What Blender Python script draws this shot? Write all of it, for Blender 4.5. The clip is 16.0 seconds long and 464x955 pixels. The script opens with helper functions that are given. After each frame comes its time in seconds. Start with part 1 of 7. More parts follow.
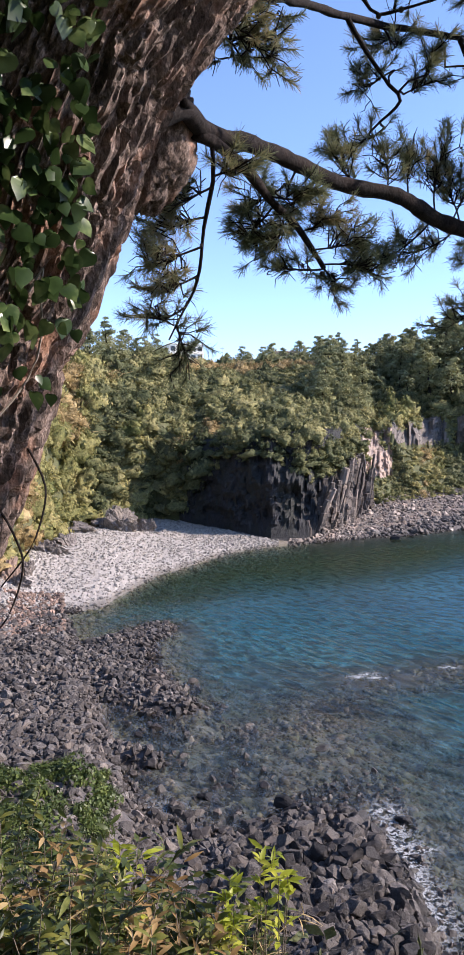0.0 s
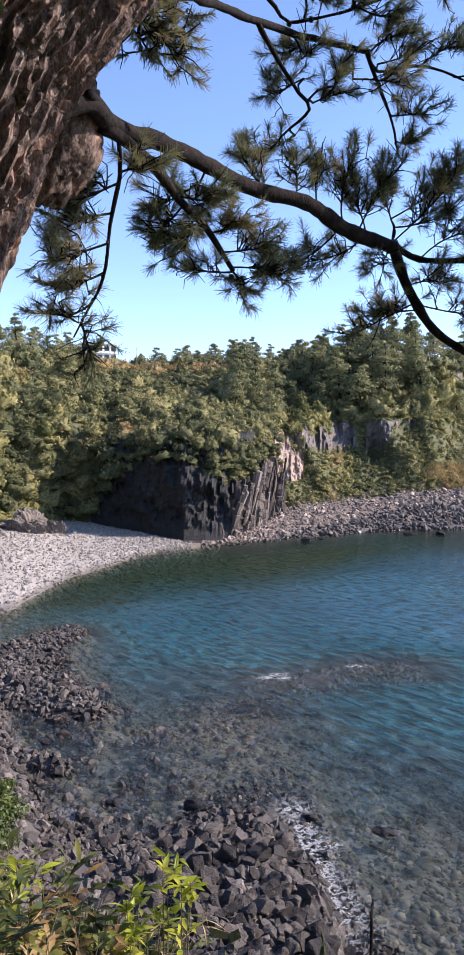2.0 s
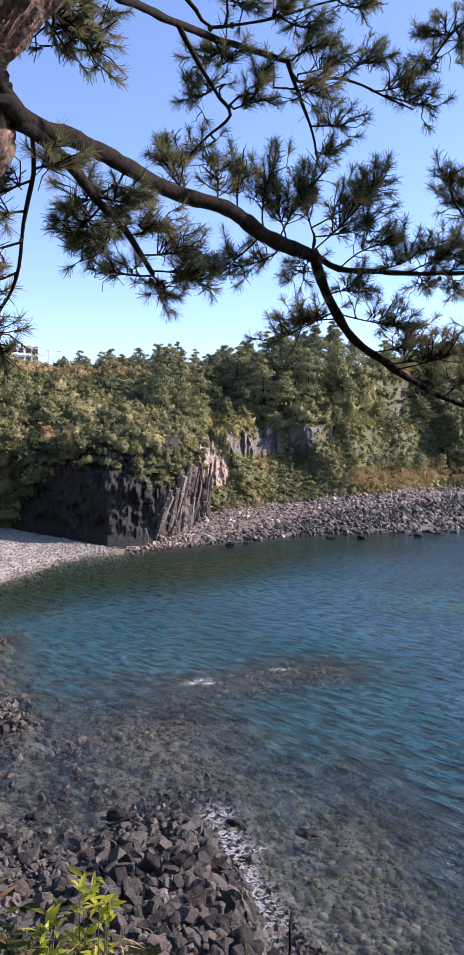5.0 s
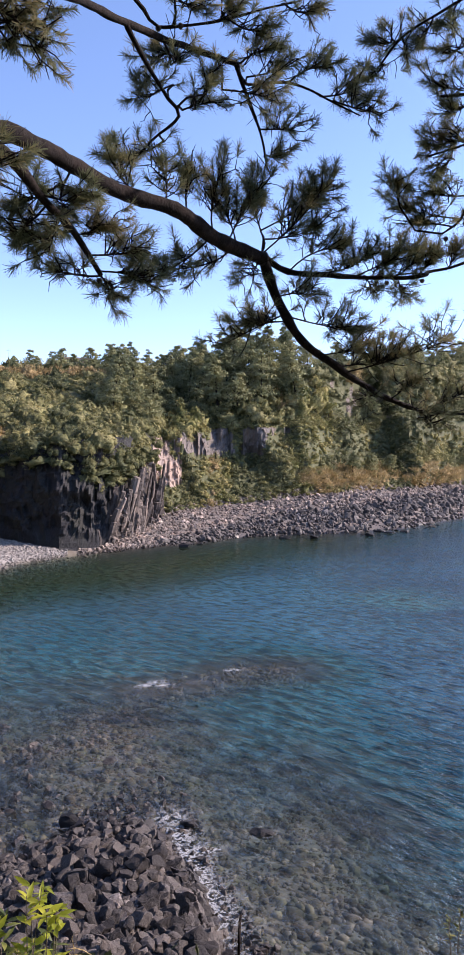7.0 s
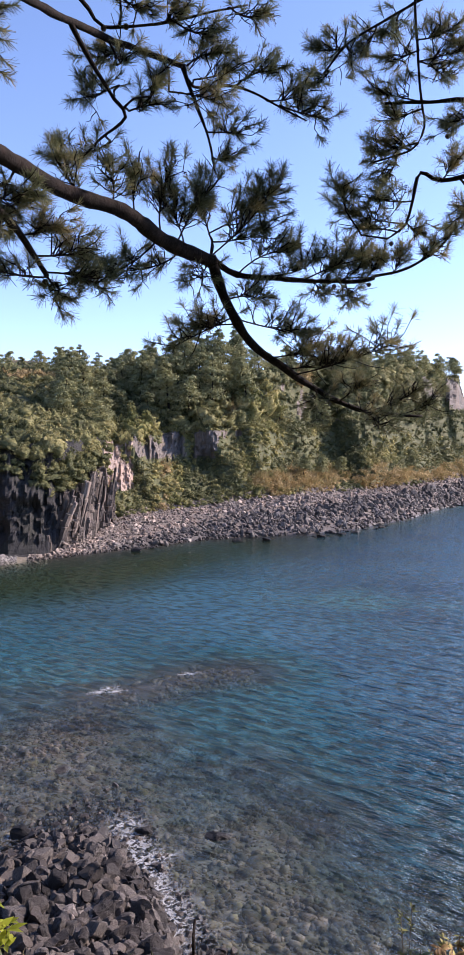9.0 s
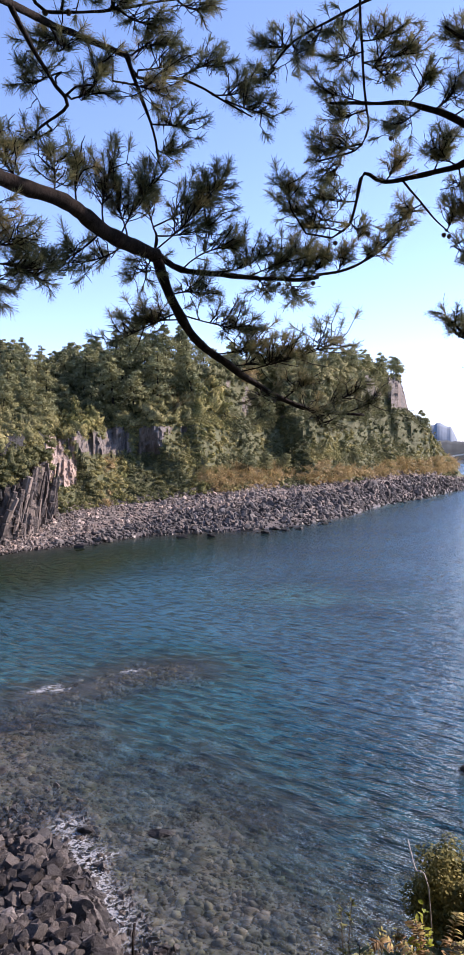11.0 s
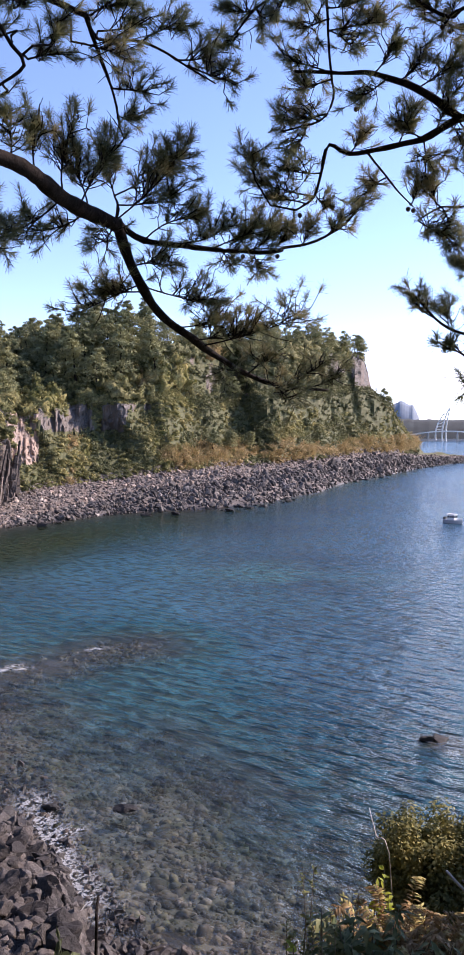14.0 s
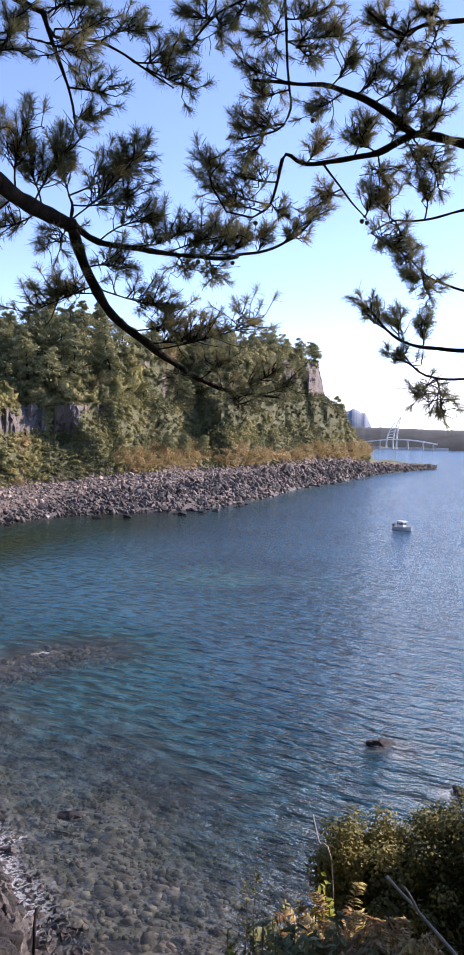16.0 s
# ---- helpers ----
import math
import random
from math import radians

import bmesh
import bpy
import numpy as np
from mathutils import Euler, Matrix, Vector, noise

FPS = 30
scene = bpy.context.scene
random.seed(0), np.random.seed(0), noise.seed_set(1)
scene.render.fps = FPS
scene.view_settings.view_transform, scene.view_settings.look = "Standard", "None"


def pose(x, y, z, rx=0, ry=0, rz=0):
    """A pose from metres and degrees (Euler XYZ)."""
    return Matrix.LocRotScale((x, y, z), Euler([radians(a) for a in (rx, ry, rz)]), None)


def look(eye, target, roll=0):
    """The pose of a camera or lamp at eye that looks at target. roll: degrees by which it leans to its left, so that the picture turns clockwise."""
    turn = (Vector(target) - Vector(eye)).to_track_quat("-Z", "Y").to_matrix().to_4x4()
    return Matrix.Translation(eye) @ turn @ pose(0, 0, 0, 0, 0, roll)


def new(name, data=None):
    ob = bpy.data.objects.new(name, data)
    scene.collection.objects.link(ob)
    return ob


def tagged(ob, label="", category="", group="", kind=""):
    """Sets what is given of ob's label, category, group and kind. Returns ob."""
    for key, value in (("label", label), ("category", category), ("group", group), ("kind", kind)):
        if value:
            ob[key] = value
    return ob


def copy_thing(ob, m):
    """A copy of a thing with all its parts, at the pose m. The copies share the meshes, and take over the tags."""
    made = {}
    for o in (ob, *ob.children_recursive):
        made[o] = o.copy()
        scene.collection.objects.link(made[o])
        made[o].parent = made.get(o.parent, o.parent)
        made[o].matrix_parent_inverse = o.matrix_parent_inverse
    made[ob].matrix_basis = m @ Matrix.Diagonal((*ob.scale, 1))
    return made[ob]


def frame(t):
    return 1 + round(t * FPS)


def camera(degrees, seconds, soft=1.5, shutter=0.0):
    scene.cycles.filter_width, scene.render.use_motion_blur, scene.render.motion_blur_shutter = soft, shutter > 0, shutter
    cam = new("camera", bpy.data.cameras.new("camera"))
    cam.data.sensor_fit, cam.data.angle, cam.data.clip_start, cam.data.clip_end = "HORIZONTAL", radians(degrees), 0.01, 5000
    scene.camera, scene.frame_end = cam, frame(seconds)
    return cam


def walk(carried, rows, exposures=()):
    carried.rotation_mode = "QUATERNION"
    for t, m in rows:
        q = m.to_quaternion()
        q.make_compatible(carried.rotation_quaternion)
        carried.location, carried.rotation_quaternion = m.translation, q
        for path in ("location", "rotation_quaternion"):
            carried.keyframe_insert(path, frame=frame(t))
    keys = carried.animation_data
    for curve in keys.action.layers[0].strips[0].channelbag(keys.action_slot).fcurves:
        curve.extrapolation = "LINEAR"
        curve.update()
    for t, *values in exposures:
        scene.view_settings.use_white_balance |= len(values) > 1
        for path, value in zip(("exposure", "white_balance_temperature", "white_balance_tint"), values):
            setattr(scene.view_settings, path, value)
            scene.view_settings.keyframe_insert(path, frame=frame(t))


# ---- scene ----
cam = camera(35.34, 16.0, soft=1.6)
# seconds, eye x y z, yaw, pitch, lean
ROWS = [
    (0.0, 0.000, -0.000, 14.000, -0.00, -2.43, 0.94),
    (0.5, 0.013, 0.004, 14.002, -1.52, -2.49, 0.79),
    (1.0, 0.019, 0.017, 14.001, -3.36, -2.56, 0.55),
    (1.5, 0.021, 0.020, 14.006, -5.20, -2.29, 0.27),
    (2.0, 0.030, 0.028, 14.000, -6.81, -2.32, 0.12),
    (2.5, 0.040, 0.038, 13.992, -8.16, -2.36, 0.12),
    (3.0, 0.048, 0.038, 13.994, -9.52, -2.38, -0.29),
    (3.5, 0.049, 0.035, 14.002, -10.60, -2.21, -0.50),
    (4.0, 0.050, 0.048, 14.004, -11.64, -2.03, -0.30),
    (6.5, 0.073, 0.069, 14.014, -14.77, -1.89, -0.20),
    (7.0, 0.076, 0.066, 14.014, -16.35, -1.86, -0.09),
    (7.5, 0.077, 0.065, 14.013, -17.51, -1.81, -0.09),
    (8.0, 0.077, 0.062, 14.011, -18.30, -1.77, 0.14),
    (8.5, 0.080, 0.063, 14.011, -19.04, -1.68, 0.33),
    (9.0, 0.084, 0.069, 14.011, -20.12, -1.62, 0.36),
    (9.5, 0.088, 0.075, 14.015, -21.07, -1.55, 0.13),
    (10.0, 0.092, 0.081, 14.016, -22.28, -1.54, -0.01),
    (12.5, 0.106, 0.095, 14.011, -26.01, -2.55, 0.12),
    (13.0, 0.109, 0.099, 14.006, -26.00, -2.82, 0.25),
    (13.5, 0.115, 0.104, 14.000, -26.50, -3.43, 0.27),
    (14.0, 0.112, 0.108, 13.999, -27.26, -3.66, -0.14),
    (14.5, 0.117, 0.105, 14.003, -27.83, -3.64, 0.06),
    (15.0, 0.121, 0.108, 14.000, -28.80, -3.44, -0.43),
    (15.5, 0.126, 0.108, 14.005, -29.95, -3.30, -1.12),
    (16.0, 0.124, 0.107, 14.007, -30.94, -3.29, -1.41),
]


def aim(x, y, z, yaw, pitch, lean):
    a, b = radians(yaw), radians(pitch)
    way = Vector((-math.sin(a) * math.cos(b), math.cos(a) * math.cos(b), math.sin(b)))
    return look((x, y, z), Vector((x, y, z)) + way, -lean)


walk(cam, [(row[0], aim(*row[1:])) for row in ROWS], [(0.0, 1.09, 6200, 19), (4.0, 1.03, 6300, 23), (8.0, 0.98, 6400, 25), (16.0, 0.98, 6450, 27)])

# ---- light ----
SUN_AZ, SUN_EL = 93.5, 33.0
world = bpy.data.worlds.new("sky")
scene.world = world
world.use_nodes = True
wn = world.node_tree
for n in list(wn.nodes):
    wn.nodes.remove(n)
w_out = wn.nodes.new("ShaderNodeOutputWorld")
w_bg = wn.nodes.new("ShaderNodeBackground")
w_sky = wn.nodes.new("ShaderNodeTexSky")
w_sky.sky_type = "NISHITA"
w_sky.sun_disc = False
w_sky.sun_elevation = radians(SUN_EL)
w_sky.sun_rotation = radians(SUN_AZ)
w_sky.air_density, w_sky.dust_density, w_sky.ozone_density = 0.75, 0.03, 2.4
w_bg.inputs["Strength"].default_value = 0.165
# low cloud bank over the open sea
w_co = wn.nodes.new("ShaderNodeTexCoord")
w_sep = wn.nodes.new("ShaderNodeSeparateXYZ")
w_map = wn.nodes.new("ShaderNodeMapping")
w_map.inputs["Scale"].default_value = (2.2, 2.2, 9.0)
w_noise = wn.nodes.new("ShaderNodeTexNoise")
w_noise.inputs["Scale"].default_value = 2.4
w_noise.inputs["Detail"].default_value = 6.0
w_noise.inputs["Roughness"].default_value = 0.55
w_low = wn.nodes.new("ShaderNodeMapRange")
w_low.interpolation_type = "SMOOTHSTEP"
for key, v in (("From Min", 0.13), ("From Max", 0.035), ("To Min", 0.0), ("To Max", 1.0)):
    w_low.inputs[key].default_value = v
w_dot = wn.nodes.new("ShaderNodeVectorMath")
w_dot.operation = "DOT_PRODUCT"
w_dot.inputs[1].default_value = (math.sin(radians(62)), math.cos(radians(62)), 0)
w_side = wn.nodes.new("ShaderNodeMapRange")
w_side.interpolation_type = "SMOOTHSTEP"
for key, v in (("From Min", 0.80), ("From Max", 0.93), ("To Min", 0.0), ("To Max", 1.0)):
    w_side.inputs[key].default_value = v
w_puff = wn.nodes.new("ShaderNodeMapRange")
w_puff.interpolation_type = "SMOOTHSTEP"
for key, v in (("From Min", 0.36), ("From Max", 0.62), ("To Min", 0.15), ("To Max", 1.0)):
    w_puff.inputs[key].default_value = v
w_m1, w_m2 = wn.nodes.new("ShaderNodeMath"), wn.nodes.new("ShaderNodeMath")
w_m1.operation = w_m2.operation = "MULTIPLY"
w_mix = wn.nodes.new("ShaderNodeMix")
w_mix.data_type = "RGBA"
w_mix.inputs[7].default_value = (5.9, 6.0, 6.3, 1)
for a, b in ((w_co.outputs["Generated"], w_sep.inputs[0]), (w_co.outputs["Generated"], w_map.inputs[0]), (w_co.outputs["Generated"], w_dot.inputs[0]),
             (w_map.outputs[0], w_noise.inputs["Vector"]), (w_sep.outputs["Z"], w_low.inputs["Value"]), (w_dot.outputs["Value"], w_side.inputs["Value"]),
             (w_noise.outputs[0], w_puff.inputs["Value"]), (w_low.outputs[0], w_m1.inputs[0]), (w_puff.outputs[0], w_m1.inputs[1]),
             (w_m1.outputs[0], w_m2.inputs[0]), (w_side.outputs[0], w_m2.inputs[1]), (w_m2.outputs[0], w_mix.inputs[0]),
             (w_sky.outputs[0], w_mix.inputs[6]), (w_mix.outputs[2], w_bg.inputs["Color"]), (w_bg.outputs[0], w_out.inputs["Surface"])):
    wn.links.new(a, b)

sun = new("sun", bpy.data.lights.new("sun", "SUN"))
sun.data.energy, sun.data.angle, sun.data.color = 5.0, radians(0.53), (1.0, 0.89, 0.75)
s_a, s_e = radians(SUN_AZ), radians(SUN_EL)
sun_way = Vector((math.sin(s_a) * math.cos(s_e), math.cos(s_a) * math.cos(s_e), math.sin(s_e)))
sun.matrix_world = look(sun_way * 500, (0, 0, 0))


# ---- materials ----
def nodes_of(name):
    m = bpy.data.materials.new(name)
    m.use_nodes = True
    t = m.node_tree
    return m, t, t.nodes["Principled BSDF"], t.nodes["Material Output"]


def add(t, kind, **kw):
    n = t.nodes.new(kind)
    for k, v in kw.items():
        n.inputs[k].default_value = v
    return n


def ramp(t, fac, stops):
    n = t.nodes.new("ShaderNodeValToRGB")
    while len(n.color_ramp.elements) < len(stops):
        n.color_ramp.elements.new(0.5)
    for e, (p, c) in zip(n.color_ramp.elements, stops):
        e.position, e.color = p, (*c, 1)
    t.links.new(fac, n.inputs[0])
    return n.outputs[0]


def blend(t, fac, a, b, how="MIX"):
    n = t.nodes.new("ShaderNodeMix")
    n.data_type, n.blend_type = "RGBA", how
    for i, v in ((0, fac), (6, a), (7, b)):
        if hasattr(v, "links"):
            t.links.new(v, n.inputs[i])
        else:
            n.inputs[i].default_value = v if i == 0 else (*v, 1)
    return n.outputs[2]


def noise_tex(t, scale, detail=5.0, rough=0.6, stretch=None, turn=0.0):
    co = t.nodes.new("ShaderNodeNewGeometry")
    n = add(t, "ShaderNodeTexNoise", Scale=scale, Detail=detail, Roughness=rough)
    src = co.outputs["Position"]
    if turn:
        mr = add(t, "ShaderNodeMapping", Rotation=(0, 0, radians(turn)))
        t.links.new(src, mr.inputs[0])
        src = mr.outputs[0]
    if stretch:
        mp = add(t, "ShaderNodeMapping", Scale=stretch)
        t.links.new(src, mp.inputs[0])
        src = mp.outputs[0]
    t.links.new(src, n.inputs["Vector"])
    return n.outputs[0]


def stone_material(name, dark, light, scale=1.0, tint=None, rough=0.85, bump=0.05, by_object=True, wet=0.0, stretch=None, spread=1.0):
    """Rock: large stains, fine grain, cracks, and a tone of its own for every stone. wet: height below which spray darkens it."""
    m, t, p, _ = nodes_of(name)
    big, fine = noise_tex(t, 0.6 * scale, 4, stretch=stretch), noise_tex(t, 7 * scale, 6, 0.7, stretch=stretch)
    col = ramp(t, fine, ((0.3, dark), (0.7, light)))
    if tint:
        col = blend(t, ramp(t, big, ((0.42, (0, 0, 0)), (0.66, (1, 1, 1)))), col, tint)
    if by_object:
        rnd = t.nodes.new("ShaderNodeObjectInfo").outputs["Random"]
    else:
        rnd = t.nodes.new("ShaderNodeNewGeometry").outputs["Random Per Island"]
    tone = ramp(t, rnd, tuple((q, tuple(1 + (c - 1) * spread for c in col3)) for q, col3 in ((0.0, (0.34, 0.33, 0.34)), (0.55, (0.82, 0.8, 0.79)), (0.9, (1.3, 1.25, 1.2)), (1.0, (1.8, 1.74, 1.68)))))
    col = blend(t, 1.0, col, tone, "MULTIPLY")
    if wet:
        geo = t.nodes.new("ShaderNodeNewGeometry")
        sep = t.nodes.new("ShaderNodeSeparateXYZ")
        t.links.new(geo.outputs["Position"], sep.inputs[0])
        mr = t.nodes.new("ShaderNodeMapRange")
        mr.inputs["From Min"].default_value, mr.inputs["From Max"].default_value = wet, wet * 0.35
        t.links.new(sep.outputs["Z"], mr.inputs["Value"])
        col = blend(t, mr.outputs[0], col, blend(t, 1.0, col, (0.5, 0.48, 0.45), "MULTIPLY"))
        rr = t.nodes.new("ShaderNodeMapRange")
        rr.inputs["To Min"].default_value, rr.inputs["To Max"].default_value = rough, 0.35
        t.links.new(mr.outputs[0], rr.inputs["Value"])
        t.links.new(rr.outputs[0], p.inputs["Roughness"])
    else:
        p.inputs["Roughness"].default_value = rough
    t.links.new(col, p.inputs["Base Color"])
    p.inputs["Specular IOR Level"].default_value = 0.25
    b = add(t, "ShaderNodeBump", Strength=0.8, Distance=bump)
    t.links.new(fine, b.inputs["Height"])
    t.links.new(b.outputs[0], p.inputs["Normal"])
    return m


def leaf_material(name, stops, patch=0.25, glow=0.35, rough=0.55, per_object=False, fine=0.0):
    """Foliage: every leaf and every patch has its own tone; light comes through."""
    m, t, p, out = nodes_of(name)
    geo = t.nodes.new("ShaderNodeNewGeometry")
    big = noise_tex(t, patch, 4, 0.6)
    ma = t.nodes.new("ShaderNodeMath")
    ma.operation = "MULTIPLY_ADD"
    ma.inputs[1].default_value = 0.32
    t.links.new(geo.outputs["Random Per Island"], ma.inputs[0])
    mb = t.nodes.new("ShaderNodeMath")
    mb.operation = "MULTIPLY_ADD"
    mb.inputs[1].default_value, mb.inputs[2].default_value = 1.5, -0.38
    t.links.new(big, mb.inputs[0])
    t.links.new(mb.outputs[0], ma.inputs[2])
    fac = ma.outputs[0]
    if per_object:
        mc = t.nodes.new("ShaderNodeMath")
        mc.operation = "MULTIPLY_ADD"
        mc.inputs[1].default_value = 0.4
        oi = t.nodes.new("ShaderNodeObjectInfo")
        t.links.new(oi.outputs["Random"], mc.inputs[0])
        t.links.new(fac, mc.inputs[2])
        fac = mc.outputs[0]
    col = ramp(t, fac, stops)
    if fine:
        speck = noise_tex(t, fine, 4, 0.7)
        col = blend(t, 1.0, col, ramp(t, speck, ((0.32, (0.5, 0.51, 0.54)), (0.5, (1.0, 1.0, 0.98)), (0.68, (1.55, 1.5, 1.4)))), "MULTIPLY")
        bp = add(t, "ShaderNodeBump", Strength=0.8, Distance=0.9 / fine)
        t.links.new(speck, bp.inputs["Height"])
        t.links.new(bp.outputs[0], p.inputs["Normal"])
    t.links.new(col, p.inputs["Base Color"])
    p.inputs["Roughness"].default_value = rough
    p.inputs["Specular IOR Level"].default_value = 0.3 if rough < 0.5 else 0.1
    tr = t.nodes.new("ShaderNodeBsdfTranslucent")
    t.links.new(col, tr.inputs["Color"])
    mix = add(t, "ShaderNodeMixShader", Fac=glow)
    t.links.new(p.outputs[0], mix.inputs[1])
    t.links.new(tr.outputs[0], mix.inputs[2])
    t.links.new(mix.outputs[0], out.inputs["Surface"])
    return m


def plain(name, colour, rough=0.6, metal=0.0, grain=6.0, vary=0.25):
    m, t, p, _ = nodes_of(name)
    f = noise_tex(t, grain, 5)
    lo, hi = tuple(c * (1 - vary) for c in colour), tuple(min(1, c * (1 + vary)) for c in colour)
    t.links.new(ramp(t, f, ((0.3, lo), (0.7, hi))), p.inputs["Base Color"])
    p.inputs["Roughness"].default_value, p.inputs["Metallic"].default_value = rough, metal
    return m


def bark_material(name, dark, light, red, scale=1.0):
    """Flaky bark: thin upright scales, grey crusts and reddish torn places."""
    m, t, p, _ = nodes_of(name)
    fine = noise_tex(t, 95 * scale, 6, 0.75, (1, 1, 0.45))
    big = noise_tex(t, 7 * scale, 4)
    crust = noise_tex(t, 26 * scale, 5, 0.7, (1, 1, 0.6))
    col = ramp(t, fine, ((0.32, dark), (0.56, tuple((a + b) / 2.6 for a, b in zip(dark, light))), (0.74, light)))
    col = blend(t, ramp(t, big, ((0.5, (0, 0, 0)), (0.66, (0.8, 0.8, 0.8)))), col, red)
    col = blend(t, 1.0, col, ramp(t, crust, ((0.34, (0.35, 0.33, 0.33)), (0.6, (1.15, 1.12, 1.1)))), "MULTIPLY")
    t.links.new(col, p.inputs["Base Color"])
    p.inputs["Roughness"].default_value = 0.9
    p.inputs["Specular IOR Level"].default_value = 0.15
    b = add(t, "ShaderNodeBump", Strength=1.0, Distance=0.010)
    t.links.new(crust, b.inputs["Height"])
    b2 = add(t, "ShaderNodeBump", Strength=1.0, Distance=0.004)
    t.links.new(fine, b2.inputs["Height"])
    t.links.new(b.outputs[0], b2.inputs["Normal"])
    t.links.new(b2.outputs[0], p.inputs["Normal"])
    return m


M_boulder = stone_material("dark_basalt", (0.012, 0.0115, 0.0115), (0.12, 0.11, 0.104), 2.4, (0.07, 0.06, 0.054), wet=0.5, bump=0.09)
M_boulder_heap = stone_material("basalt_heap", (0.02, 0.019, 0.0185), (0.16, 0.147, 0.14), 1.6, (0.10, 0.084, 0.073), by_object=False, wet=0.45)
M_seastone = stone_material("drowned_stone", (0.04, 0.036, 0.03), (0.29, 0.225, 0.185), 0.55, (0.12, 0.112, 0.064), by_object=False, spread=0.8)
M_shore = stone_material("grey_shore_stone", (0.03, 0.029, 0.029), (0.165, 0.154, 0.146), 0.7, (0.115, 0.10, 0.09), by_object=False, wet=0.8)
M_pebble = stone_material("pale_pebble", (0.14, 0.13, 0.119), (0.37, 0.342, 0.31), 2.0, by_object=False, spread=0.4, wet=0.4)
M_column = stone_material("basalt_column", (0.026, 0.024, 0.023), (0.19, 0.165, 0.15), 0.9, (0.17, 0.14, 0.12), stretch=(1, 1, 0.25), bump=0.16)
M_shorepale = stone_material("pale_shore_stone", (0.08, 0.072, 0.064), (0.36, 0.315, 0.28), 0.9, (0.28, 0.225, 0.185), by_object=False, spread=1.0, wet=0.5)
M_redstone = stone_material("reddish_stone", (0.10, 0.07, 0.055), (0.29, 0.21, 0.17), 1.0, (0.2, 0.14, 0.11), by_object=False, spread=0.8)
M_ochre = stone_material("ochre_rock", (0.22, 0.14, 0.10), (0.48, 0.36, 0.28), 0.35, (0.30, 0.25, 0.22), stretch=(1, 1, 0.3))
M_cliff = stone_material("cliff_rock", (0.04, 0.036, 0.034), (0.24, 0.21, 0.195), 0.8, (0.17, 0.14, 0.115), by_object=False, stretch=(1, 1, 0.3), spread=0.0, bump=0.25)
# rock base darkened and blued: the hollow's shade is in the colour
M_face_shaded = stone_material("shaded_cliff", (0.009, 0.009, 0.011), (0.045, 0.044, 0.047), 0.8, (0.026, 0.027, 0.024), by_object=False, stretch=(1, 1, 0.2), spread=0.0, bump=0.3)
M_ochreface = stone_material("ochre_cliff", (0.20, 0.13, 0.095), (0.46, 0.345, 0.27), 0.35, (0.25, 0.2, 0.175), by_object=False, stretch=(1, 1, 0.25), spread=0.0, bump=0.3)
M_greyface = stone_material("grey_cliff", (0.045, 0.041, 0.04), (0.21, 0.19, 0.178), 0.6, (0.15, 0.12, 0.098), by_object=False, stretch=(1, 1, 0.2), spread=0.0, bump=0.3)
M_greyblock = stone_material("grey_block", (0.04, 0.037, 0.036), (0.20, 0.18, 0.17), 0.5, (0.19, 0.155, 0.13), by_object=False, stretch=(1, 1, 0.4), spread=0.6, bump=0.12)
M_ochreblock = stone_material("ochre_block", (0.17, 0.115, 0.085), (0.40, 0.30, 0.235), 0.5, (0.22, 0.18, 0.155), by_object=False, stretch=(1, 1, 0.4), spread=0.6, bump=0.12)
M_bed = stone_material("seabed", (0.055, 0.05, 0.042), (0.26, 0.22, 0.18), 0.9, (0.12, 0.11, 0.07), by_object=False, spread=0.0)
M_gravel = stone_material("beach_gravel", (0.18, 0.165, 0.15), (0.39, 0.36, 0.328), 2.5, (0.33, 0.30, 0.27), by_object=False, spread=0.0, wet=0.4)
M_grit = stone_material("dark_grit", (0.028, 0.026, 0.026), (0.15, 0.135, 0.13), 3.0, (0.09, 0.075, 0.068), by_object=False, spread=0.0, wet=0.3)
M_soil = stone_material("dark_soil", (0.04, 0.046, 0.022), (0.13, 0.122, 0.06), 1.4, (0.07, 0.08, 0.034), by_object=False, spread=0.0)
M_shrub_dark = leaf_material("shrub_dark", ((0.15, (0.042, 0.053, 0.026)), (0.5, (0.108, 0.118, 0.058)), (0.9, (0.21, 0.205, 0.098))), 0.22, fine=2.6)
M_shrub_olive = leaf_material("shrub_olive", ((0.15, (0.078, 0.088, 0.038)), (0.5, (0.19, 0.187, 0.084)), (0.9, (0.34, 0.305, 0.145))), 0.2, fine=2.6)
M_vine = leaf_material("yellow_vine", ((0.15, (0.095, 0.11, 0.038)), (0.5, (0.225, 0.215, 0.085)), (0.9, (0.37, 0.32, 0.145))), 0.2, fine=2.6)
M_reed = leaf_material("ochre_reed", ((0.15, (0.17, 0.115, 0.045)), (0.5, (0.33, 0.245, 0.12)), (0.9, (0.48, 0.38, 0.21))), 0.3, fine=2.6)
M_farpine = leaf_material("far_pine_needles", ((0.1, (0.06, 0.074, 0.042)), (0.5, (0.15, 0.165, 0.085)), (0.95, (0.28, 0.275, 0.135))), 0.12, glow=0.32, per_object=True)
M_needle = leaf_material("pine_needles", ((0.15, (0.06, 0.078, 0.048)), (0.5, (0.135, 0.152, 0.082)), (0.9, (0.30, 0.24, 0.12))), 3.0, glow=0.42)
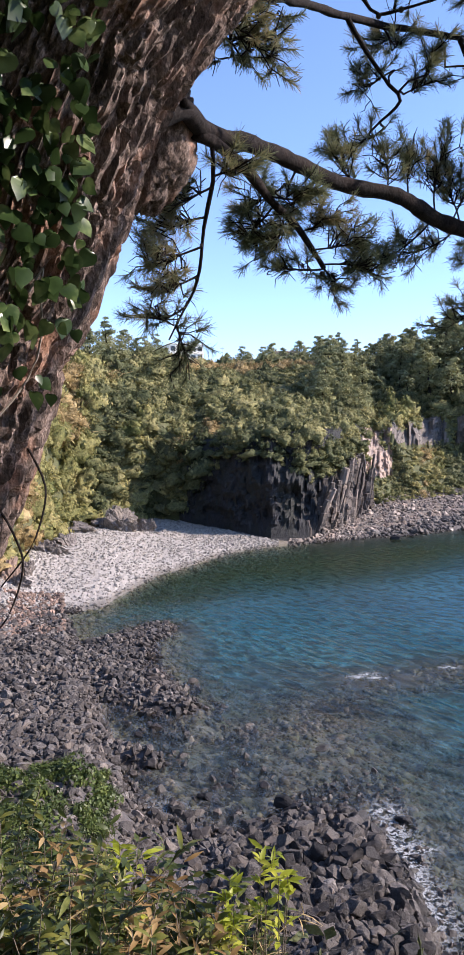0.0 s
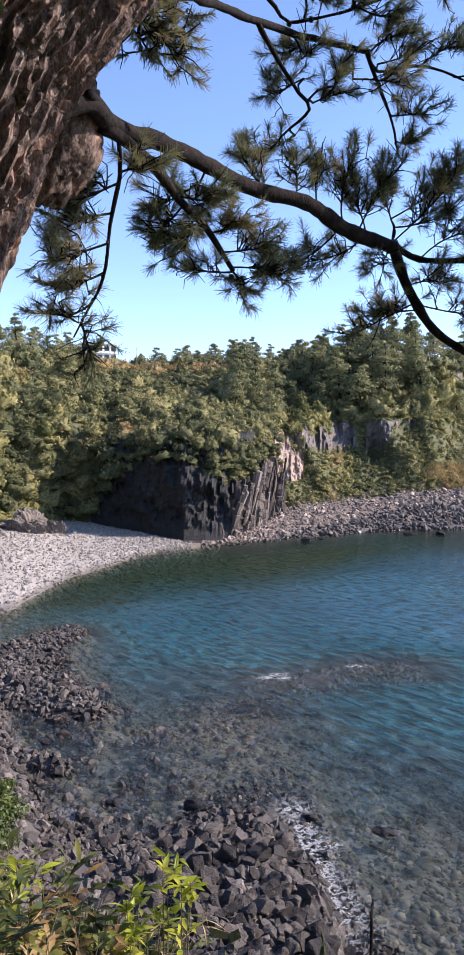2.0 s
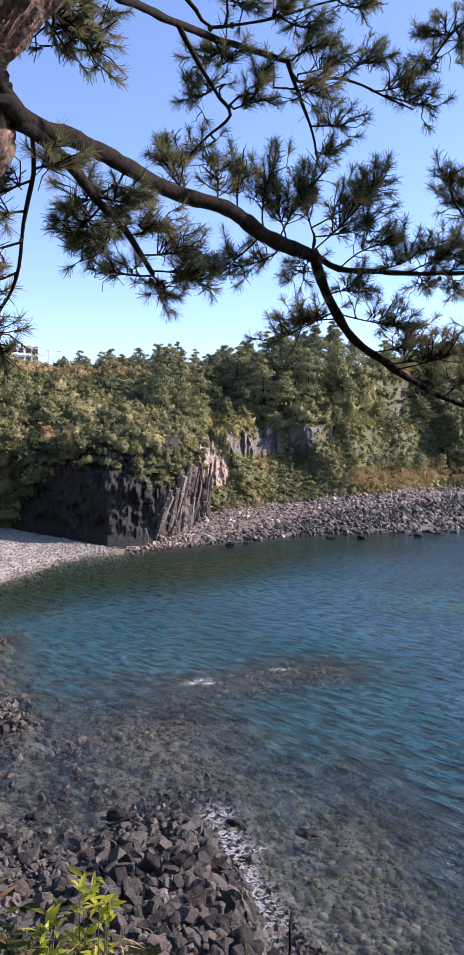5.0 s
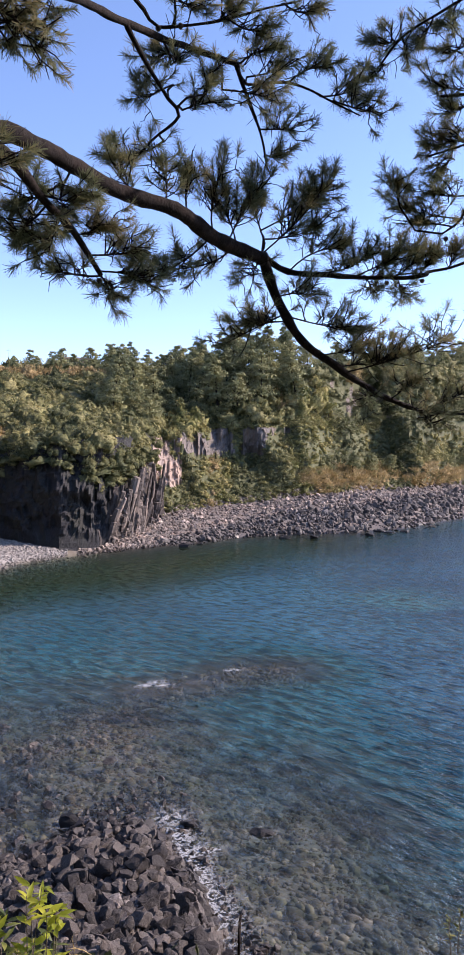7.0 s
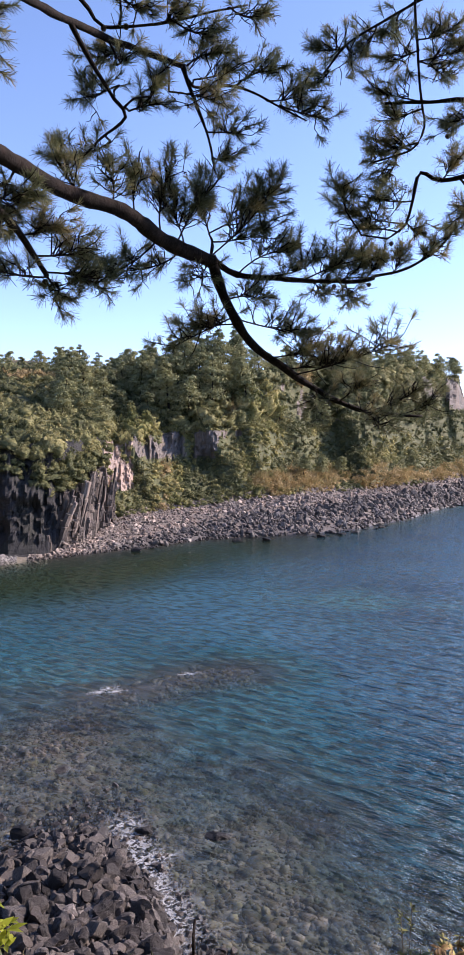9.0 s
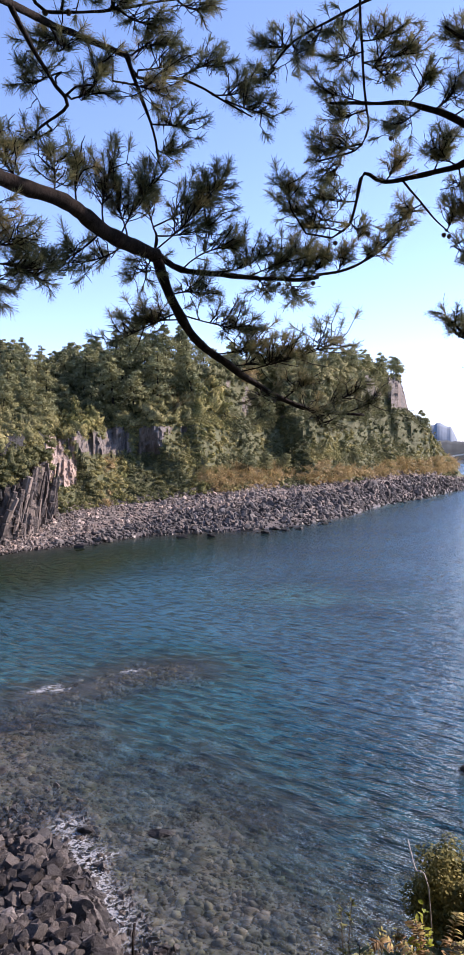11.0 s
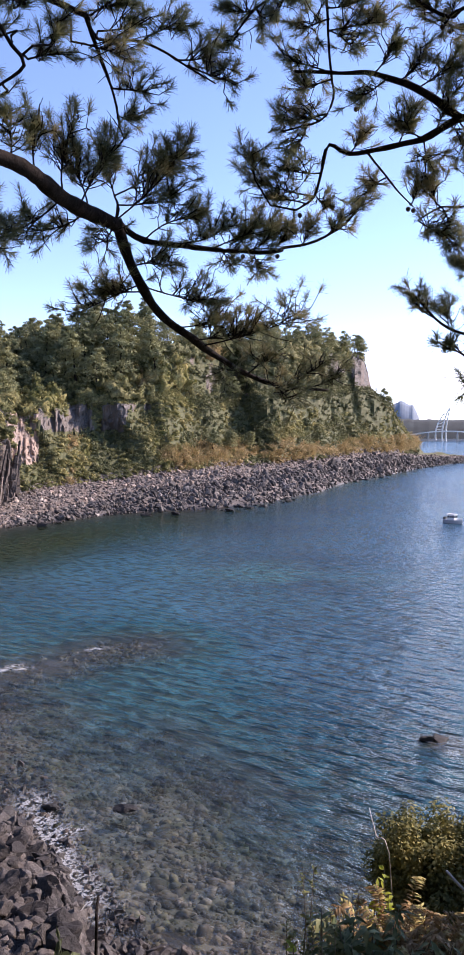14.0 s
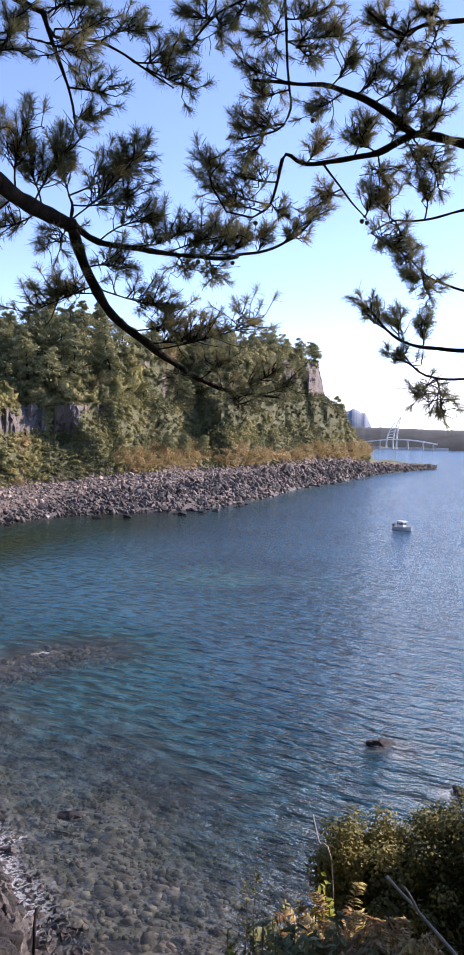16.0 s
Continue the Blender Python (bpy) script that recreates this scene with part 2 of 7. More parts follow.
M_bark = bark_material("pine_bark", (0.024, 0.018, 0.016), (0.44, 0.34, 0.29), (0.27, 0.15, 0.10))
# near-black bark: the limbs' backlight against the sky is in the colour
M_limb_backlit = bark_material("limb_bark_backlit", (0.010, 0.008, 0.008), (0.036, 0.029, 0.027), (0.026, 0.018, 0.016), 1.5)
M_ivy = leaf_material("ivy_leaf", ((0.1, (0.012, 0.024, 0.008)), (0.5, (0.034, 0.06, 0.018)), (0.9, (0.22, 0.27, 0.10))), 9.0, glow=0.3, rough=0.3)
M_lance = leaf_material("lance_leaf", ((0.1, (0.02, 0.03, 0.011)), (0.5, (0.08, 0.105, 0.03)), (0.9, (0.32, 0.30, 0.07))), 6.0, glow=0.45, rough=0.4)
M_broad = leaf_material("broad_leaf", ((0.1, (0.035, 0.05, 0.022)), (0.5, (0.09, 0.115, 0.052)), (0.9, (0.25, 0.26, 0.13))), 9.0, glow=0.3, rough=0.6)
M_shoreleaf = leaf_material("shore_leaf", ((0.1, (0.018, 0.028, 0.009)), (0.5, (0.055, 0.08, 0.02)), (0.9, (0.17, 0.2, 0.05))), 0.8, glow=0.3, rough=0.45)
M_fern = leaf_material("dry_fern_frond", ((0.1, (0.12, 0.08, 0.035)), (0.5, (0.34, 0.22, 0.11)), (0.9, (0.46, 0.42, 0.15))), 9.0, glow=0.3)
M_dry = leaf_material("dry_leaf", ((0.1, (0.10, 0.055, 0.02)), (0.5, (0.26, 0.165, 0.07)), (0.9, (0.42, 0.32, 0.16))), 3.0)
M_lime = leaf_material("lime_leaf", ((0.1, (0.16, 0.2, 0.02)), (0.5, (0.34, 0.38, 0.04)), (0.9, (0.5, 0.5, 0.08))), 6.0, glow=0.5, rough=0.4)
M_small = leaf_material("small_leaf", ((0.1, (0.026, 0.032, 0.012)), (0.45, (0.11, 0.115, 0.042)), (0.85, (0.38, 0.33, 0.12))), 5.0, glow=0.25, rough=0.6)
M_wetrock = stone_material("wet_black_rock", (0.008, 0.008, 0.009), (0.03, 0.028, 0.027), 2.0, rough=0.65)
M_twig = plain("grey_twig", (0.16, 0.13, 0.10), 0.85, grain=40)
M_deadwood = plain("pale_deadwood", (0.36, 0.31, 0.27), 0.8, grain=30)
M_cone = plain("pine_cone", (0.05, 0.035, 0.025), 0.8, grain=60)
M_white = plain("white_paint", (0.66, 0.65, 0.62), 0.45, grain=2, vary=0.06)
M_grey_paint = plain("grey_paint", (0.35, 0.36, 0.37), 0.5, grain=2, vary=0.1)
M_hull = plain("dark_hull", (0.05, 0.055, 0.065), 0.45, grain=2)
M_glass = plain("dark_window", (0.03, 0.035, 0.04), 0.12, grain=1, vary=0.1)
M_wall = plain("white_wall", (0.72, 0.70, 0.66), 0.8, grain=0.5, vary=0.08)
M_brownwall = plain("brown_wall", (0.27, 0.2, 0.17), 0.8, grain=0.5)
M_steel = plain("pale_steel", (0.78, 0.78, 0.76), 0.4, grain=0.2, vary=0.05)
M_concrete = plain("quay_concrete", (0.42, 0.41, 0.40), 0.85, grain=0.05)
M_farwood = plain("far_wood", (0.022, 0.032, 0.034), 1.0, grain=0.03, vary=0.45)
# island rock with the blue of distance haze put into its colour
M_island_haze = plain("hazy_island_rock", (0.13, 0.17, 0.22), 0.9, grain=0.008, vary=0.25)


def water_material():
    m, t, p, out = nodes_of("sea_water")
    t.nodes.remove(p)
    at_d, at_f = t.nodes.new("ShaderNodeAttribute"), t.nodes.new("ShaderNodeAttribute")
    at_d.attribute_name, at_f.attribute_name = "depth", "foam"
    # waves: long swell, chop and ripples
    swell = noise_tex(t, 0.62, 3, 0.55, (0.5, 1.7, 1), 58)
    chop = noise_tex(t, 1.15, 4, 0.6, (0.72, 1.35, 1), 54)
    rip = noise_tex(t, 4.0, 3, 0.6, (0.6, 1.5, 1), 56)
    b1 = add(t, "ShaderNodeBump", Strength=1.0, Distance=0.74)
    b2 = add(t, "ShaderNodeBump", Strength=1.0, Distance=0.46)
    b3 = add(t, "ShaderNodeBump", Strength=1.0, Distance=0.045)
    at_w = t.nodes.new("ShaderNodeAttribute")
    at_w.attribute_name = "wind"
    for h, b in ((swell, b1), (chop, b2), (rip, b3)):
        t.links.new(h, b.inputs["Height"])
        t.links.new(at_w.outputs["Fac"], b.inputs["Strength"])
    t.links.new(b1.outputs[0], b2.inputs["Normal"])
    t.links.new(b2.outputs[0], b3.inputs["Normal"])
    normal = b3.outputs[0]
    # the water's own colour from shallow to deep
    patch = noise_tex(t, 0.06, 4, 0.55)
    deep = ramp(t, at_d.outputs["Fac"], ((0.0, (0.10, 0.088, 0.075)), (0.12, (0.078, 0.116, 0.124)), (0.3, (0.032, 0.096, 0.112)), (0.6, (0.018, 0.076, 0.1)), (1.0, (0.036, 0.096, 0.14))))
    deep = blend(t, 1.0, deep, ramp(t, patch, ((0.3, (0.7, 0.75, 0.8)), (0.7, (1.25, 1.3, 1.25)))), "MULTIPLY")
    # cliffs' dark reflection and the shallow floor put into the water's colour
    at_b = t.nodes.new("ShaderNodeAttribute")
    at_b.attribute_name = "cliff_reflection"
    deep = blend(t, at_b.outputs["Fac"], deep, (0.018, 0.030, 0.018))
    at_s = t.nodes.new("ShaderNodeAttribute")
    at_s.attribute_name = "sand"
    deep = blend(t, at_s.outputs["Fac"], deep, (0.062, 0.175, 0.185))
    murk = ramp(t, at_d.outputs["Fac"], ((0.0, (0.04, 0.04, 0.04)), (0.1, (0.22, 0.22, 0.22)), (0.28, (0.56, 0.56, 0.56)), (0.6, (0.97, 0.97, 0.97))))
    # ripples' light and dark put into the murk by the chop
    murk = blend(t, 1.0, murk, ramp(t, chop, ((0.38, (0.35, 0.35, 0.35)), (0.5, (0.9, 0.9, 0.9)), (0.64, (1.9, 1.9, 1.9)))), "MULTIPLY")
    body = t.nodes.new("ShaderNodeBsdfDiffuse")
    t.links.new(deep, body.inputs["Color"])
    t.links.new(normal, body.inputs["Normal"])
    clear = t.nodes.new("ShaderNodeBsdfTransparent")
    tint = t.nodes.new("ShaderNodeMix")
    tint.data_type, tint.blend_type = "RGBA", "MULTIPLY"
    tint.inputs[0].default_value = 1.0
    # ripple shading put into the clear water's tint as well
    t.links.new(ramp(t, chop, ((0.38, (0.5, 0.56, 0.56)), (0.52, (0.9, 0.93, 0.93)), (0.64, (1.0, 1.0, 1.0)))), tint.inputs[6])
    t.links.new(ramp(t, at_d.outputs["Fac"], ((0.0, (1.0, 0.99, 0.96)), (0.08, (0.86, 0.92, 0.90)), (0.22, (0.54, 0.74, 0.78)))), tint.inputs[7])
    t.links.new(tint.outputs[2], clear.inputs["Color"])
    inner = t.nodes.new("ShaderNodeMixShader")
    t.links.new(murk, inner.inputs[0])
    t.links.new(clear.outputs[0], inner.inputs[1])
    t.links.new(body.outputs[0], inner.inputs[2])
    gloss = add(t, "ShaderNodeBsdfGlossy", Roughness=0.12)
    t.links.new(normal, gloss.inputs["Normal"])
    lw = add(t, "ShaderNodeLayerWeight", Blend=0.5)
    t.links.new(normal, lw.inputs["Normal"])
    p5 = t.nodes.new("ShaderNodeMath")
    p5.operation = "POWER"
    p5.inputs[1].default_value = 5.0
    t.links.new(lw.outputs["Facing"], p5.inputs[0])
    fr = t.nodes.new("ShaderNodeMath")
    fr.operation = "MULTIPLY_ADD"
    fr.inputs[1].default_value, fr.inputs[2].default_value = 0.97, 0.03
    gain = t.nodes.new("ShaderNodeMapRange")
    for key, v in (("From Min", 0.2), ("From Max", 1.7), ("To Min", 0.22), ("To Max", 2.5)):
        gain.inputs[key].default_value = v
    at_g = t.nodes.new("ShaderNodeAttribute")
    at_g.attribute_name = "sheen"
    t.links.new(at_g.outputs["Fac"], gain.inputs["Value"])
    t.links.new(gain.outputs[0], fr.inputs[1])
    t.links.new(p5.outputs[0], fr.inputs[0])
    top = t.nodes.new("ShaderNodeMixShader")
    t.links.new(fr.outputs[0], top.inputs[0])
    t.links.new(inner.outputs[0], top.inputs[1])
    t.links.new(gloss.outputs[0], top.inputs[2])
    # foam in torn threads
    fn = noise_tex(t, 2.2, 7, 0.68)
    dev = t.nodes.new("ShaderNodeMath")
    dev.operation = "SUBTRACT"
    dev.inputs[1].default_value = 0.5
    t.links.new(fn, dev.inputs[0])
    gap = t.nodes.new("ShaderNodeMath")
    gap.operation = "ABSOLUTE"
    t.links.new(dev.outputs[0], gap.inputs[0])
    cut = t.nodes.new("ShaderNodeMath")
    cut.operation = "MULTIPLY_ADD"
    cut.inputs[1].default_value = 0.075
    neg = t.nodes.new("ShaderNodeMath")
    neg.operation = "MULTIPLY"
    neg.inputs[1].default_value = -1.0
    t.links.new(gap.outputs[0], neg.inputs[0])
    t.links.new(at_f.outputs["Fac"], cut.inputs[0])
    t.links.new(neg.outputs[0], cut.inputs[2])
    fm = ramp(t, cut.outputs[0], ((0.0, (0, 0, 0)), (0.07, (0.42, 0.42, 0.42))))
    white = add(t, "ShaderNodeBsdfDiffuse", Color=(0.75, 0.77, 0.78, 1))
    last = t.nodes.new("ShaderNodeMixShader")
    t.links.new(fm, last.inputs[0])
    t.links.new(top.outputs[0], last.inputs[1])
    t.links.new(white.outputs[0], last.inputs[2])
    t.links.new(last.outputs[0], out.inputs["Surface"])
    return m


M_water = water_material()


# ---- mesh helpers ----
rng = np.random.default_rng(7)


def fast_mesh(name, verts, faces, mats, smooth=False, index=None):
    """A mesh from arrays; faces: n x 3 or n x 4."""
    verts, faces = np.asarray(verts, np.float32), np.asarray(faces, np.int32)
    me = bpy.data.meshes.new(name)
    k = faces.shape[1]
    me.vertices.add(len(verts))
    me.vertices.foreach_set("co", verts.ravel())
    me.loops.add(faces.size)
    me.loops.foreach_set("vertex_index", faces.ravel())
    me.polygons.add(len(faces))
    me.polygons.foreach_set("loop_start", np.arange(len(faces), dtype=np.int32) * k)
    me.polygons.foreach_set("use_smooth", np.full(len(faces), smooth))
    if index is not None:
        me.polygons.foreach_set("material_index", np.asarray(index, np.int32))
    for m in mats if isinstance(mats, (list, tuple)) else [mats]:
        me.materials.append(m)
    me.update(calc_edges=True)
    me.validate()
    return me


def mesh_part(name, me, parent, label=""):
    ob = new(name, me)
    ob.parent = parent
    return tagged(ob, label)


def part(name, bm, material, parent, label="", smooth=False):
    me = bpy.data.meshes.new(name)
    for f in bm.faces:
        f.smooth = smooth
    bm.to_mesh(me)
    bm.free()
    me.materials.append(material)
    return mesh_part(name, me, parent, label)


def hash2(ix, iy, seed):
    h = (ix.astype(np.int64) * 374761393 + iy.astype(np.int64) * 668265263 + seed * 974634777) & 0x7FFFFFFF
    h = ((h ^ (h >> 13)) * 1274126177) & 0x7FFFFFFF
    return ((h ^ (h >> 16)) & 0xFFFF) / 65535.0


def vnoise(x, y, seed=0):
    ix, iy = np.floor(x), np.floor(y)
    fx, fy = x - ix, y - iy
    fx, fy = fx * fx * (3 - 2 * fx), fy * fy * (3 - 2 * fy)
    a, b = hash2(ix, iy, seed), hash2(ix + 1, iy, seed)
    c, d = hash2(ix, iy + 1, seed), hash2(ix + 1, iy + 1, seed)
    return (a + (b - a) * fx) * (1 - fy) + (c + (d - c) * fx) * fy


def fbm(x, y, seed=0, octaves=4):
    x, y = np.asarray(x, float), np.asarray(y, float)
    total, amp = 0, 0.5
    for o in range(octaves):
        total = total + amp * (vnoise(x, y, seed + o) - 0.5) * 2
        x, y, amp = x * 2.03 + 17.3, y * 2.03 - 9.1, amp * 0.5
    return total


# ---- the lie of the land: ranges from the lookout by bearing ----
AZ = [-180, -60, -24, -18, -13, -10, -6, -3, 0, 3, 4.7, 5.9, 6.8, 8, 11, 14, 18, 22, 26, 30, 34, 37.3, 38.2, 39.5, 40.6, 42, 46.6, 47.5, 60, 180]
R_SHORE = [56, 56, 58, 60, 63, 66, 80, 87, 96, 101, 103.2, 105, 106, 107, 111, 115, 124, 128, 132, 143, 168, 217, 226, 241, 262, 294, 374, 900, 1e4, 1e4]
R_FOOT = [60, 60, 64, 72, 104, 110, 120, 114.5, 108.5, 103.8, 104.6, 106.1, 107.8, 112, 128, 135, 142, 150, 160, 178, 205, 240, 248, 262, 280, 305, 377, 903, 1e4, 1e4]
Z_FOOT = [3, 3, 2.5, 2.5, 3, 3, 2.5, 2, 1.5, 0.8, 0.7, 0.6, 1, 1.5, 3.5, 4, 4.5, 5.5, 6, 6, 6, 7, 7, 7, 6, 4, 1.3, -5, -9, -9]
R_MID = [75, 75, 80, 84, 118, 122, 126, 121, 114.5, 109.2, 109.2, 109.2, 111.3, 115, 148, 152, 156, 165, 180, 205, 228, 255, 262, 275, 290, 312, 380, 906, 1e4, 1e4]
Z_MID = [22, 22, 20, 20, 17, 17, 19, 15, 15, 14.5, 15, 15.5, 15.7, 16, 17, 19, 20, 21, 21, 23, 26, 28.5, 27.5, 22, 14, 6.5, 1.2, -5, -9, -9]
R_TOP = [110, 110, 115, 118, 140, 150, 165, 192, 200, 205, 207.5, 210, 211, 212, 205, 186, 178, 180, 196, 220, 240, 262, 300, 300, 306, 322, 384, 910, 1e4, 1e4]
Z_TOP = [38, 38, 36, 32, 29, 31, 33, 34.5, 35.5, 36, 36.5, 37, 37.4, 38, 36, 34, 34, 35, 36, 38, 40.5, 41, 28, 20, 12.5, 5.5, 0.8, -5, -9, -9]
AZ_NEAR = [-180, -70, -24, -13.2, -12.3, -11.4, -10.5, -9.3, -7.6, -6, -3, 0.4, 3, 4.4, 8.2, 11, 12.8, 14.2, 15.3, 18.5, 22, 30, 50, 75, 180]
R_NEAR = [62, 62, 62, 62, 52, 43, 36, 30.5, 27.6, 26.6, 25.2, 24.2, 25.0, 25.8, 25.5, 24.4, 22.8, 20.8, 18.6, 17.2, 16.8, 16.0, 15, 15, 62]
# stony spits that run out from the rubble shore: from, to, half width at both ends
SPITS = [((-9.5, 45.5), (-2.9, 38.6), 4.6, 1.5), ((-9.5, 47.0), (-6.4, 55.5), 4.0, 1.8), ((-6.2, 33.0), (-3.6, 31.8), 1.2, 0.5)]


def land(az, r):
    """Height of the ground, in metres over the sea, at a bearing in degrees and a range."""
    az, r = np.asarray(az, float), np.asarray(r, float)
    x, y = r * np.sin(np.radians(az)), r * np.cos(np.radians(az))
    rn = np.interp(az, AZ_NEAR, R_NEAR) + np.interp(np.interp(az, AZ_NEAR, R_NEAR), [20, 40], [0.9, 3.2]) * fbm(x * 0.22, y * 0.22, 5, 4)
    # the slope under the lookout
    toe = np.where(rn < 20, (rn - 1.0) / 19.0, 1.0)
    flat = np.clip((np.abs(az - 16) - 40) / 25, 0, 1)
    slope = np.interp(r / toe, [0, 1.2, 3, 5, 10, 16, 19], [12.4, 12.3, 11.5, 9.9, 5.6, 1.9, 1.2])
    shelf = np.interp(r, [0, 4, 9, 16, 24, 40], [12.4, 12.35, 11.8, 8.5, 3, 1.2])
    slope = slope * (1 - flat) + shelf * flat
    k = np.clip((r - 19 * toe) / np.maximum(rn - 19 * toe, 0.5), 0, 1)
    bump = np.clip((-az - 8) / 5, 0, 1) * 1.2 * np.exp(-((r - 24) / 8) ** 2)
    bump = bump + 0.3 * np.exp(-((az - 6.5) / 4.5) ** 2 - ((r - 22.5) / 2.6) ** 2)
    near = np.where(r < 19 * toe, slope, 1.2 - 1.0 * k) + bump
    off = (r - rn) * (1 + np.clip((az - 22) / 14, 0, 0.8))
    gentle = np.clip((-az - 0.0) / 8, 0, 1)
    fall = np.interp(off, [0, 3, 8, 14, 26, 45], [0.2, -0.22, -0.55, -1.15, -3.4, -8]) * (1 - gentle) + np.interp(off, [0, 2, 8, 20, 34, 60], [0.2, -0.15, -0.4, -0.9, -2.5, -8]) * gentle
    near = np.where(off > 0, fall, near)
    for (ax, ay), (bx, by), wa, wb in SPITS:
        q = np.clip(((x - ax) * (bx - ax) + (y - ay) * (by - ay)) / ((bx - ax) ** 2 + (by - ay) ** 2), 0, 1)
        d = np.hypot(x - ax - q * (bx - ax), y - ay - q * (by - ay)) / (wa + (wb - wa) * q)
        near = np.maximum(near, 0.42 - 0.1 * q - 0.5 * d ** 2 + 0.30 * fbm(x * 0.42, y * 0.42, 57, 3))
    # the far side of the bay
    rs = np.interp(az, AZ, R_SHORE) + 1.2 * fbm(x * 0.12, y * 0.12, 9, 3)
    rf, zf = np.interp(az, AZ, R_FOOT), np.interp(az, AZ, Z_FOOT)
    rm, zm = np.interp(az, AZ, R_MID), np.interp(az, AZ, Z_MID)
    rt, zt = np.interp(az, AZ, R_TOP), np.interp(az, AZ, Z_TOP)
    rf, rm, rt = np.maximum(rf, rs + 0.5), np.maximum(rm, rs + 1.5), np.maximum(rt, rs + 3)
    sea = np.interp(r - rs, [-60, -40, -20, -8, -2, 0], [-12, -8.5, -4.6, -1.9, -0.6, 0.1])
    h = np.where(r < rs, sea, 0.1 + (zf - 0.1) * np.clip((r - rs) / (rf - rs), 0, 1) ** 0.8)
    t1, t2 = np.clip((r - rf) / (rm - rf), 0, 1), np.clip((r - rm) / (rt - rm), 0, 1)
    band = np.clip((az - 11.5) / 1.0, 0, 1)
    wall = np.clip((az - 20.5) / 2.0, 0, 1)
    t1 = (1 - band) * t1 ** 0.8 + band * np.interp(t1, [0, 0.72, 0.9, 1], [0, 0.55, 0.96, 1])
    t2 = (1 - wall) * t2 + wall * np.interp(t2, [0, 0.45, 0.66, 1], [0, 0.18, 0.88, 1])
    h = np.where(r > rf, zf + (zm - zf) * t1, h)
    h = np.where(r > rm, zm + (zt - zm) * t2, h)
    back = np.clip((az - 37.6) / 1.0, 0, 1)
    h = np.where(r > rt, zt + 0.09 * np.minimum(r - rt, 85) - back * 0.6 * (r - rt), h)
    h = np.maximum(h, -12)
    rough = np.clip((r - rf) / 8, 0, 1) * np.clip((r - 30) / 20, 0, 1) * np.clip((h + 1) / 5, 0, 1)
    h = h + rough * (2.2 * fbm(x * 0.06, y * 0.06, 21, 4) + 0.9 * fbm(x * 0.25, y * 0.25, 31, 3))
    h = np.maximum(near, h)
    return h + np.clip(r / 12, 0, 1) * 0.14 * fbm(x * 0.9, y * 0.9, 41, 3)


def bare(az, r, z):
    """Where the cliffs show naked rock."""
    tear = fbm(az * 1.3, z * 0.14, 61, 3)
    out = (az > 4.3) & (az < 10.4) & (z < 10.5 + 3 * tear) & (r < 124)
    out |= (az > -4.2) & (az < 4.6) & (z < np.interp(az, [-4.2, -2.5, 0, 3, 4.6], [3.0, 6.5, 13.5, 15.0, 14.0]) + 2.5 * tear) & (r < 128)
    out |= (az > 10.2) & (az < 12.4) & (z > 8.0) & (z < 17) & (r < 152) & (tear > -0.10)
    out |= (az > 12.4) & (az < 20.8) & (z > 13.5) & (z < 19.5) & (tear > -0.12)
    out |= (az > 22) & (az < 30) & (z > 23) & (z < 34) & (tear > 0.42)
    out |= (az > 34.5) & (az < 38.3) & (z > 29.5) & (z < 39.5) & (tear > 0.1 - np.clip((az - 36) / 1.5, 0, 1))
    return out


def place(az, r):
    """Ground points as an n x 3 array."""
    a = np.radians(az)
    return np.stack([r * np.sin(a), r * np.cos(a), land(az, r)], -1)


def buttress(az):
    """Metres by which the headland's face stands forward or back at a bearing."""
    return -3.5 * np.exp(-((az - 22.6) / 1.3) ** 2) + 9.0 * np.exp(-((az - 27.0) / 1.5) ** 2) - 4.0 * np.exp(-((az - 31.0) / 1.6) ** 2)


def relief(az, r, z):
    """Range of the ground's surface with buttresses, gullies, ribs and ledges in the cliff faces."""
    rf, rt = np.interp(az, AZ, R_FOOT), np.interp(az, AZ, R_TOP)
    s = np.radians(az) * rf
    naked = bare(az, r, z) & (r > rf - 1)
    steep = np.clip((z - 1) / 3, 0, 1) * np.clip((r - rf + 1) / 1.5, 0, 1) * np.clip((rt + 6 - r) / 6, 0, 1) * (az > -30) * (az < 44)
    big = np.clip((r - rf) / 8, 0, 1) * np.clip((rt - r) / 6, 0, 1)
    rib = np.abs(fbm(s * 0.45, z * 0.05, 72, 3)) * 2.8 + np.abs(fbm(s * 1.1, z * 0.12, 73, 3)) * 1.3 - 0.8
    crag = np.where(naked, 1.0, 0.15) * ((1.5 + 1.6 * (az < 6.5)) * fbm(s * 0.22, z * 0.22, 81, 3) + np.abs(fbm(s * 0.95, z * 0.5, 83, 3)) * 2.2 + 0.5 * fbm(s * 2.1, z * 1.2, 85, 2))
    return r + steep * (crag + big * (9.0 * fbm(s * 0.085 + z * 0.04, z * 0.02, 2, 3)) + buttress(az) * big + 1.8 * fbm(s * 0.13, z * 0.15, 3, 4) + np.where(naked, np.where(az < 5, 0.55, 1.5), 0.4) * rib + 0.6 * fbm(s * 0.9, z * 1.1, 75, 3))


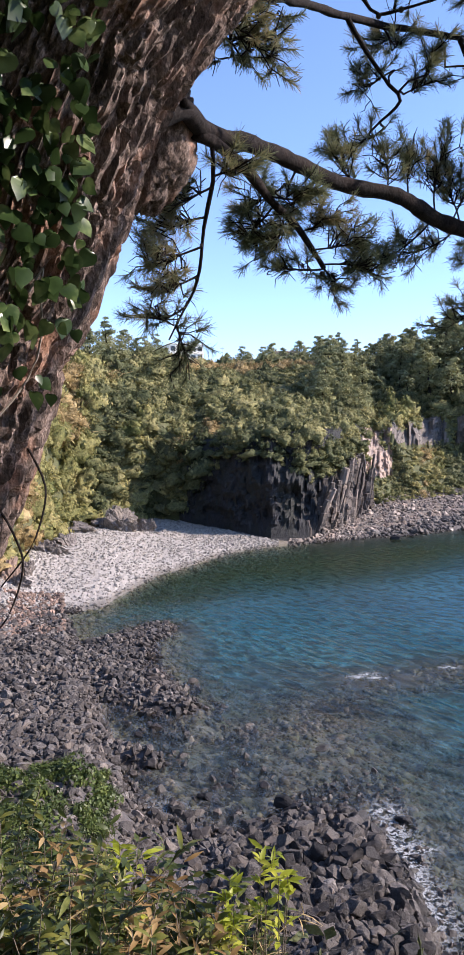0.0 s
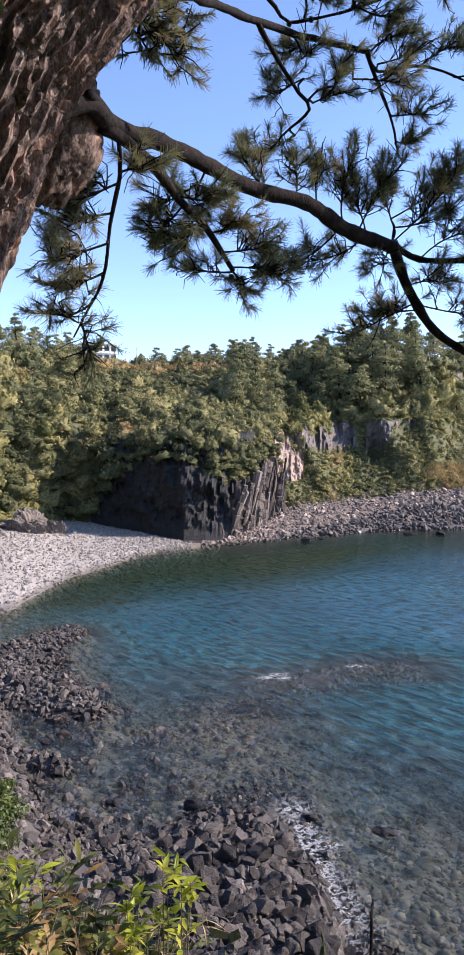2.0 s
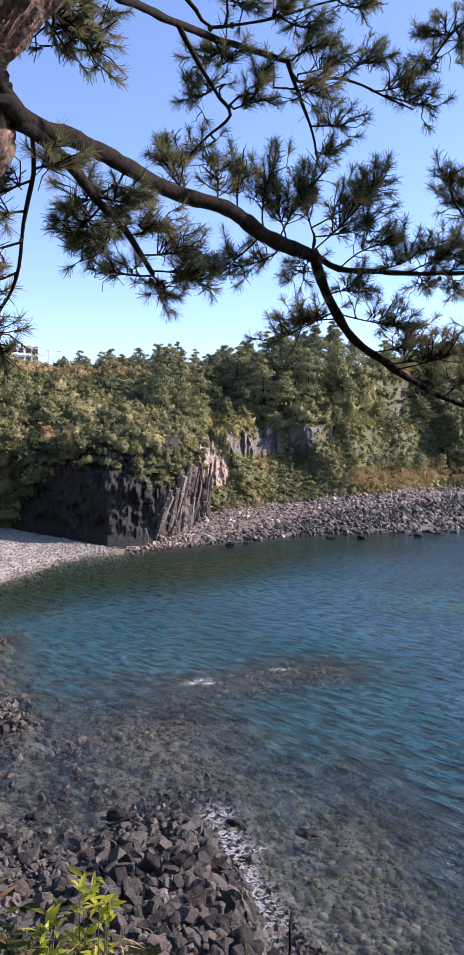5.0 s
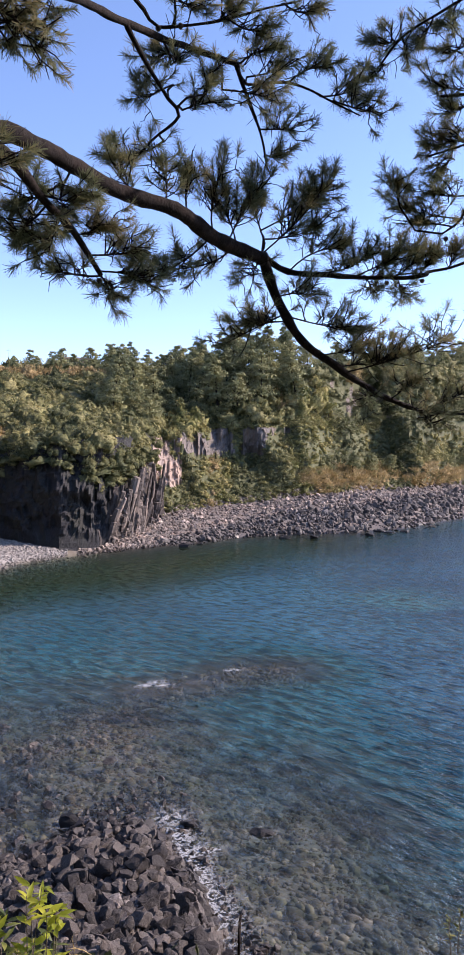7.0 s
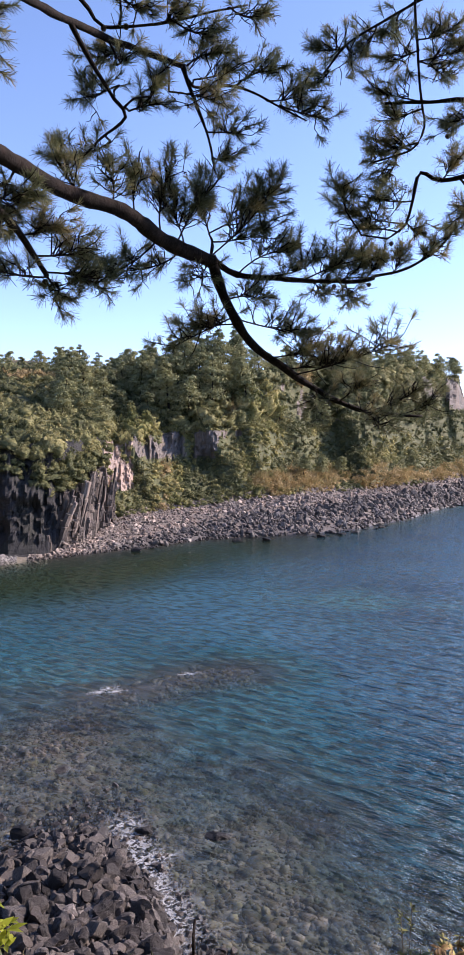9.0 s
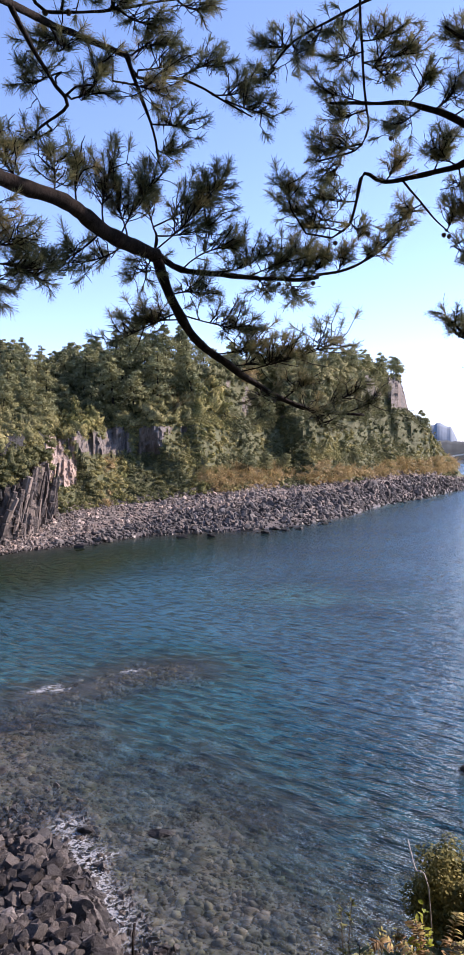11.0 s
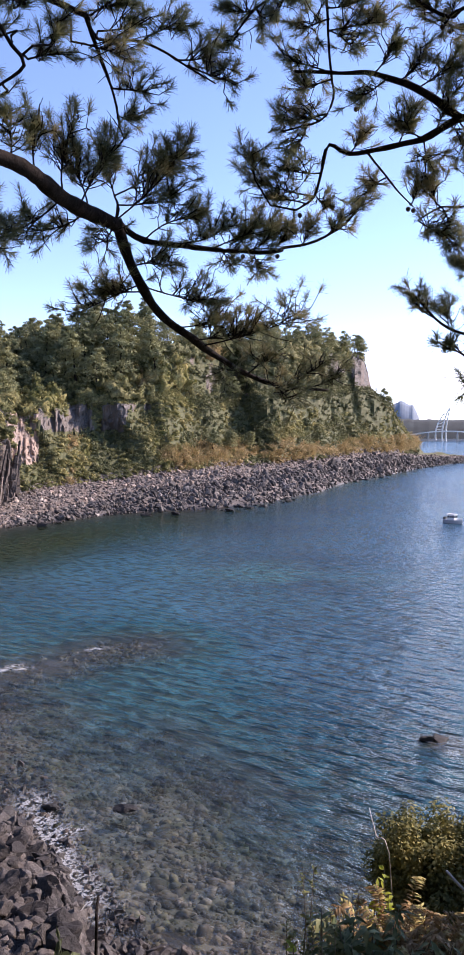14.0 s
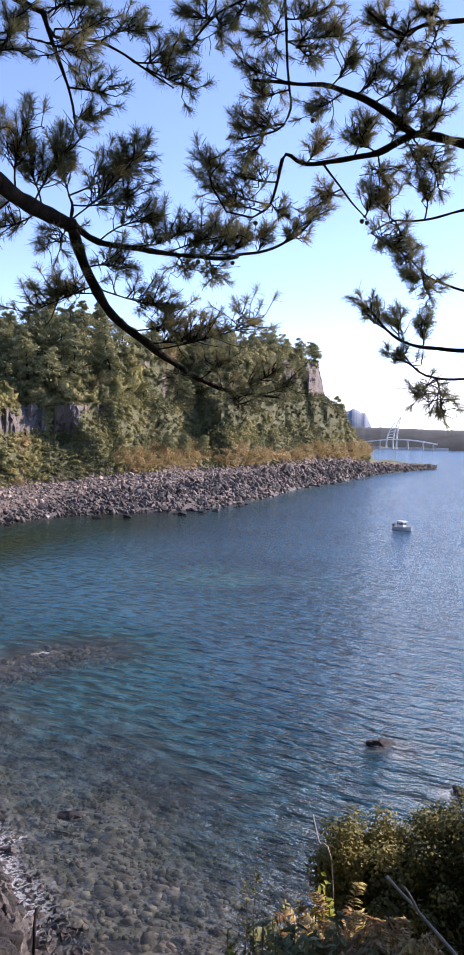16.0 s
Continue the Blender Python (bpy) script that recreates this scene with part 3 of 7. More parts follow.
def on_face(az, r):
    """Points on the cliffs' surface as an n x 3 array."""
    z = land(az, r)
    q, a = relief(az, r, z), np.radians(az)
    return np.stack([q * np.sin(a), q * np.cos(a), z], -1)


def polar_sheet(azs, rs):
    n, k = len(azs), len(rs)
    gi, gj = np.meshgrid(np.arange(n), np.arange(k - 1), indexing="ij")
    nx = (gi + 1) % n
    quads = np.stack([gi * k + gj, nx * k + gj, nx * k + gj + 1, gi * k + gj + 1], -1).reshape(-1, 4)
    return quads


AZS = np.concatenate([np.arange(-26, -5, 0.25), np.arange(-5, 21, 0.16), np.arange(21, 54, 0.25), np.arange(54, 334, 7.0)])
AZS = (AZS + 180) % 360 - 180
AZS = np.roll(AZS, -int(np.argmin(AZS)))


def ground_ranges(az):
    """Ranges of the ground's rows on one bearing, close together where it is steep."""
    rs, rf, rm, rt = (float(np.interp(az, AZ, q)) for q in (R_SHORE, R_FOOT, R_MID, R_TOP))
    if rs > 500:
        rs, rf, rm, rt = 380.0, 384.0, 388.0, 394.0
    rf, rm, rt = max(rf, rs + 0.5), max(rm, rs + 1.5), max(rt, rs + 3)
    near = np.concatenate([np.linspace(0.02, 14, 28), np.linspace(14.4, 55, 84)])
    parts = [near, np.linspace(55.5, rs - 0.3, 40) if rs > 56.5 else np.linspace(55.2, rs - 0.3, 40), np.linspace(rs, rf, 26)[:-1], np.linspace(rf, rm, 46)[:-1], np.linspace(rm, rt, 56)[:-1],
             np.linspace(rt, rt + 70, 22), np.geomspace(rt + 80, 4800, 18)]
    return np.concatenate(parts)


def build_ground():
    gr = np.stack([ground_ranges(q) for q in AZS])
    rows = gr.shape[1]
    ga = np.repeat(AZS[:, None], rows, 1)
    z = land(ga, gr)
    a = np.radians(ga)
    naked = bare(ga, gr, z) & (gr > np.interp(ga, AZ, R_FOOT) - 1)
    rad = relief(ga, gr, z)
    verts = np.stack([rad * np.sin(a), rad * np.cos(a), z], -1).reshape(-1, 3)
    quads = polar_sheet(AZS, gr[0])
    c = quads[:, 0]
    zc, ac, rc, nc = z.reshape(-1)[c], ga.reshape(-1)[c], gr.reshape(-1)[c], naked.reshape(-1)[c]
    foot = np.interp(ac, AZ, R_FOOT)
    idx = np.full(len(quads), 2)
    idx[(rc > 20) & (rc < foot) & (zc < 8)] = 0
    idx[(rc > 60) & (rc < foot - 1.2) & (zc > -0.2) & (ac < 3.2)] = 1
    idx[(rc > 18) & (rc < 62) & (zc > -0.2) & (zc < 2.5) & (rc < np.interp(ac, AZ, R_SHORE) - 1)] = 6
    idx[zc < -0.2] = 0
    idx[(rc > 62) & (ac > 4.5) & (zc > -5) & (rc < foot)] = 6
    idx[(rc > 62) & (ac > 5.0) & (zc > 0.7) & (rc < foot + 1.5) & ~nc] = 7
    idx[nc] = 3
    # shade-darkened rock over the hollow and the corner
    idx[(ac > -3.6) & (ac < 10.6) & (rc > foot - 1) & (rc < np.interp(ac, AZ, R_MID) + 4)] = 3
    idx[nc & (ac > 10.0) & (ac < 12.4)] = 4
    idx[nc & (ac >= 12.4)] = 5
    me = fast_mesh("ground", verts, quads, [M_bed, M_gravel, M_soil, M_face_shaded, M_ochreface, M_greyface, M_grit, M_shorepale], False, idx)
    return tagged(new("ground", me), "rocky shore, pebble beach and green sea cliffs round a bay", "ground", kind="structure")


ground = build_ground()

REEF = [(7.2, 42.6, 1.0), (8.6, 43.0, 1.3), (10.2, 43.3, 1.1), (12.6, 44.3, 1.2), (14.4, 44.8, 1.2), (16.2, 44.6, 1.0)]
ROCKS = [(3.9, 33.1, 0.34), (1.75, 27.8, 0.45), (22.85, 24.75, 0.36), (23.45, 24.5, 0.36), (22.7, 19.6, 0.3), (-1.2, 28.6, 0.3), (-2.3, 27.5, 0.32), (6.2, 26.6, 0.3), (8.6, 25.2, 0.35)]


def build_water():
    rs = np.concatenate([np.linspace(10, 60, 150), np.linspace(60.6, 150, 130), np.geomspace(151, 400, 90), np.geomspace(410, 4900, 26)])
    azs = np.concatenate([AZS[(AZS > -26.1) & (AZS < 53.9)][::2], np.arange(54, 333.5, 7.0)])
    azs = np.sort((azs + 180) % 360 - 180)
    ga, gr = np.meshgrid(azs, rs, indexing="ij")
    a = np.radians(ga)
    x, y = gr * np.sin(a), gr * np.cos(a)
    z = np.zeros_like(x)
    depth = np.clip(-land(ga, gr) / 8.0, 0, 1)
    # patches of weed-grown stone and of open floor off the near shore
    depth = depth + (gr < 50) * np.clip(depth / 0.12, 0, 1) * np.clip((0.6 - depth) / 0.3, 0, 1) * (0.12 * fbm(x * 0.16, y * 0.16, 93, 4) + 0.07 * fbm(x * 0.5, y * 0.5, 94, 3) - 0.02)
    depth = np.where(gr > 420, 1, np.clip(depth, 0, 1))
    # surf along the boulders under the lookout, round the reef and the single rocks
    rn = np.interp(ga, AZ_NEAR, R_NEAR)
    edge = gr - rn
    surf = 0.85 * np.exp(-((edge - 2.2) / 3.4) ** 2) * np.exp(-((ga - 14.5) / 5.0) ** 2)
    surf = np.maximum(surf, 0.5 * np.exp(-((edge - 0.3) / 1.0) ** 2) * np.clip((ga + 14) / 5, 0, 1) * np.clip((34 - ga) / 10, 0, 1))
    h0 = land(ga, gr)
    surf = np.maximum(surf, 0.45 * np.exp(-((h0 + 0.1) / 0.18) ** 2) * (gr < 58) * (ga < 1))
    surf = surf * np.clip(0.35 + 0.4 * np.exp(-((ga - 14) / 6) ** 2) + 2.0 * fbm(x * 0.3, y * 0.3, 88, 3), 0.0, 1.25)
    far = np.interp(ga, AZ, R_SHORE)
    surf = np.maximum(surf, 0.5 * np.exp(-((gr - far + 0.6) / 1.5) ** 2) * np.clip(0.5 + 1.6 * fbm(x * 0.1, y * 0.1, 83, 2), 0, 1) * np.clip((ga - 20) / 8, 0, 1))
    for px, py, s in REEF:
        depth = np.minimum(depth, 0.07 + 0.07 * ((x - px) ** 2 + (1.0 * (y - py + 0.4)) ** 2) / 4.5)
        surf = np.maximum(surf, 0.24 * np.exp(-(((x - px) / 1.9) ** 2 + ((y - py) / 1.1) ** 2)))
    for px, py, s in ((7.3, 43.4, 0), (8.1, 43.9, 0), (8.5, 43.1, 0), (13.4, 45.0, 0), (22.6, 19.5, 0), (22.3, 19.8, 0), (4.2, 26.6, 0), (5.6, 25.9, 0), (6.3, 24.6, 0), (5.7, 27.3, 0)):
        surf = np.maximum(surf, 1.1 * np.exp(-(((x - px) / 0.8) ** 2 + ((y - py) / 0.4) ** 2)))
    for px, py, s in ((22.9, 24.2, 0), (23.8, 23.9, 0), (23.2, 23.4, 0), (22.6, 19.4, 0)):
        depth = np.minimum(depth, 0.08 + 0.2 * ((x - px) ** 2 + (y - py) ** 2))
        surf = np.maximum(surf, 0.42 * np.exp(-(((x - px) / 1.2) ** 2 + ((y - py) / 0.9) ** 2)))
    for px, py, s in ROCKS:
        surf = np.maximum(surf, 0.55 * np.exp(-(((x - px) / (s * 1.8)) ** 2 + ((y - py) / (s * 1.5)) ** 2)))
    me = fast_mesh("water", np.stack([x, y, z], -1).reshape(-1, 3), polar_sheet(azs, rs), M_water, True)
    # sheltered under the cliffs, breezy towards the open sea
    wind = np.interp(ga, [-12, 4, 14, 24, 32, 40], [0.4, 0.4, 0.42, 0.62, 0.95, 1.1])
    wind = np.maximum(wind, np.interp(gr, [25, 45, 70], [0.75, 0.65, 0.4]))
    wind = wind - 0.26 * np.clip((gr - 58) / 20, 0, 1) * np.clip((26 - ga) / 10, 0, 1)
    # mask of the cliffs' dark reflection, painted along the far shore
    cliff_reflection = np.clip((far - gr) / 3, 0, 1) * np.exp(-(np.clip(far - gr - np.interp(ga, [0, 10, 24, 34], [15, 22, 15, 5]), 0, None) / 23) ** 2) * np.clip((34 - ga) / 12, 0, 1) * np.clip((gr - 55) / 12, 0, 1) * np.clip(0.95 + 0.5 * fbm(x * 0.06, y * 0.06, 48, 3), 0, 1)
    # pale sand under the water towards the mouth of the bay
    sand = np.exp(-((x - 37) / 8.0) ** 2 - ((y - 58) / 11.0) ** 2) * np.clip(0.6 + 1.5 * fbm(x * 0.11, y * 0.11, 44, 3), 0, 1)
    sheen = wind * (1 + 0.55 * np.clip((gr - 48) / 35, 0, 1) * np.clip((ga - 22) / 8, 0, 1))
    for key, v in (("depth", depth), ("foam", surf), ("wind", wind), ("sheen", sheen), ("cliff_reflection", cliff_reflection), ("sand", sand)):
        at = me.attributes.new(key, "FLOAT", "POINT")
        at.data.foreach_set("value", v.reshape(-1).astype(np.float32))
    return tagged(new("water", me), "blue-green clear sea water with small ripples and surf", "water", kind="structure")


water = build_water()


# ---- stones ----
def stone_mesh(seed, sub=2, squash=0.75, cut=4, rough=0.12):
    """A broken boulder: a ball cut by planes and roughened. Returns verts and triangles."""
    bm = bmesh.new()
    bmesh.ops.create_icosphere(bm, subdivisions=sub, radius=1.0)
    r = random.Random(seed)
    v = np.array([p.co[:] for p in bm.verts])
    f = np.array([[q.index for q in p.verts] for p in bm.faces])
    bm.free()
    for _ in range(cut):
        n = Vector((r.gauss(0, 1), r.gauss(0, 1), r.gauss(0, 0.8))).normalized()
        d = r.uniform(0.36, 0.66)
        over = np.maximum(v @ np.array(n) - d, 0)
        v = v - over[:, None] * np.array(n) * 0.98
    wob = np.array([noise.noise(Vector(p) * 1.7 + Vector((seed * 3.1, 0, 0))) for p in v])
    v = v * (1 + rough * 2 * wob[:, None])
    v = v * np.array([r.uniform(0.8, 1.15), r.uniform(0.8, 1.15), squash * r.uniform(0.85, 1.2)])
    return v, f


STONES = [stone_mesh(s, 2, 0.8, 11, 0.07) for s in range(8)]
SMALL = [stone_mesh(s + 50, 1, 0.75, 4, 0.08) for s in range(6)]


def turn_matrices(n, tilt):
    """n random rotations: free about z, tilted by up to tilt radians."""
    a, b, c = rng.uniform(0, 2 * np.pi, n), rng.normal(0, tilt, n), rng.normal(0, tilt, n)
    ca, sa, cb, sb, cc, sc = np.cos(a), np.sin(a), np.cos(b), np.sin(b), np.cos(c), np.sin(c)
    o, i = np.zeros(n), np.ones(n)
    rz = np.stack([ca, -sa, o, sa, ca, o, o, o, i], -1).reshape(n, 3, 3)
    rx = np.stack([i, o, o, o, cb, -sb, o, sb, cb], -1).reshape(n, 3, 3)
    ry = np.stack([cc, o, sc, o, i, o, -sc, o, cc], -1).reshape(n, 3, 3)
    return rz @ rx @ ry


def heap(name, shapes, pos, size, material, label, category, tilt=0.4, small=0.8, tall=1.0, smooth=False):
    """Many stones in one mesh, each turned and sized on its own."""
    vs, fs, base = [], [], 0
    n = len(shapes)
    pick = rng.integers(0, n, len(pos))
    if shapes is not SMALL:
        pick = np.where(size < np.quantile(size, small), n + pick % len(SMALL), pick)
    rot = turn_matrices(len(pos), tilt)
    for k, (v, f) in enumerate(list(shapes) + SMALL):
        sel = np.where(pick == k)[0]
        if not len(sel):
            continue
        w = np.einsum("nij,vj->nvi", rot[sel], v * [1, 1, tall]) * size[sel][:, None, None] + pos[sel][:, None, :]
        vs.append(w.reshape(-1, 3))
        fs.append((f[None] + (np.arange(len(sel)) * len(v))[:, None, None]).reshape(-1, 3) + base)
        base += len(sel) * len(v)
    ob = new(name, fast_mesh(name, np.concatenate(vs), np.concatenate(fs), material, smooth))
    return tagged(ob, label, category, kind="stuff")


def scatter(n, az0, az1, r0, r1, keep=None):
    """n bearings and ranges, even over the ground, between two bearings and two ranges (numbers or functions of bearing)."""
    az = rng.uniform(az0, az1, n)
    a, b = (r0(az) if callable(r0) else r0), (r1(az) if callable(r1) else r1)
    r = np.sqrt(rng.uniform(0, 1, n) * (np.square(b) - np.square(a)) + np.square(a))
    if keep is not None:
        ok = keep(az, r)
        az, r = az[ok], r[ok]
    return az, r


def near_r(az):
    return np.interp(az, AZ_NEAR, R_NEAR)


def shore_r(az):
    return np.interp(az, AZ, R_SHORE)


def foot_r(az):
    return np.interp(az, AZ, R_FOOT)


# single boulders of the heap under the lookout
BOULDER = []
for k in range(10):
    v, f = stone_mesh(k, 3, 0.8, 9, 0.1)
    grit = np.array([noise.fractal(Vector(c) * 3.5, 0.9, 2.0, 4) for c in v])
    BOULDER.append(fast_mesh("boulder", v * (1 + 0.07 * grit[:, None]), f, M_boulder))
az, r = scatter(3000, -1.0, 15.6, 16.5, lambda a: near_r(a) + 0.5)
p = place(az, r)
size = rng.lognormal(-1.95, 0.5, len(p)).clip(0.09, 0.48)
order = np.argsort(-size)
kept = []
for i in order:
    if len(kept) >= 800:
        break
    if all((p[i, 0] - p[j, 0]) ** 2 + (p[i, 1] - p[j, 1]) ** 2 > (0.42 * (size[i] + size[j])) ** 2 for j in kept):
        kept.append(i)
rng.shuffle(kept)
kept = sorted(kept, key=lambda i: -size[i])
spare = np.array(kept[290:])
heap("rubble", STONES, p[spare] + [0, 0, 0.03], size[spare], M_boulder_heap, "smaller broken basalt stones of the boulder heap", "rubble")
for i in kept[:290]:
    ob = new("boulder", BOULDER[int(rng.integers(8))])
    s = size[i]
    ob.matrix_world = Matrix.LocRotScale((p[i, 0], p[i, 1], p[i, 2] + s * rng.uniform(0.1, 0.75)), Euler((rng.normal(0, 0.8), rng.normal(0, 0.8), rng.uniform(0, 6.28))), (s, s, s))
    tagged(ob, "dark grey angular basalt boulder in a heap at the water's edge", "boulder", "boulders under the lookout")

az, r = scatter(5200, -2.0, 24, 14.5, lambda a: near_r(a) + 2.2)
p = place(az, r)
p[:, 2] = np.where(az > 11, np.maximum(p[:, 2], -0.28 + 0.22 * rng.uniform(0, 1, len(p)) ** 2), p[:, 2])
heap("rubble", STONES, p + [0, 0, 0.02], rng.lognormal(-1.7, 0.45, len(p)).clip(0.07, 0.45), M_boulder_heap, "broken dark basalt rubble between the boulders", "rubble")
az, r = scatter(13500, -24, 2.5, 19, 64, lambda a, q: (land(a, q) > -0.16) & (q < 64))
p = place(az, r)
heap("rubble", STONES, p + [0, 0, 0.05], rng.lognormal(-1.78, 0.45, len(p)).clip(0.07, 0.5), M_boulder_heap, "grey basalt rubble shore beside the pebble beach", "rubble", 0.7, small=0.84)
az, r = scatter(850, 4, 21, lambda a: near_r(a) - 0.5, lambda a: near_r(a) + np.interp(a, [4, 12, 21], [2.5, 7.5, 3.0]))
p = place(az, r)
size = rng.lognormal(-1.85, 0.45, len(p)).clip(0.08, 0.42)
p[:, 2] = np.maximum(p[:, 2], 0.02 - size * rng.uniform(0.3, 1.2, len(p)))
heap("rubble", STONES, p, size, M_boulder_heap, "wet stones awash in the surf beside the boulder heap", "rubble", small=0.6)
az, r = scatter(3600, -11, 3.0, 25, 44, lambda a, q: (fbm(a * 0.9, q * 0.4, 77, 3) > 0.0) & (land(a, q) < 0.0) & (land(a, q) > -0.9))
p = place(az, r)
size = rng.lognormal(-1.8, 0.45, len(p)).clip(0.08, 0.5)
p[:, 2] = np.maximum(p[:, 2], -0.05 - size * rng.uniform(0.0, 1.1, len(p)))
heap("rubble", STONES, p, size, M_boulder_heap, "wet dark stones breaking the shallow water", "rubble", small=0.9)
az, r = scatter(1500, -20, -13.2, 55, 68, lambda a, q: fbm(a * 0.7, q * 0.2, 19, 3) > -0.12)
p = place(az, r)
heap("red_stones", SMALL, p + [0, 0, 0.08], rng.lognormal(-1.8, 0.4, len(p)).clip(0.08, 0.4), M_redstone, "reddish-brown stones at the end of the pebble beach", "stones", 0.5)
# stones on the sea floor
az, r = scatter(17000, -11, 50, lambda a: near_r(a) * 0.95, lambda a: near_r(a) + np.interp(a, [-12, 0, 20, 50], [31, 29, 24, 16]))
p = place(az, r)
size = rng.lognormal(-2.1, 0.5, len(p)).clip(0.05, 0.42)
p[:, 2] = np.minimum(p[:, 2], -0.12 - size * 0.45)
heap("sunken_stones", SMALL, p, size, M_seastone, "brown weedy stones under clear shallow water", "stones", smooth=True)
WET = [fast_mesh("sea_rock", *stone_mesh(k + 20, 3, 0.85, 5, 0.16), M_wetrock) for k in range(8)]
for k, (px, py, s) in enumerate(ROCKS):
    ob = new("sea_rock", WET[(k * 3 + 1) % 8])
    ob.matrix_world = Matrix.LocRotScale((px, py, s * 0.05), Euler((0.2, 0.1, rng.uniform(0, 6))), (s * 1.3, s * 1.1, s * 0.72))
    tagged(ob, "small dark wet rock standing out of the sea", "rock", "rocks in the bay")
for px, py, s in REEF:
    ob = new("reef_rock", BOULDER[int(rng.integers(8))])
    ob.matrix_world = Matrix.LocRotScale((px, py, -0.52), Euler((0, 0, rng.uniform(0, 6))), (s * 1.9, s * 1.7, 0.45))
    tagged(ob, "brown reef rock just under the surface with breaking foam", "reef", "reef in the bay")
az = rng.uniform(0, 1, 520)
px, py = np.interp(az, np.linspace(0, 1, 6), [q[0] for q in REEF]) + rng.normal(0, 1.1, 520), np.interp(az, np.linspace(0, 1, 6), [q[1] for q in REEF]) - 0.3 + rng.normal(0, 1.15, 520)
heap("reef_stones", SMALL, np.stack([px, py, rng.uniform(-0.55, -0.26, 520)], -1), rng.uniform(0.1, 0.3, 520), M_seastone, "brown weedy stones of the reef under the surface", "stones", smooth=True)
az, r = scatter(5000, -12, 6.0, lambda a: shore_r(a) - 14, lambda a: shore_r(a) - 0.5)
p = place(az, r)
size = rng.lognormal(-1.7, 0.5, len(p)).clip(0.08, 0.5)
p[:, 2] = np.minimum(p[:, 2], -0.1 - size * 0.4)
heap("sunken_stones", SMALL, p, size, M_seastone, "brown weedy stones under the water off the beach", "stones", smooth=True)
# the boulder beach under the far cliffs, the nearest 300 singly
az, r = scatter(13500, 4.4, 46.6, lambda a: shore_r(a) - 0.8, lambda a: np.maximum(foot_r(a) + 1.5, shore_r(a) + 4))
p = place(az, r)
low = (p[:, 2] < np.interp(az, AZ, Z_FOOT) + 1.0) & ((az > 10.5) | (r < foot_r(az) - 0.3))
az, r, p = az[low], r[low], p[low]
size = rng.lognormal(-0.82, 0.48, len(p)).clip(0.16, 1.6) * np.interp(az, [6, 12, 20, 30, 46], [0.42, 0.48, 0.6, 0.78, 1.05])
p[:, 2] += size * 0.15
front = np.argsort(r - shore_r(az) - (size > 0.8) * 6 + (az > 34) * 50)[:300]
rest = np.setdiff1d(np.arange(len(p)), front)
up = (r[rest] - shore_r(az[rest])) / np.maximum(foot_r(az[rest]) - shore_r(az[rest]), 1) + 0.25 * fbm(p[rest, 0] * 0.12, p[rest, 1] * 0.12, 66, 3)
pale = up > np.interp(az[rest], [8, 14, 20, 26, 34], [-0.2, 0.2, 0.45, 0.6, 0.75])
heap("boulder_beach", STONES, p[rest[~pale]], size[rest[~pale]], M_shore, "grey boulder beach at the foot of the cliffs", "boulders", 0.6, small=0.8, tall=1.3)
heap("stony_beach", STONES, p[rest[pale]], size[rest[pale]] * 0.8, M_shorepale, "pale pinkish-grey stones at the back of the boulder beach", "stones", 0.5, small=0.92)
SHORE_BOULDER = [fast_mesh("shore_boulder", v, f, M_shore) for v, f in STONES]
for i in front:
    ob = new("shore_boulder", SHORE_BOULDER[int(rng.integers(8))])
    s = size[i]
    ob.matrix_world = Matrix.LocRotScale(p[i], Euler((rng.normal(0, 0.4), rng.normal(0, 0.4), rng.uniform(0, 6.28))), (s, s, s))
    tagged(ob, "grey weathered boulder on the far waterline", "boulder", "boulders on the far waterline")
az, r = scatter(26, 12, 44, lambda a: shore_r(a) - 9, lambda a: shore_r(a) - 1)
p = place(az, r)
for i in range(len(p)):
    ob = new("sea_rock", WET[i % 8])
    s = rng.uniform(0.5, 1.3)
    ob.matrix_world = Matrix.LocRotScale((p[i, 0], p[i, 1], 0.0), Euler((0, 0, rng.uniform(0, 6.28))), (s * 1.1, s * 0.8, s * 0.5))
    tagged(ob, "low dark rock awash off the far shore", "rock", "rocks off the far shore")
# pebbles
az, r = scatter(10500, -22, 3.6, lambda a: shore_r(a) - 3.5, lambda a: foot_r(a) - 0.8)
p = place(az, r)
heap("pebbles", SMALL, p + [0, 0, 0.03], rng.lognormal(-2.05, 0.42, len(p)).clip(0.05, 0.42), M_pebble, "pale grey rounded beach pebbles", "pebbles", 0.2)


def outcrop(az, r, size, material, label):
    q = place(np.array([az]), np.array([r]))[0]
    v, f = stone_mesh(int(az * 7) + 300, 5, 0.8, 9, 0.16)
    fine = np.array([2.2 * abs(noise.fractal(Vector(c) * 2.2, 0.8, 2.0, 5)) - noise.voronoi(Vector(c) * 3.0)[0][0] * 1.2 for c in v])
    ob = new("rock_outcrop", fast_mesh("rock_outcrop", v * (1 + 0.22 * fine[:, None]), f, material))
    ob.matrix_world = Matrix.LocRotScale((q[0], q[1], q[2] + size[2] * 0.1), Euler((0, 0, radians(-az))), size)
    tagged(ob, label, "rock", "outcrops behind the beach")


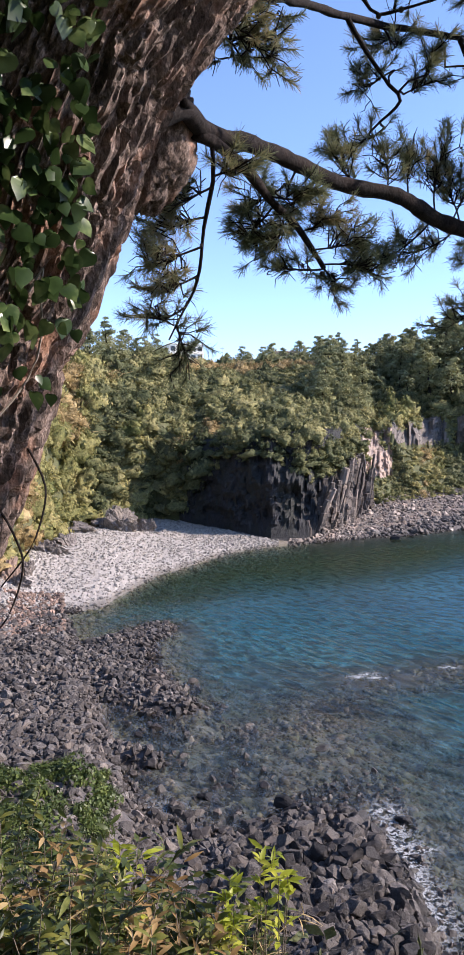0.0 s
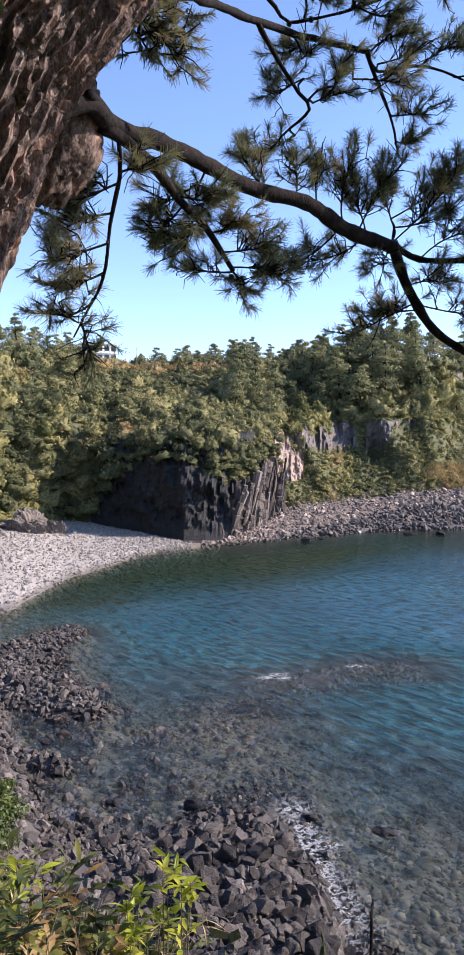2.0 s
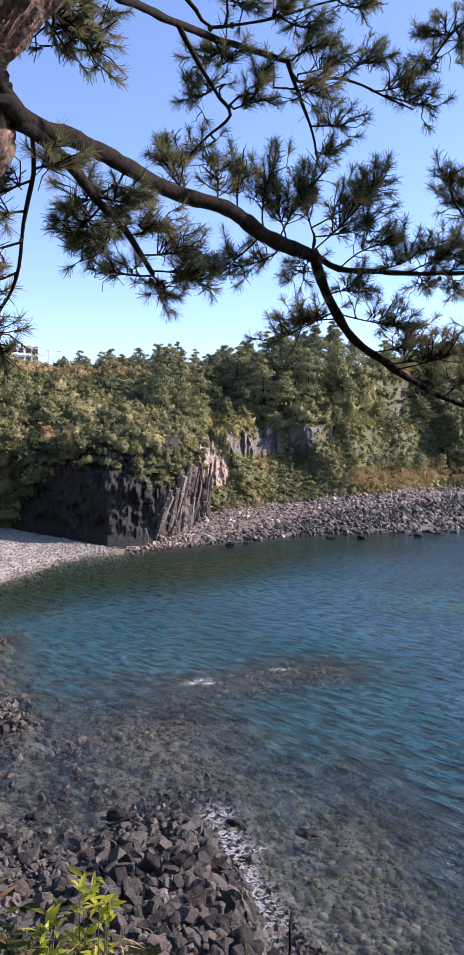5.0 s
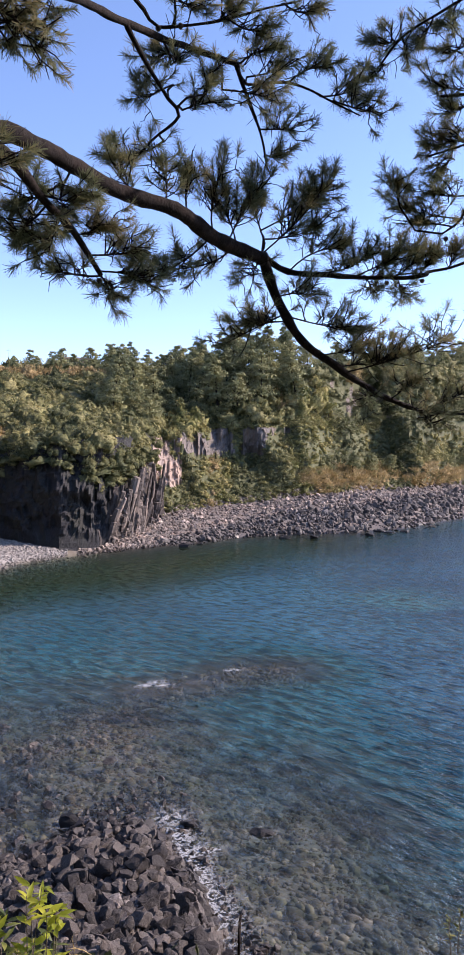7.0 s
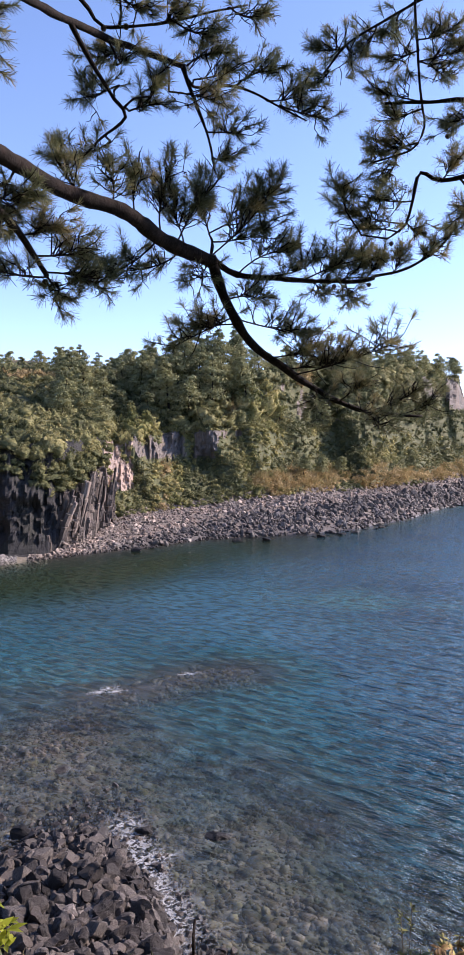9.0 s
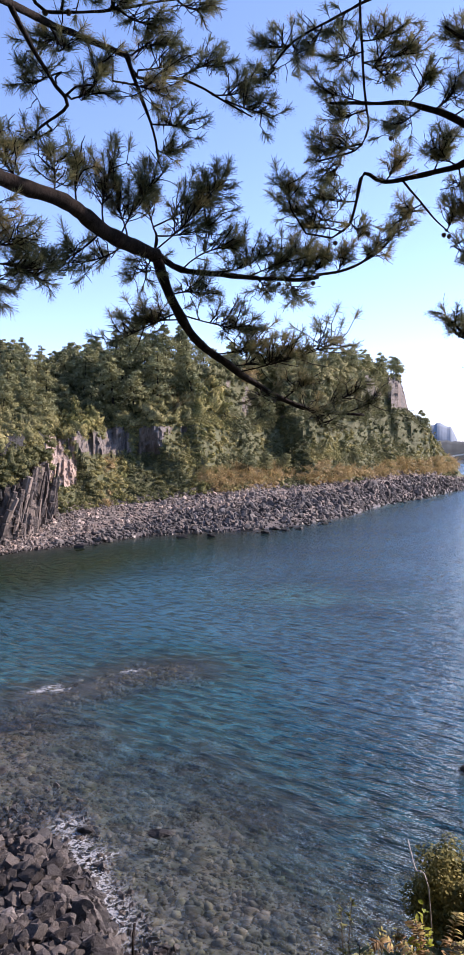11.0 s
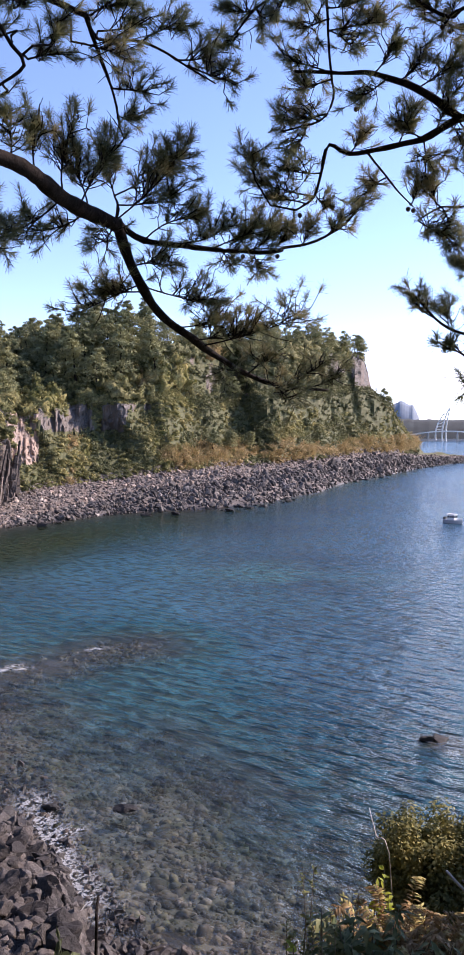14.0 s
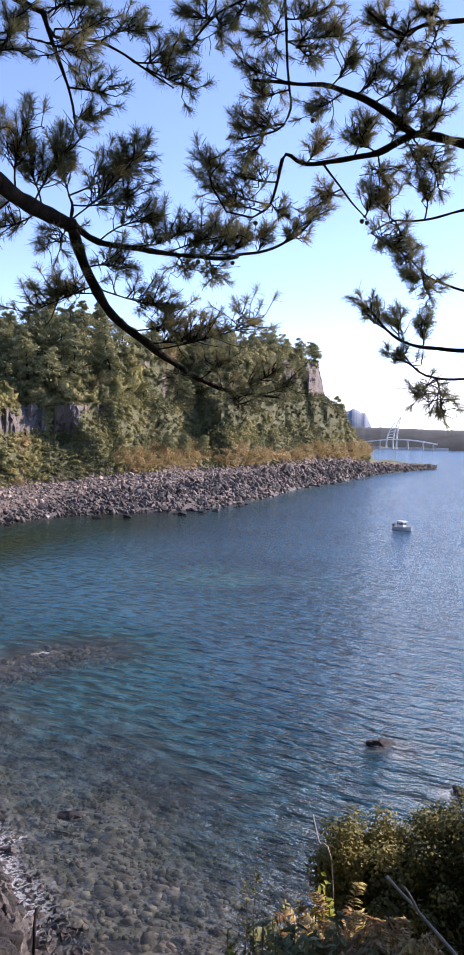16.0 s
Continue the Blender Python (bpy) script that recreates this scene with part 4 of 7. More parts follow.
outcrop(-8.7, 104.5, (3.9, 2.2, 3.7), M_cliff, "grey-brown rock outcrop at the back of the beach")
outcrop(-7.0, 106.0, (2.2, 1.6, 2.3), M_cliff, "grey-brown rock outcrop at the back of the beach")
outcrop(-17.2, 71, (1.5, 1.5, 2.6), M_ochre, "reddish rock outcrop at the end of the beach")
outcrop(-15.9, 74, (1.2, 1.2, 1.4), M_cliff, "grey rock outcrop at the end of the beach")
outcrop(-14.2, 86, (2.4, 1.6, 2.2), M_cliff, "grey rock outcrop under the reed slope")
outcrop(-16.6, 70, (1.3, 1.1, 1.5), M_cliff, "dark rock outcrop at the end of the beach")
outcrop(-13.0, 92, (2.2, 1.4, 2.4), M_cliff, "grey rock outcrop under the reed slope")
outcrop(-10.1, 106, (2.4, 1.6, 2.4), M_cliff, "dark rock outcrop at the back of the beach")
outcrop(-11.6, 101, (3.0, 1.6, 1.9), M_cliff, "grey rock outcrop under the reed slope")


# ---- basalt cliffs ----
def column_mesh(seed, material):
    """One upright basalt pillar of jointed blocks, about 1 m wide and 1 m tall, to be stretched."""
    r = random.Random(seed)
    n = r.choice((5, 6, 7))
    bm = bmesh.new()
    z, cx, cy, w = 0.0, 0.0, 0.0, 0.6
    base = [r.uniform(0.7, 1.3) for _ in range(n)]
    rings = []
    while z < 0.97:
        top = min(1.0, z + r.uniform(0.10, 0.3))
        for h, k in ((z + 0.004, 0.97), (z + (top - z) * 0.12, 1.04), (z + (top - z) * 0.6, 1.0), (top - (top - z) * 0.06, 0.97), (top, 0.86)):
            rings.append([bm.verts.new((cx + w * base[i] * k * r.uniform(0.78, 1.2) * math.cos(6.283 * i / n), cy + w * base[i] * k * r.uniform(0.78, 1.2) * math.sin(6.283 * i / n), h + r.uniform(-0.012, 0.012))) for i in range(n)])
        z, cx, cy, w = top, cx + r.gauss(0, 0.13), cy + r.gauss(0, 0.13), w * r.uniform(0.8, 1.04)
    for p, q in zip(rings, rings[1:]):
        for i in range(n):
            bm.faces.new((p[i], p[(i + 1) % n], q[(i + 1) % n], q[i]))
    bm.faces.new(rings[-1])
    bm.normal_update()
    me = bpy.data.meshes.new("column")
    bm.to_mesh(me)
    bm.free()
    me.materials.append(material)
    return me


def column_cliff(label, az0, az1, count, r_of, z0_of, z1_of, width, material, rows=2):
    """A face of upright basalt columns along a stretch of bearings; those behind stand taller."""
    cliff = tagged(new("basalt_cliff"), label, "cliff")
    kinds = [column_mesh(k + int(az0 * 10), material) for k in range(12)]
    for k in range(count):
        q = (k + random.uniform(-0.4, 0.4)) / count
        a = az0 + (az1 - az0) * q
        row = k % rows
        rr = r_of(a) + 0.2 + row * width * 0.55 + random.uniform(-0.3, 0.3)
        low, z1 = z0_of(a), z1_of(a)
        top = low + (z1 - low) * min(1.0, (0.28, 0.55, 0.85, 1.0)[row] * random.uniform(0.6, 1.5))
        w = width * random.lognormvariate(-0.12, 0.5)
        ob = new("column", random.choice(kinds))
        ob.parent = cliff
        ob.matrix_world = Matrix.LocRotScale((rr * math.sin(radians(a)), rr * math.cos(radians(a)), low - 0.3), Euler((random.gauss(-0.05, 0.04), 0.2 - 0.3 * q + random.gauss(0, 0.15), random.uniform(-0.8, 0.8))), (w, w, top - low + 0.3))
    return cliff


def table(az, *pairs):
    return float(np.interp(az, [q[0] for q in pairs], [q[1] for q in pairs]))


column_cliff("dark columnar basalt corner of the promontory", 5.9, 10.7, 170, lambda a: table(a, (5.6, 105.6), (7, 108.9), (8.5, 112.4), (10.6, 124.5)),
             lambda a: -0.4 if a < 7 else 1.0, lambda a: table(a, (5.6, 7.5), (7, 9.5), (8.5, 11.5), (10.6, 12.5)), 0.82, M_column, 4)


def cliff_blocks(label, n, az0, az1, material, smin, smax, zmin=0.0, zmax=60.0):
    """Angular blocks half sunk in the naked rock."""
    a = rng.uniform(az0, az1, n)
    rf, rm, rt = (np.interp(a, AZ, q) for q in (R_FOOT, R_MID, R_TOP))
    rr = np.where(rng.uniform(0, 1, n) < 0.6, rf + (rm - rf) * rng.uniform(0, 1, n), rm + (rt - rm) * rng.uniform(0, 1, n))
    z = land(a, rr)
    ok = bare(a, rr, z) & (z > zmin) & (z < zmax)
    q = on_face(a[ok], rr[ok])
    q[:, :2] *= 1 + 0.6 / np.hypot(q[:, 0], q[:, 1])[:, None]
    heap("cliff_blocks", STONES, q, rng.uniform(smin, smax, len(q)), material, label, "rock", 0.14, tall=2.6, small=0.75)


cliff_blocks("ochre broken rock beside the basalt corner", 700, 10.2, 12.4, M_ochreblock, 0.16, 0.45)
cliff_blocks("grey broken rock under the pines", 3200, 12.4, 20.8, M_greyblock, 0.14, 0.42)
cliff_blocks("grey broken rock on the headland cliffs", 2400, 22, 38.2, M_greyblock, 0.2, 0.55)


# ---- green cover ----
def leaf_clump(seed, n, size, height=0.8, lumps=5):
    """Leaf blades on the skin of a lumpy mound of radius 1. Returns verts, n quads."""
    g = np.random.default_rng(seed)
    c = np.concatenate([[[0, 0, 0.1]], np.stack([g.uniform(-0.6, 0.6, lumps), g.uniform(-0.6, 0.6, lumps), g.uniform(0, 0.55, lumps)], -1)])
    rad = np.concatenate([[0.7], g.uniform(0.28, 0.5, lumps)])
    k = g.integers(0, len(c), n)
    d = g.normal(0, 1, (n, 3))
    d[:, 2] = np.abs(d[:, 2]) * 0.9 - 0.15
    d /= np.linalg.norm(d, axis=1)[:, None]
    p = c[k] + d * rad[k][:, None] * g.uniform(0.75, 1.05, n)[:, None]
    p[:, 2] *= height
    nrm = d + g.normal(0, 0.3, (n, 3))
    return blades(p, nrm, size * g.uniform(0.6, 1.3, n), 0.6, g)


def bush_shape(seed, n, size, lumps=22, height=0.95, rows=9, cols=18):
    """A rounded bush of radius 1: a body of many round heads with creases between, and leaf blades standing off its skin. Returns verts, quads."""
    g = np.random.default_rng(seed)
    h = g.normal(0, 1, (lumps, 3))
    h[:, 2] = np.abs(h[:, 2]) * 0.9 - 0.1
    h /= np.linalg.norm(h, axis=1)[:, None]
    c = np.concatenate([[[0, 0, 0.05]], h * g.uniform(0.42, 0.86, lumps)[:, None]])
    rad = np.concatenate([[0.55], g.uniform(0.10, 0.30, lumps)])

    def skin(d):
        b = d @ c.T
        q = b ** 2 - (c ** 2).sum(1)[None] + rad[None] ** 2
        far = np.where(q > 0, b + np.sqrt(np.maximum(q, 0)), 0.3)
        return far.max(1), far.argmax(1)

    el, an = np.meshgrid(np.linspace(-0.3, 1.53, rows), np.linspace(0, 2 * np.pi, cols, endpoint=False), indexing="ij")
    d = np.stack([np.cos(el) * np.cos(an), np.cos(el) * np.sin(an), np.sin(el)], -1).reshape(-1, 3)
    body = d * (skin(d)[0] * g.uniform(0.76, 1.02, len(d)))[:, None]
    gi, gj = np.meshgrid(np.arange(rows - 1), np.arange(cols), indexing="ij")
    nx = (gj + 1) % cols
    quads = np.stack([gi * cols + gj, gi * cols + nx, (gi + 1) * cols + nx, (gi + 1) * cols + gj], -1).reshape(-1, 4)
    e = d[g.integers(0, len(d), n)] + g.normal(0, 0.16, (n, 3))
    e /= np.linalg.norm(e, axis=1)[:, None]
    far, k = skin(e)
    p = e * (far * g.uniform(0.92, 1.2, n))[:, None]
    out = p - c[k]
    out /= np.linalg.norm(out, axis=1)[:, None]
    lv, lf = blades(p, out + g.normal(0, 0.6, (n, 3)), size * g.uniform(0.6, 1.5, n), 0.6, g)
    v = np.concatenate([body, lv]) * [1, 1, height]
    return v, np.concatenate([quads, lf + len(body)])


def blades(p, nrm, size, slim, g):
    """Diamond leaves at p facing nrm."""
    nrm = nrm / np.linalg.norm(nrm, axis=1)[:, None]
    u = np.cross(nrm, g.normal(0, 1, p.shape))
    u /= np.linalg.norm(u, axis=1)[:, None]
    w = np.cross(nrm, u)
    s = np.asarray(size)[:, None]
    v = np.stack([p - u * s, p + w * s * slim, p + u * s, p - w * s * slim], 1)
    return v.reshape(-1, 3), np.arange(len(p) * 4).reshape(-1, 4)


def reed_clump(seed, n):
    """Upright bent grass blades, 1 m tall."""
    g = np.random.default_rng(seed)
    p = np.stack([g.normal(0, 0.35, n), g.normal(0, 0.35, n), np.zeros(n)], -1)
    lean = np.stack([g.normal(0, 0.35, n), g.normal(0, 0.35, n), g.uniform(0.6, 1.1, n)], -1)
    side = np.cross(lean, g.normal(0, 1, (n, 3)))
    side *= (0.016 / np.linalg.norm(side, axis=1))[:, None]
    mid = p + lean * 0.55
    tip = p + lean + np.stack([lean[:, 0], lean[:, 1], -0.25 * np.ones(n)], -1) * 0.6
    v = np.stack([p - side, p + side, mid + side * 1.5, mid - side * 1.5, tip + side * 0.8, tip - side * 0.8], 1).reshape(-1, 3)
    b = np.arange(n)[:, None] * 6
    return v, np.concatenate([b + [0, 1, 2, 3], b + [3, 2, 4, 5]])


def cover(name, shapes, pos, size, material, label, stretch=1.0, tilt=0.15, smooth=False):
    vs, fs, base = [], [], 0
    pick = rng.integers(0, len(shapes), len(pos))
    rot = turn_matrices(len(pos), tilt)
    for k, (v, f) in enumerate(shapes):
        sel = np.where(pick == k)[0]
        if not len(sel):
            continue
        warp = rng.uniform(0.72, 1.35, (len(sel), 1, 3))
        w = np.einsum("nij,nvj->nvi", rot[sel], v[None] * warp * [1, 1, stretch]) * size[sel][:, None, None] + pos[sel][:, None, :]
        vs.append(w.reshape(-1, 3))
        fs.append((f[None] + (np.arange(len(sel)) * len(v))[:, None, None]).reshape(-1, f.shape[1]) + base)
        base += len(sel) * len(v)
    return tagged(new(name, fast_mesh(name, np.concatenate(vs), np.concatenate(fs), material, smooth)), label, "shrubs", kind="stuff")


CLUMPS = [leaf_clump(k, 56, 0.125, 0.95, 8) for k in range(8)]
REEDS = [reed_clump(k, 44) for k in range(4)]
top_r = lambda a: np.interp(a, AZ, R_TOP)


def on_slope(n, az0, az1):
    """Bearings and ranges spread evenly over the face of the cliffs, steep parts included."""
    a = rng.uniform(az0, az1, n)
    rf, zf, rm, zm, rt, zt = (np.interp(a, AZ, q) for q in (R_FOOT, Z_FOOT, R_MID, Z_MID, R_TOP, Z_TOP))
    l1, l2 = np.hypot(rm - rf, zm - zf), np.hypot(rt - rm, zt - zm)
    u, t = rng.uniform(0, 1, n), rng.uniform(0, 1, n)
    return a, np.where(u * (l1 + l2) < l1, rf + (rm - rf) * t, rm + (rt + 4 - rm) * t)


def kinds_at(az, r, p):
    """What grows where: 0 dark evergreen, 1 olive, 2 yellow-green creeper, 3 ochre reed."""
    f1, f2 = fbm(az * 0.5, p[:, 2] * 0.10, 91, 3), fbm(az * 0.55 + 40, p[:, 2] * 0.12, 95, 3)
    left, sunny = np.clip((-az - 5) / 5, 0, 1), np.clip((az - 10) / 3, 0, 1)
    far_left = np.clip((-az - 10.2) / 1.5, 0, 1)
    terrace = (r > 150) & (az < 9)
    dry_foot = sunny * np.exp(-((p[:, 2] - 8.5) / 2.6) ** 2) * np.clip((az - 21) / 4, 0, 1)
    kind = np.zeros(len(az), int)
    kind[f1 + 0.25 * ((az > 4) & (az < 10.5)) > 0.02] = 1
    kind[(sunny > 0.5) & (p[:, 2] < 21) & (f1 > -0.12)] = 1
    kind[(f2 + 0.5 * far_left + 0.1 * sunny > 0.10) & ((left > 0.3) | ((sunny > 0.5) & (p[:, 2] < 21)))] = 2
    kind[(np.abs(az - 22.6) < 1.5) & (p[:, 2] > 11) & (p[:, 2] < 31) & (f1 > -0.25)] = 2
    # recess between the buttresses: its shade put in as dark scrub
    kind[(az > 24.8) & (az < 28.8) & (p[:, 2] > 12) & (f2 < 0.3)] = 0
    crest = left * np.exp(-((p[:, 2] - 27) / 4) ** 2)
    kind[f2 + 0.22 * far_left + 0.38 * crest + 0.95 * dry_foot > 0.46] = 3
    kind[terrace & (np.abs(p[:, 2] - 34) < 1.3) & (az > -5)] = 3
    return kind


def spaced(p, size, gap):
    """Indices of points that keep clear of one another, the earlier ones first."""
    kept = np.zeros(0, int)
    for i in range(len(p)):
        if len(kept) == 0 or np.all(((p[kept] - p[i]) ** 2).sum(1) > (gap * (size[kept] + size[i])) ** 2):
            kept = np.append(kept, i)
    return kept


MOUNDS = [bush_shape(k + 120, 130, 0.112, 44) for k in range(9)]
LOW_MOUNDS = [bush_shape(k + 140, 60, 0.16, 26, 0.7, 6, 12) for k in range(7)]
KINDS = ((0, M_shrub_dark, "evergreen_scrub", "dark evergreen scrub covering the cliffs"), (1, M_shrub_olive, "olive_scrub", "olive-green scrub covering the cliffs"),
         (2, M_vine, "creeper", "yellow-green creepers hanging over the cliffs"), (3, M_reed, "dry_scrub", "ochre dry scrub on the slope"))
az0 = rng.uniform(-4.5, 10.6, 420)
r0 = np.interp(az0, AZ, R_MID) - 1.0 + rng.uniform(0, 1, 420) ** 2 * 14
az1, r1 = on_slope(3600, -24, 10.5)
azf = rng.uniform(-16, -3.5, 90)
az1, r1 = np.concatenate([azf, az1]), np.concatenate([foot_r(azf) + rng.uniform(-0.6, 2.5, 90), r1])
az2, r2 = on_slope(11000, 10.5, 41.5)
az, r = np.concatenate([az0, az1, az2]), np.concatenate([r0, r1, r2])
p = on_face(az, r)
edge = r0 - np.interp(az0, AZ, R_MID) < 1.5
p[:420, 2] -= rng.uniform(0, 1, 420) ** 1.5 * np.interp(az0, [-4, -1.5, 0.5, 3, 5, 7], [5.0, 3.0, 0.6, 0.8, 3.2, 3.6]) * edge
p[:420, :2] *= 1 - (edge * rng.uniform(0.0, 1.6, 420) / r0)[:, None]
ok = ~bare(az, r, p[:, 2]) | (np.arange(len(az)) < 420)
az, r, p = az[ok], r[ok], p[ok]
size = rng.lognormal(0.2, 0.55, len(az)).clip(0.5, 2.7) * np.interp(r, [70, 130, 260], [0.8, 1.0, 1.3])
# low creepers on the flank under the pines
flank = (az > 10.5) & (p[:, 2] < np.interp(az, [10.5, 20, 26, 40], [16, 21, 27, 30]))
size = np.where(flank, (0.6 * size).clip(0.42, 1.25), size)
rim = np.zeros(len(az), bool)
for da, dz in ((-0.6, 0), (0.6, 0), (0, -1.4), (0, 1.2)):
    rim |= bare(az + da, r, p[:, 2] + dz) & (az > 9)
size = np.where(rim, np.minimum(size, 0.75), size)
order = np.argsort(-size - 5.0 * (np.arange(len(az)) < 300))
az, r, p, size, flank = az[order], r[order], p[order], size[order], flank[order]
keep = spaced(p, size, 0.5)
az, r, p, size, flank = az[keep], r[keep], p[keep], size[keep], flank[keep]
kind = kinds_at(az, r, p)
p[:, 2] -= 0.12 * size
for k, mat, nm, lab in KINDS:
    sel = np.where((kind == k) & ~flank)[0]
    cover(nm, MOUNDS, p[sel], size[sel], mat, lab, 1.3 if k == 2 else 0.92, 0.3, True)
    sel = np.where((kind == k) & flank)[0]
    cover(nm, LOW_MOUNDS, p[sel], size[sel], mat, lab.replace("covering", "low on"), 1.1 if k == 2 else 0.85, 0.3, True)
# bushes that hang over the basalt corner
az = rng.uniform(5.2, 10.6, 90)
r = np.interp(az, [5.6, 7, 8.5, 10.6], [106.4, 109.6, 113.0, 125.0]) + rng.uniform(-0.4, 3.5, 90)
p = place(az, r)
p[:, 2] = np.interp(az, [5.2, 7, 8.5, 10.6], [9.5, 10.2, 11.0, 12.6]) + rng.uniform(-1.3, 3.2, 90)
for k, mat, nm, lab in KINDS[:2]:
    cover(nm, MOUNDS, p[k::2], rng.uniform(0.6, 1.35, 45), mat, lab, 0.9, 0.3, True)
# low growth between the mounds; scrub a tone darker, for shade in the gaps
az1, r1 = on_slope(1300, -24, 10.5)
az2, r2 = on_slope(2300, 10.5, 41.5)
az, r = np.concatenate([az1, az2]), np.concatenate([r1, r2])
p = on_face(az, r)
ok = ~bare(az, r, p[:, 2])
az, r, p = az[ok], r[ok], p[ok]
kind = kinds_at(az, r, p)
size = rng.lognormal(-0.1, 0.3, len(az)).clip(0.5, 1.5) * np.interp(r, [70, 130, 260], [0.85, 1.0, 1.4])
for k, mat, nm, lab in ((0, M_shrub_dark, "low_scrub", "low scrub between the bushes, darkened as the gaps' shade"), (1, M_shrub_dark, "low_scrub", "low scrub between the bushes, darkened as the gaps' shade"), (2, M_shrub_olive, "low_creeper", "olive creepers between the bushes")):
    sel = np.where(kind == k)[0]
    cover(nm, CLUMPS, p[sel], size[sel], mat, lab, 1.2)
sel = np.where(kind == 3)[0]
cover("reeds", REEDS, p[sel], size[sel] * 1.5, M_reed, "ochre dry reeds and grass on the slope")
cover("reed_scrub", CLUMPS, p[sel], size[sel], M_vine, "yellow-green scrub among the reeds")
az, r = scatter(260, -15, 9, lambda a: top_r(a) - 6, lambda a: top_r(a) + 30, lambda a, q: (np.abs(a + 3.3) > 1.9) | (q < top_r(a)))
p = place(az, r)
cover("thicket", [bush_shape(k + 80, 90, 0.1, 20) for k in range(5)], p, rng.lognormal(0.65, 0.3, len(p)).clip(1.0, 3.4), M_shrub_dark, "dark rounded thicket along the edge of the plateau", 1.25)
# scrub on the rubble shore and on the slope under the lookout
az, r = scatter(120, -22, -10.5, 20.5, 28, lambda a, q: fbm(a * 0.6, q * 0.25, 15, 2) > -0.05)
p = place(az, r)
cover("shore_scrub", [leaf_clump(k + 30, 240, 0.1) for k in range(4)], p + [0, 0, 0.05], rng.uniform(0.4, 0.8, len(p)), M_shoreleaf, "dark green scrub growing among the shore stones")
cover("shore_grass", [reed_clump(k + 30, 90) for k in range(4)], np.repeat(p, 2, 0) + rng.normal(0, 0.25, (2 * len(p), 3)) * [1, 1, 0.1], rng.uniform(0.2, 0.42, 2 * len(p)), M_shoreleaf, "green grass tufts among the shore stones")
az, r = scatter(420, -30, 60, 3.4, lambda a: np.minimum(near_r(a) - 6, 15))
p = place(az, r)
cover("slope_scrub", [leaf_clump(k + 40, 90, 0.12) for k in range(4)], p, rng.uniform(0.35, 0.6, len(p)), M_shrub_dark, "low dark scrub on the bank under the lookout")


# leaf masses added behind the lookout, out of view, that shut off the sky there
az, r = rng.uniform(124, 314, 640), rng.uniform(5.0, 9, 640)
p = np.stack([r * np.sin(np.radians(az)), r * np.cos(np.radians(az)), 12.2 + rng.uniform(0, 7.5, 640)], -1)
cover("wood", [leaf_clump(k + 60, 60, 0.23, 1.0) for k in range(4)], p, rng.uniform(0.9, 1.5, 640), M_shrub_dark, "unseen evergreen wood added behind the lookout to block sky light")
# unseen canopy added overhead to darken the trunk
p = np.stack([rng.uniform(-5.5, 1.0, 380), rng.uniform(-5.5, 3.2, 380), rng.uniform(17.9, 19.6, 380)], -1)
cover("wood", [leaf_clump(k + 60, 60, 0.23, 1.0) for k in range(4)], p, rng.uniform(0.8, 1.2, 380), M_shrub_dark, "unseen evergreen canopy added over the lookout to block sky light")
# unseen leaf wall added left of the trunk to block side light
p = np.stack([rng.uniform(-5.0, -2.4, 110), rng.uniform(0.2, 2.3, 110), rng.uniform(12.5, 17.8, 110)], -1)
cover("wood", [leaf_clump(k + 60, 60, 0.23, 1.0) for k in range(4)], p, rng.uniform(0.6, 0.8, 110), M_shrub_dark, "unseen evergreen bushes added beside the old pine to block light")


# more unseen leaves added past the trunk against light from the left
az, r = np.radians(rng.uniform(-78, -34, 130)), rng.uniform(3.6, 6.5, 130)
p = np.stack([r * np.sin(az), r * np.cos(az), rng.uniform(12.3, 18.8, 130)], -1)
cover("wood", [leaf_clump(k + 60, 60, 0.23, 1.0) for k in range(4)], p, rng.uniform(0.6, 0.85, 130), M_shrub_dark, "unseen evergreen trees added beyond the old pine to block light")


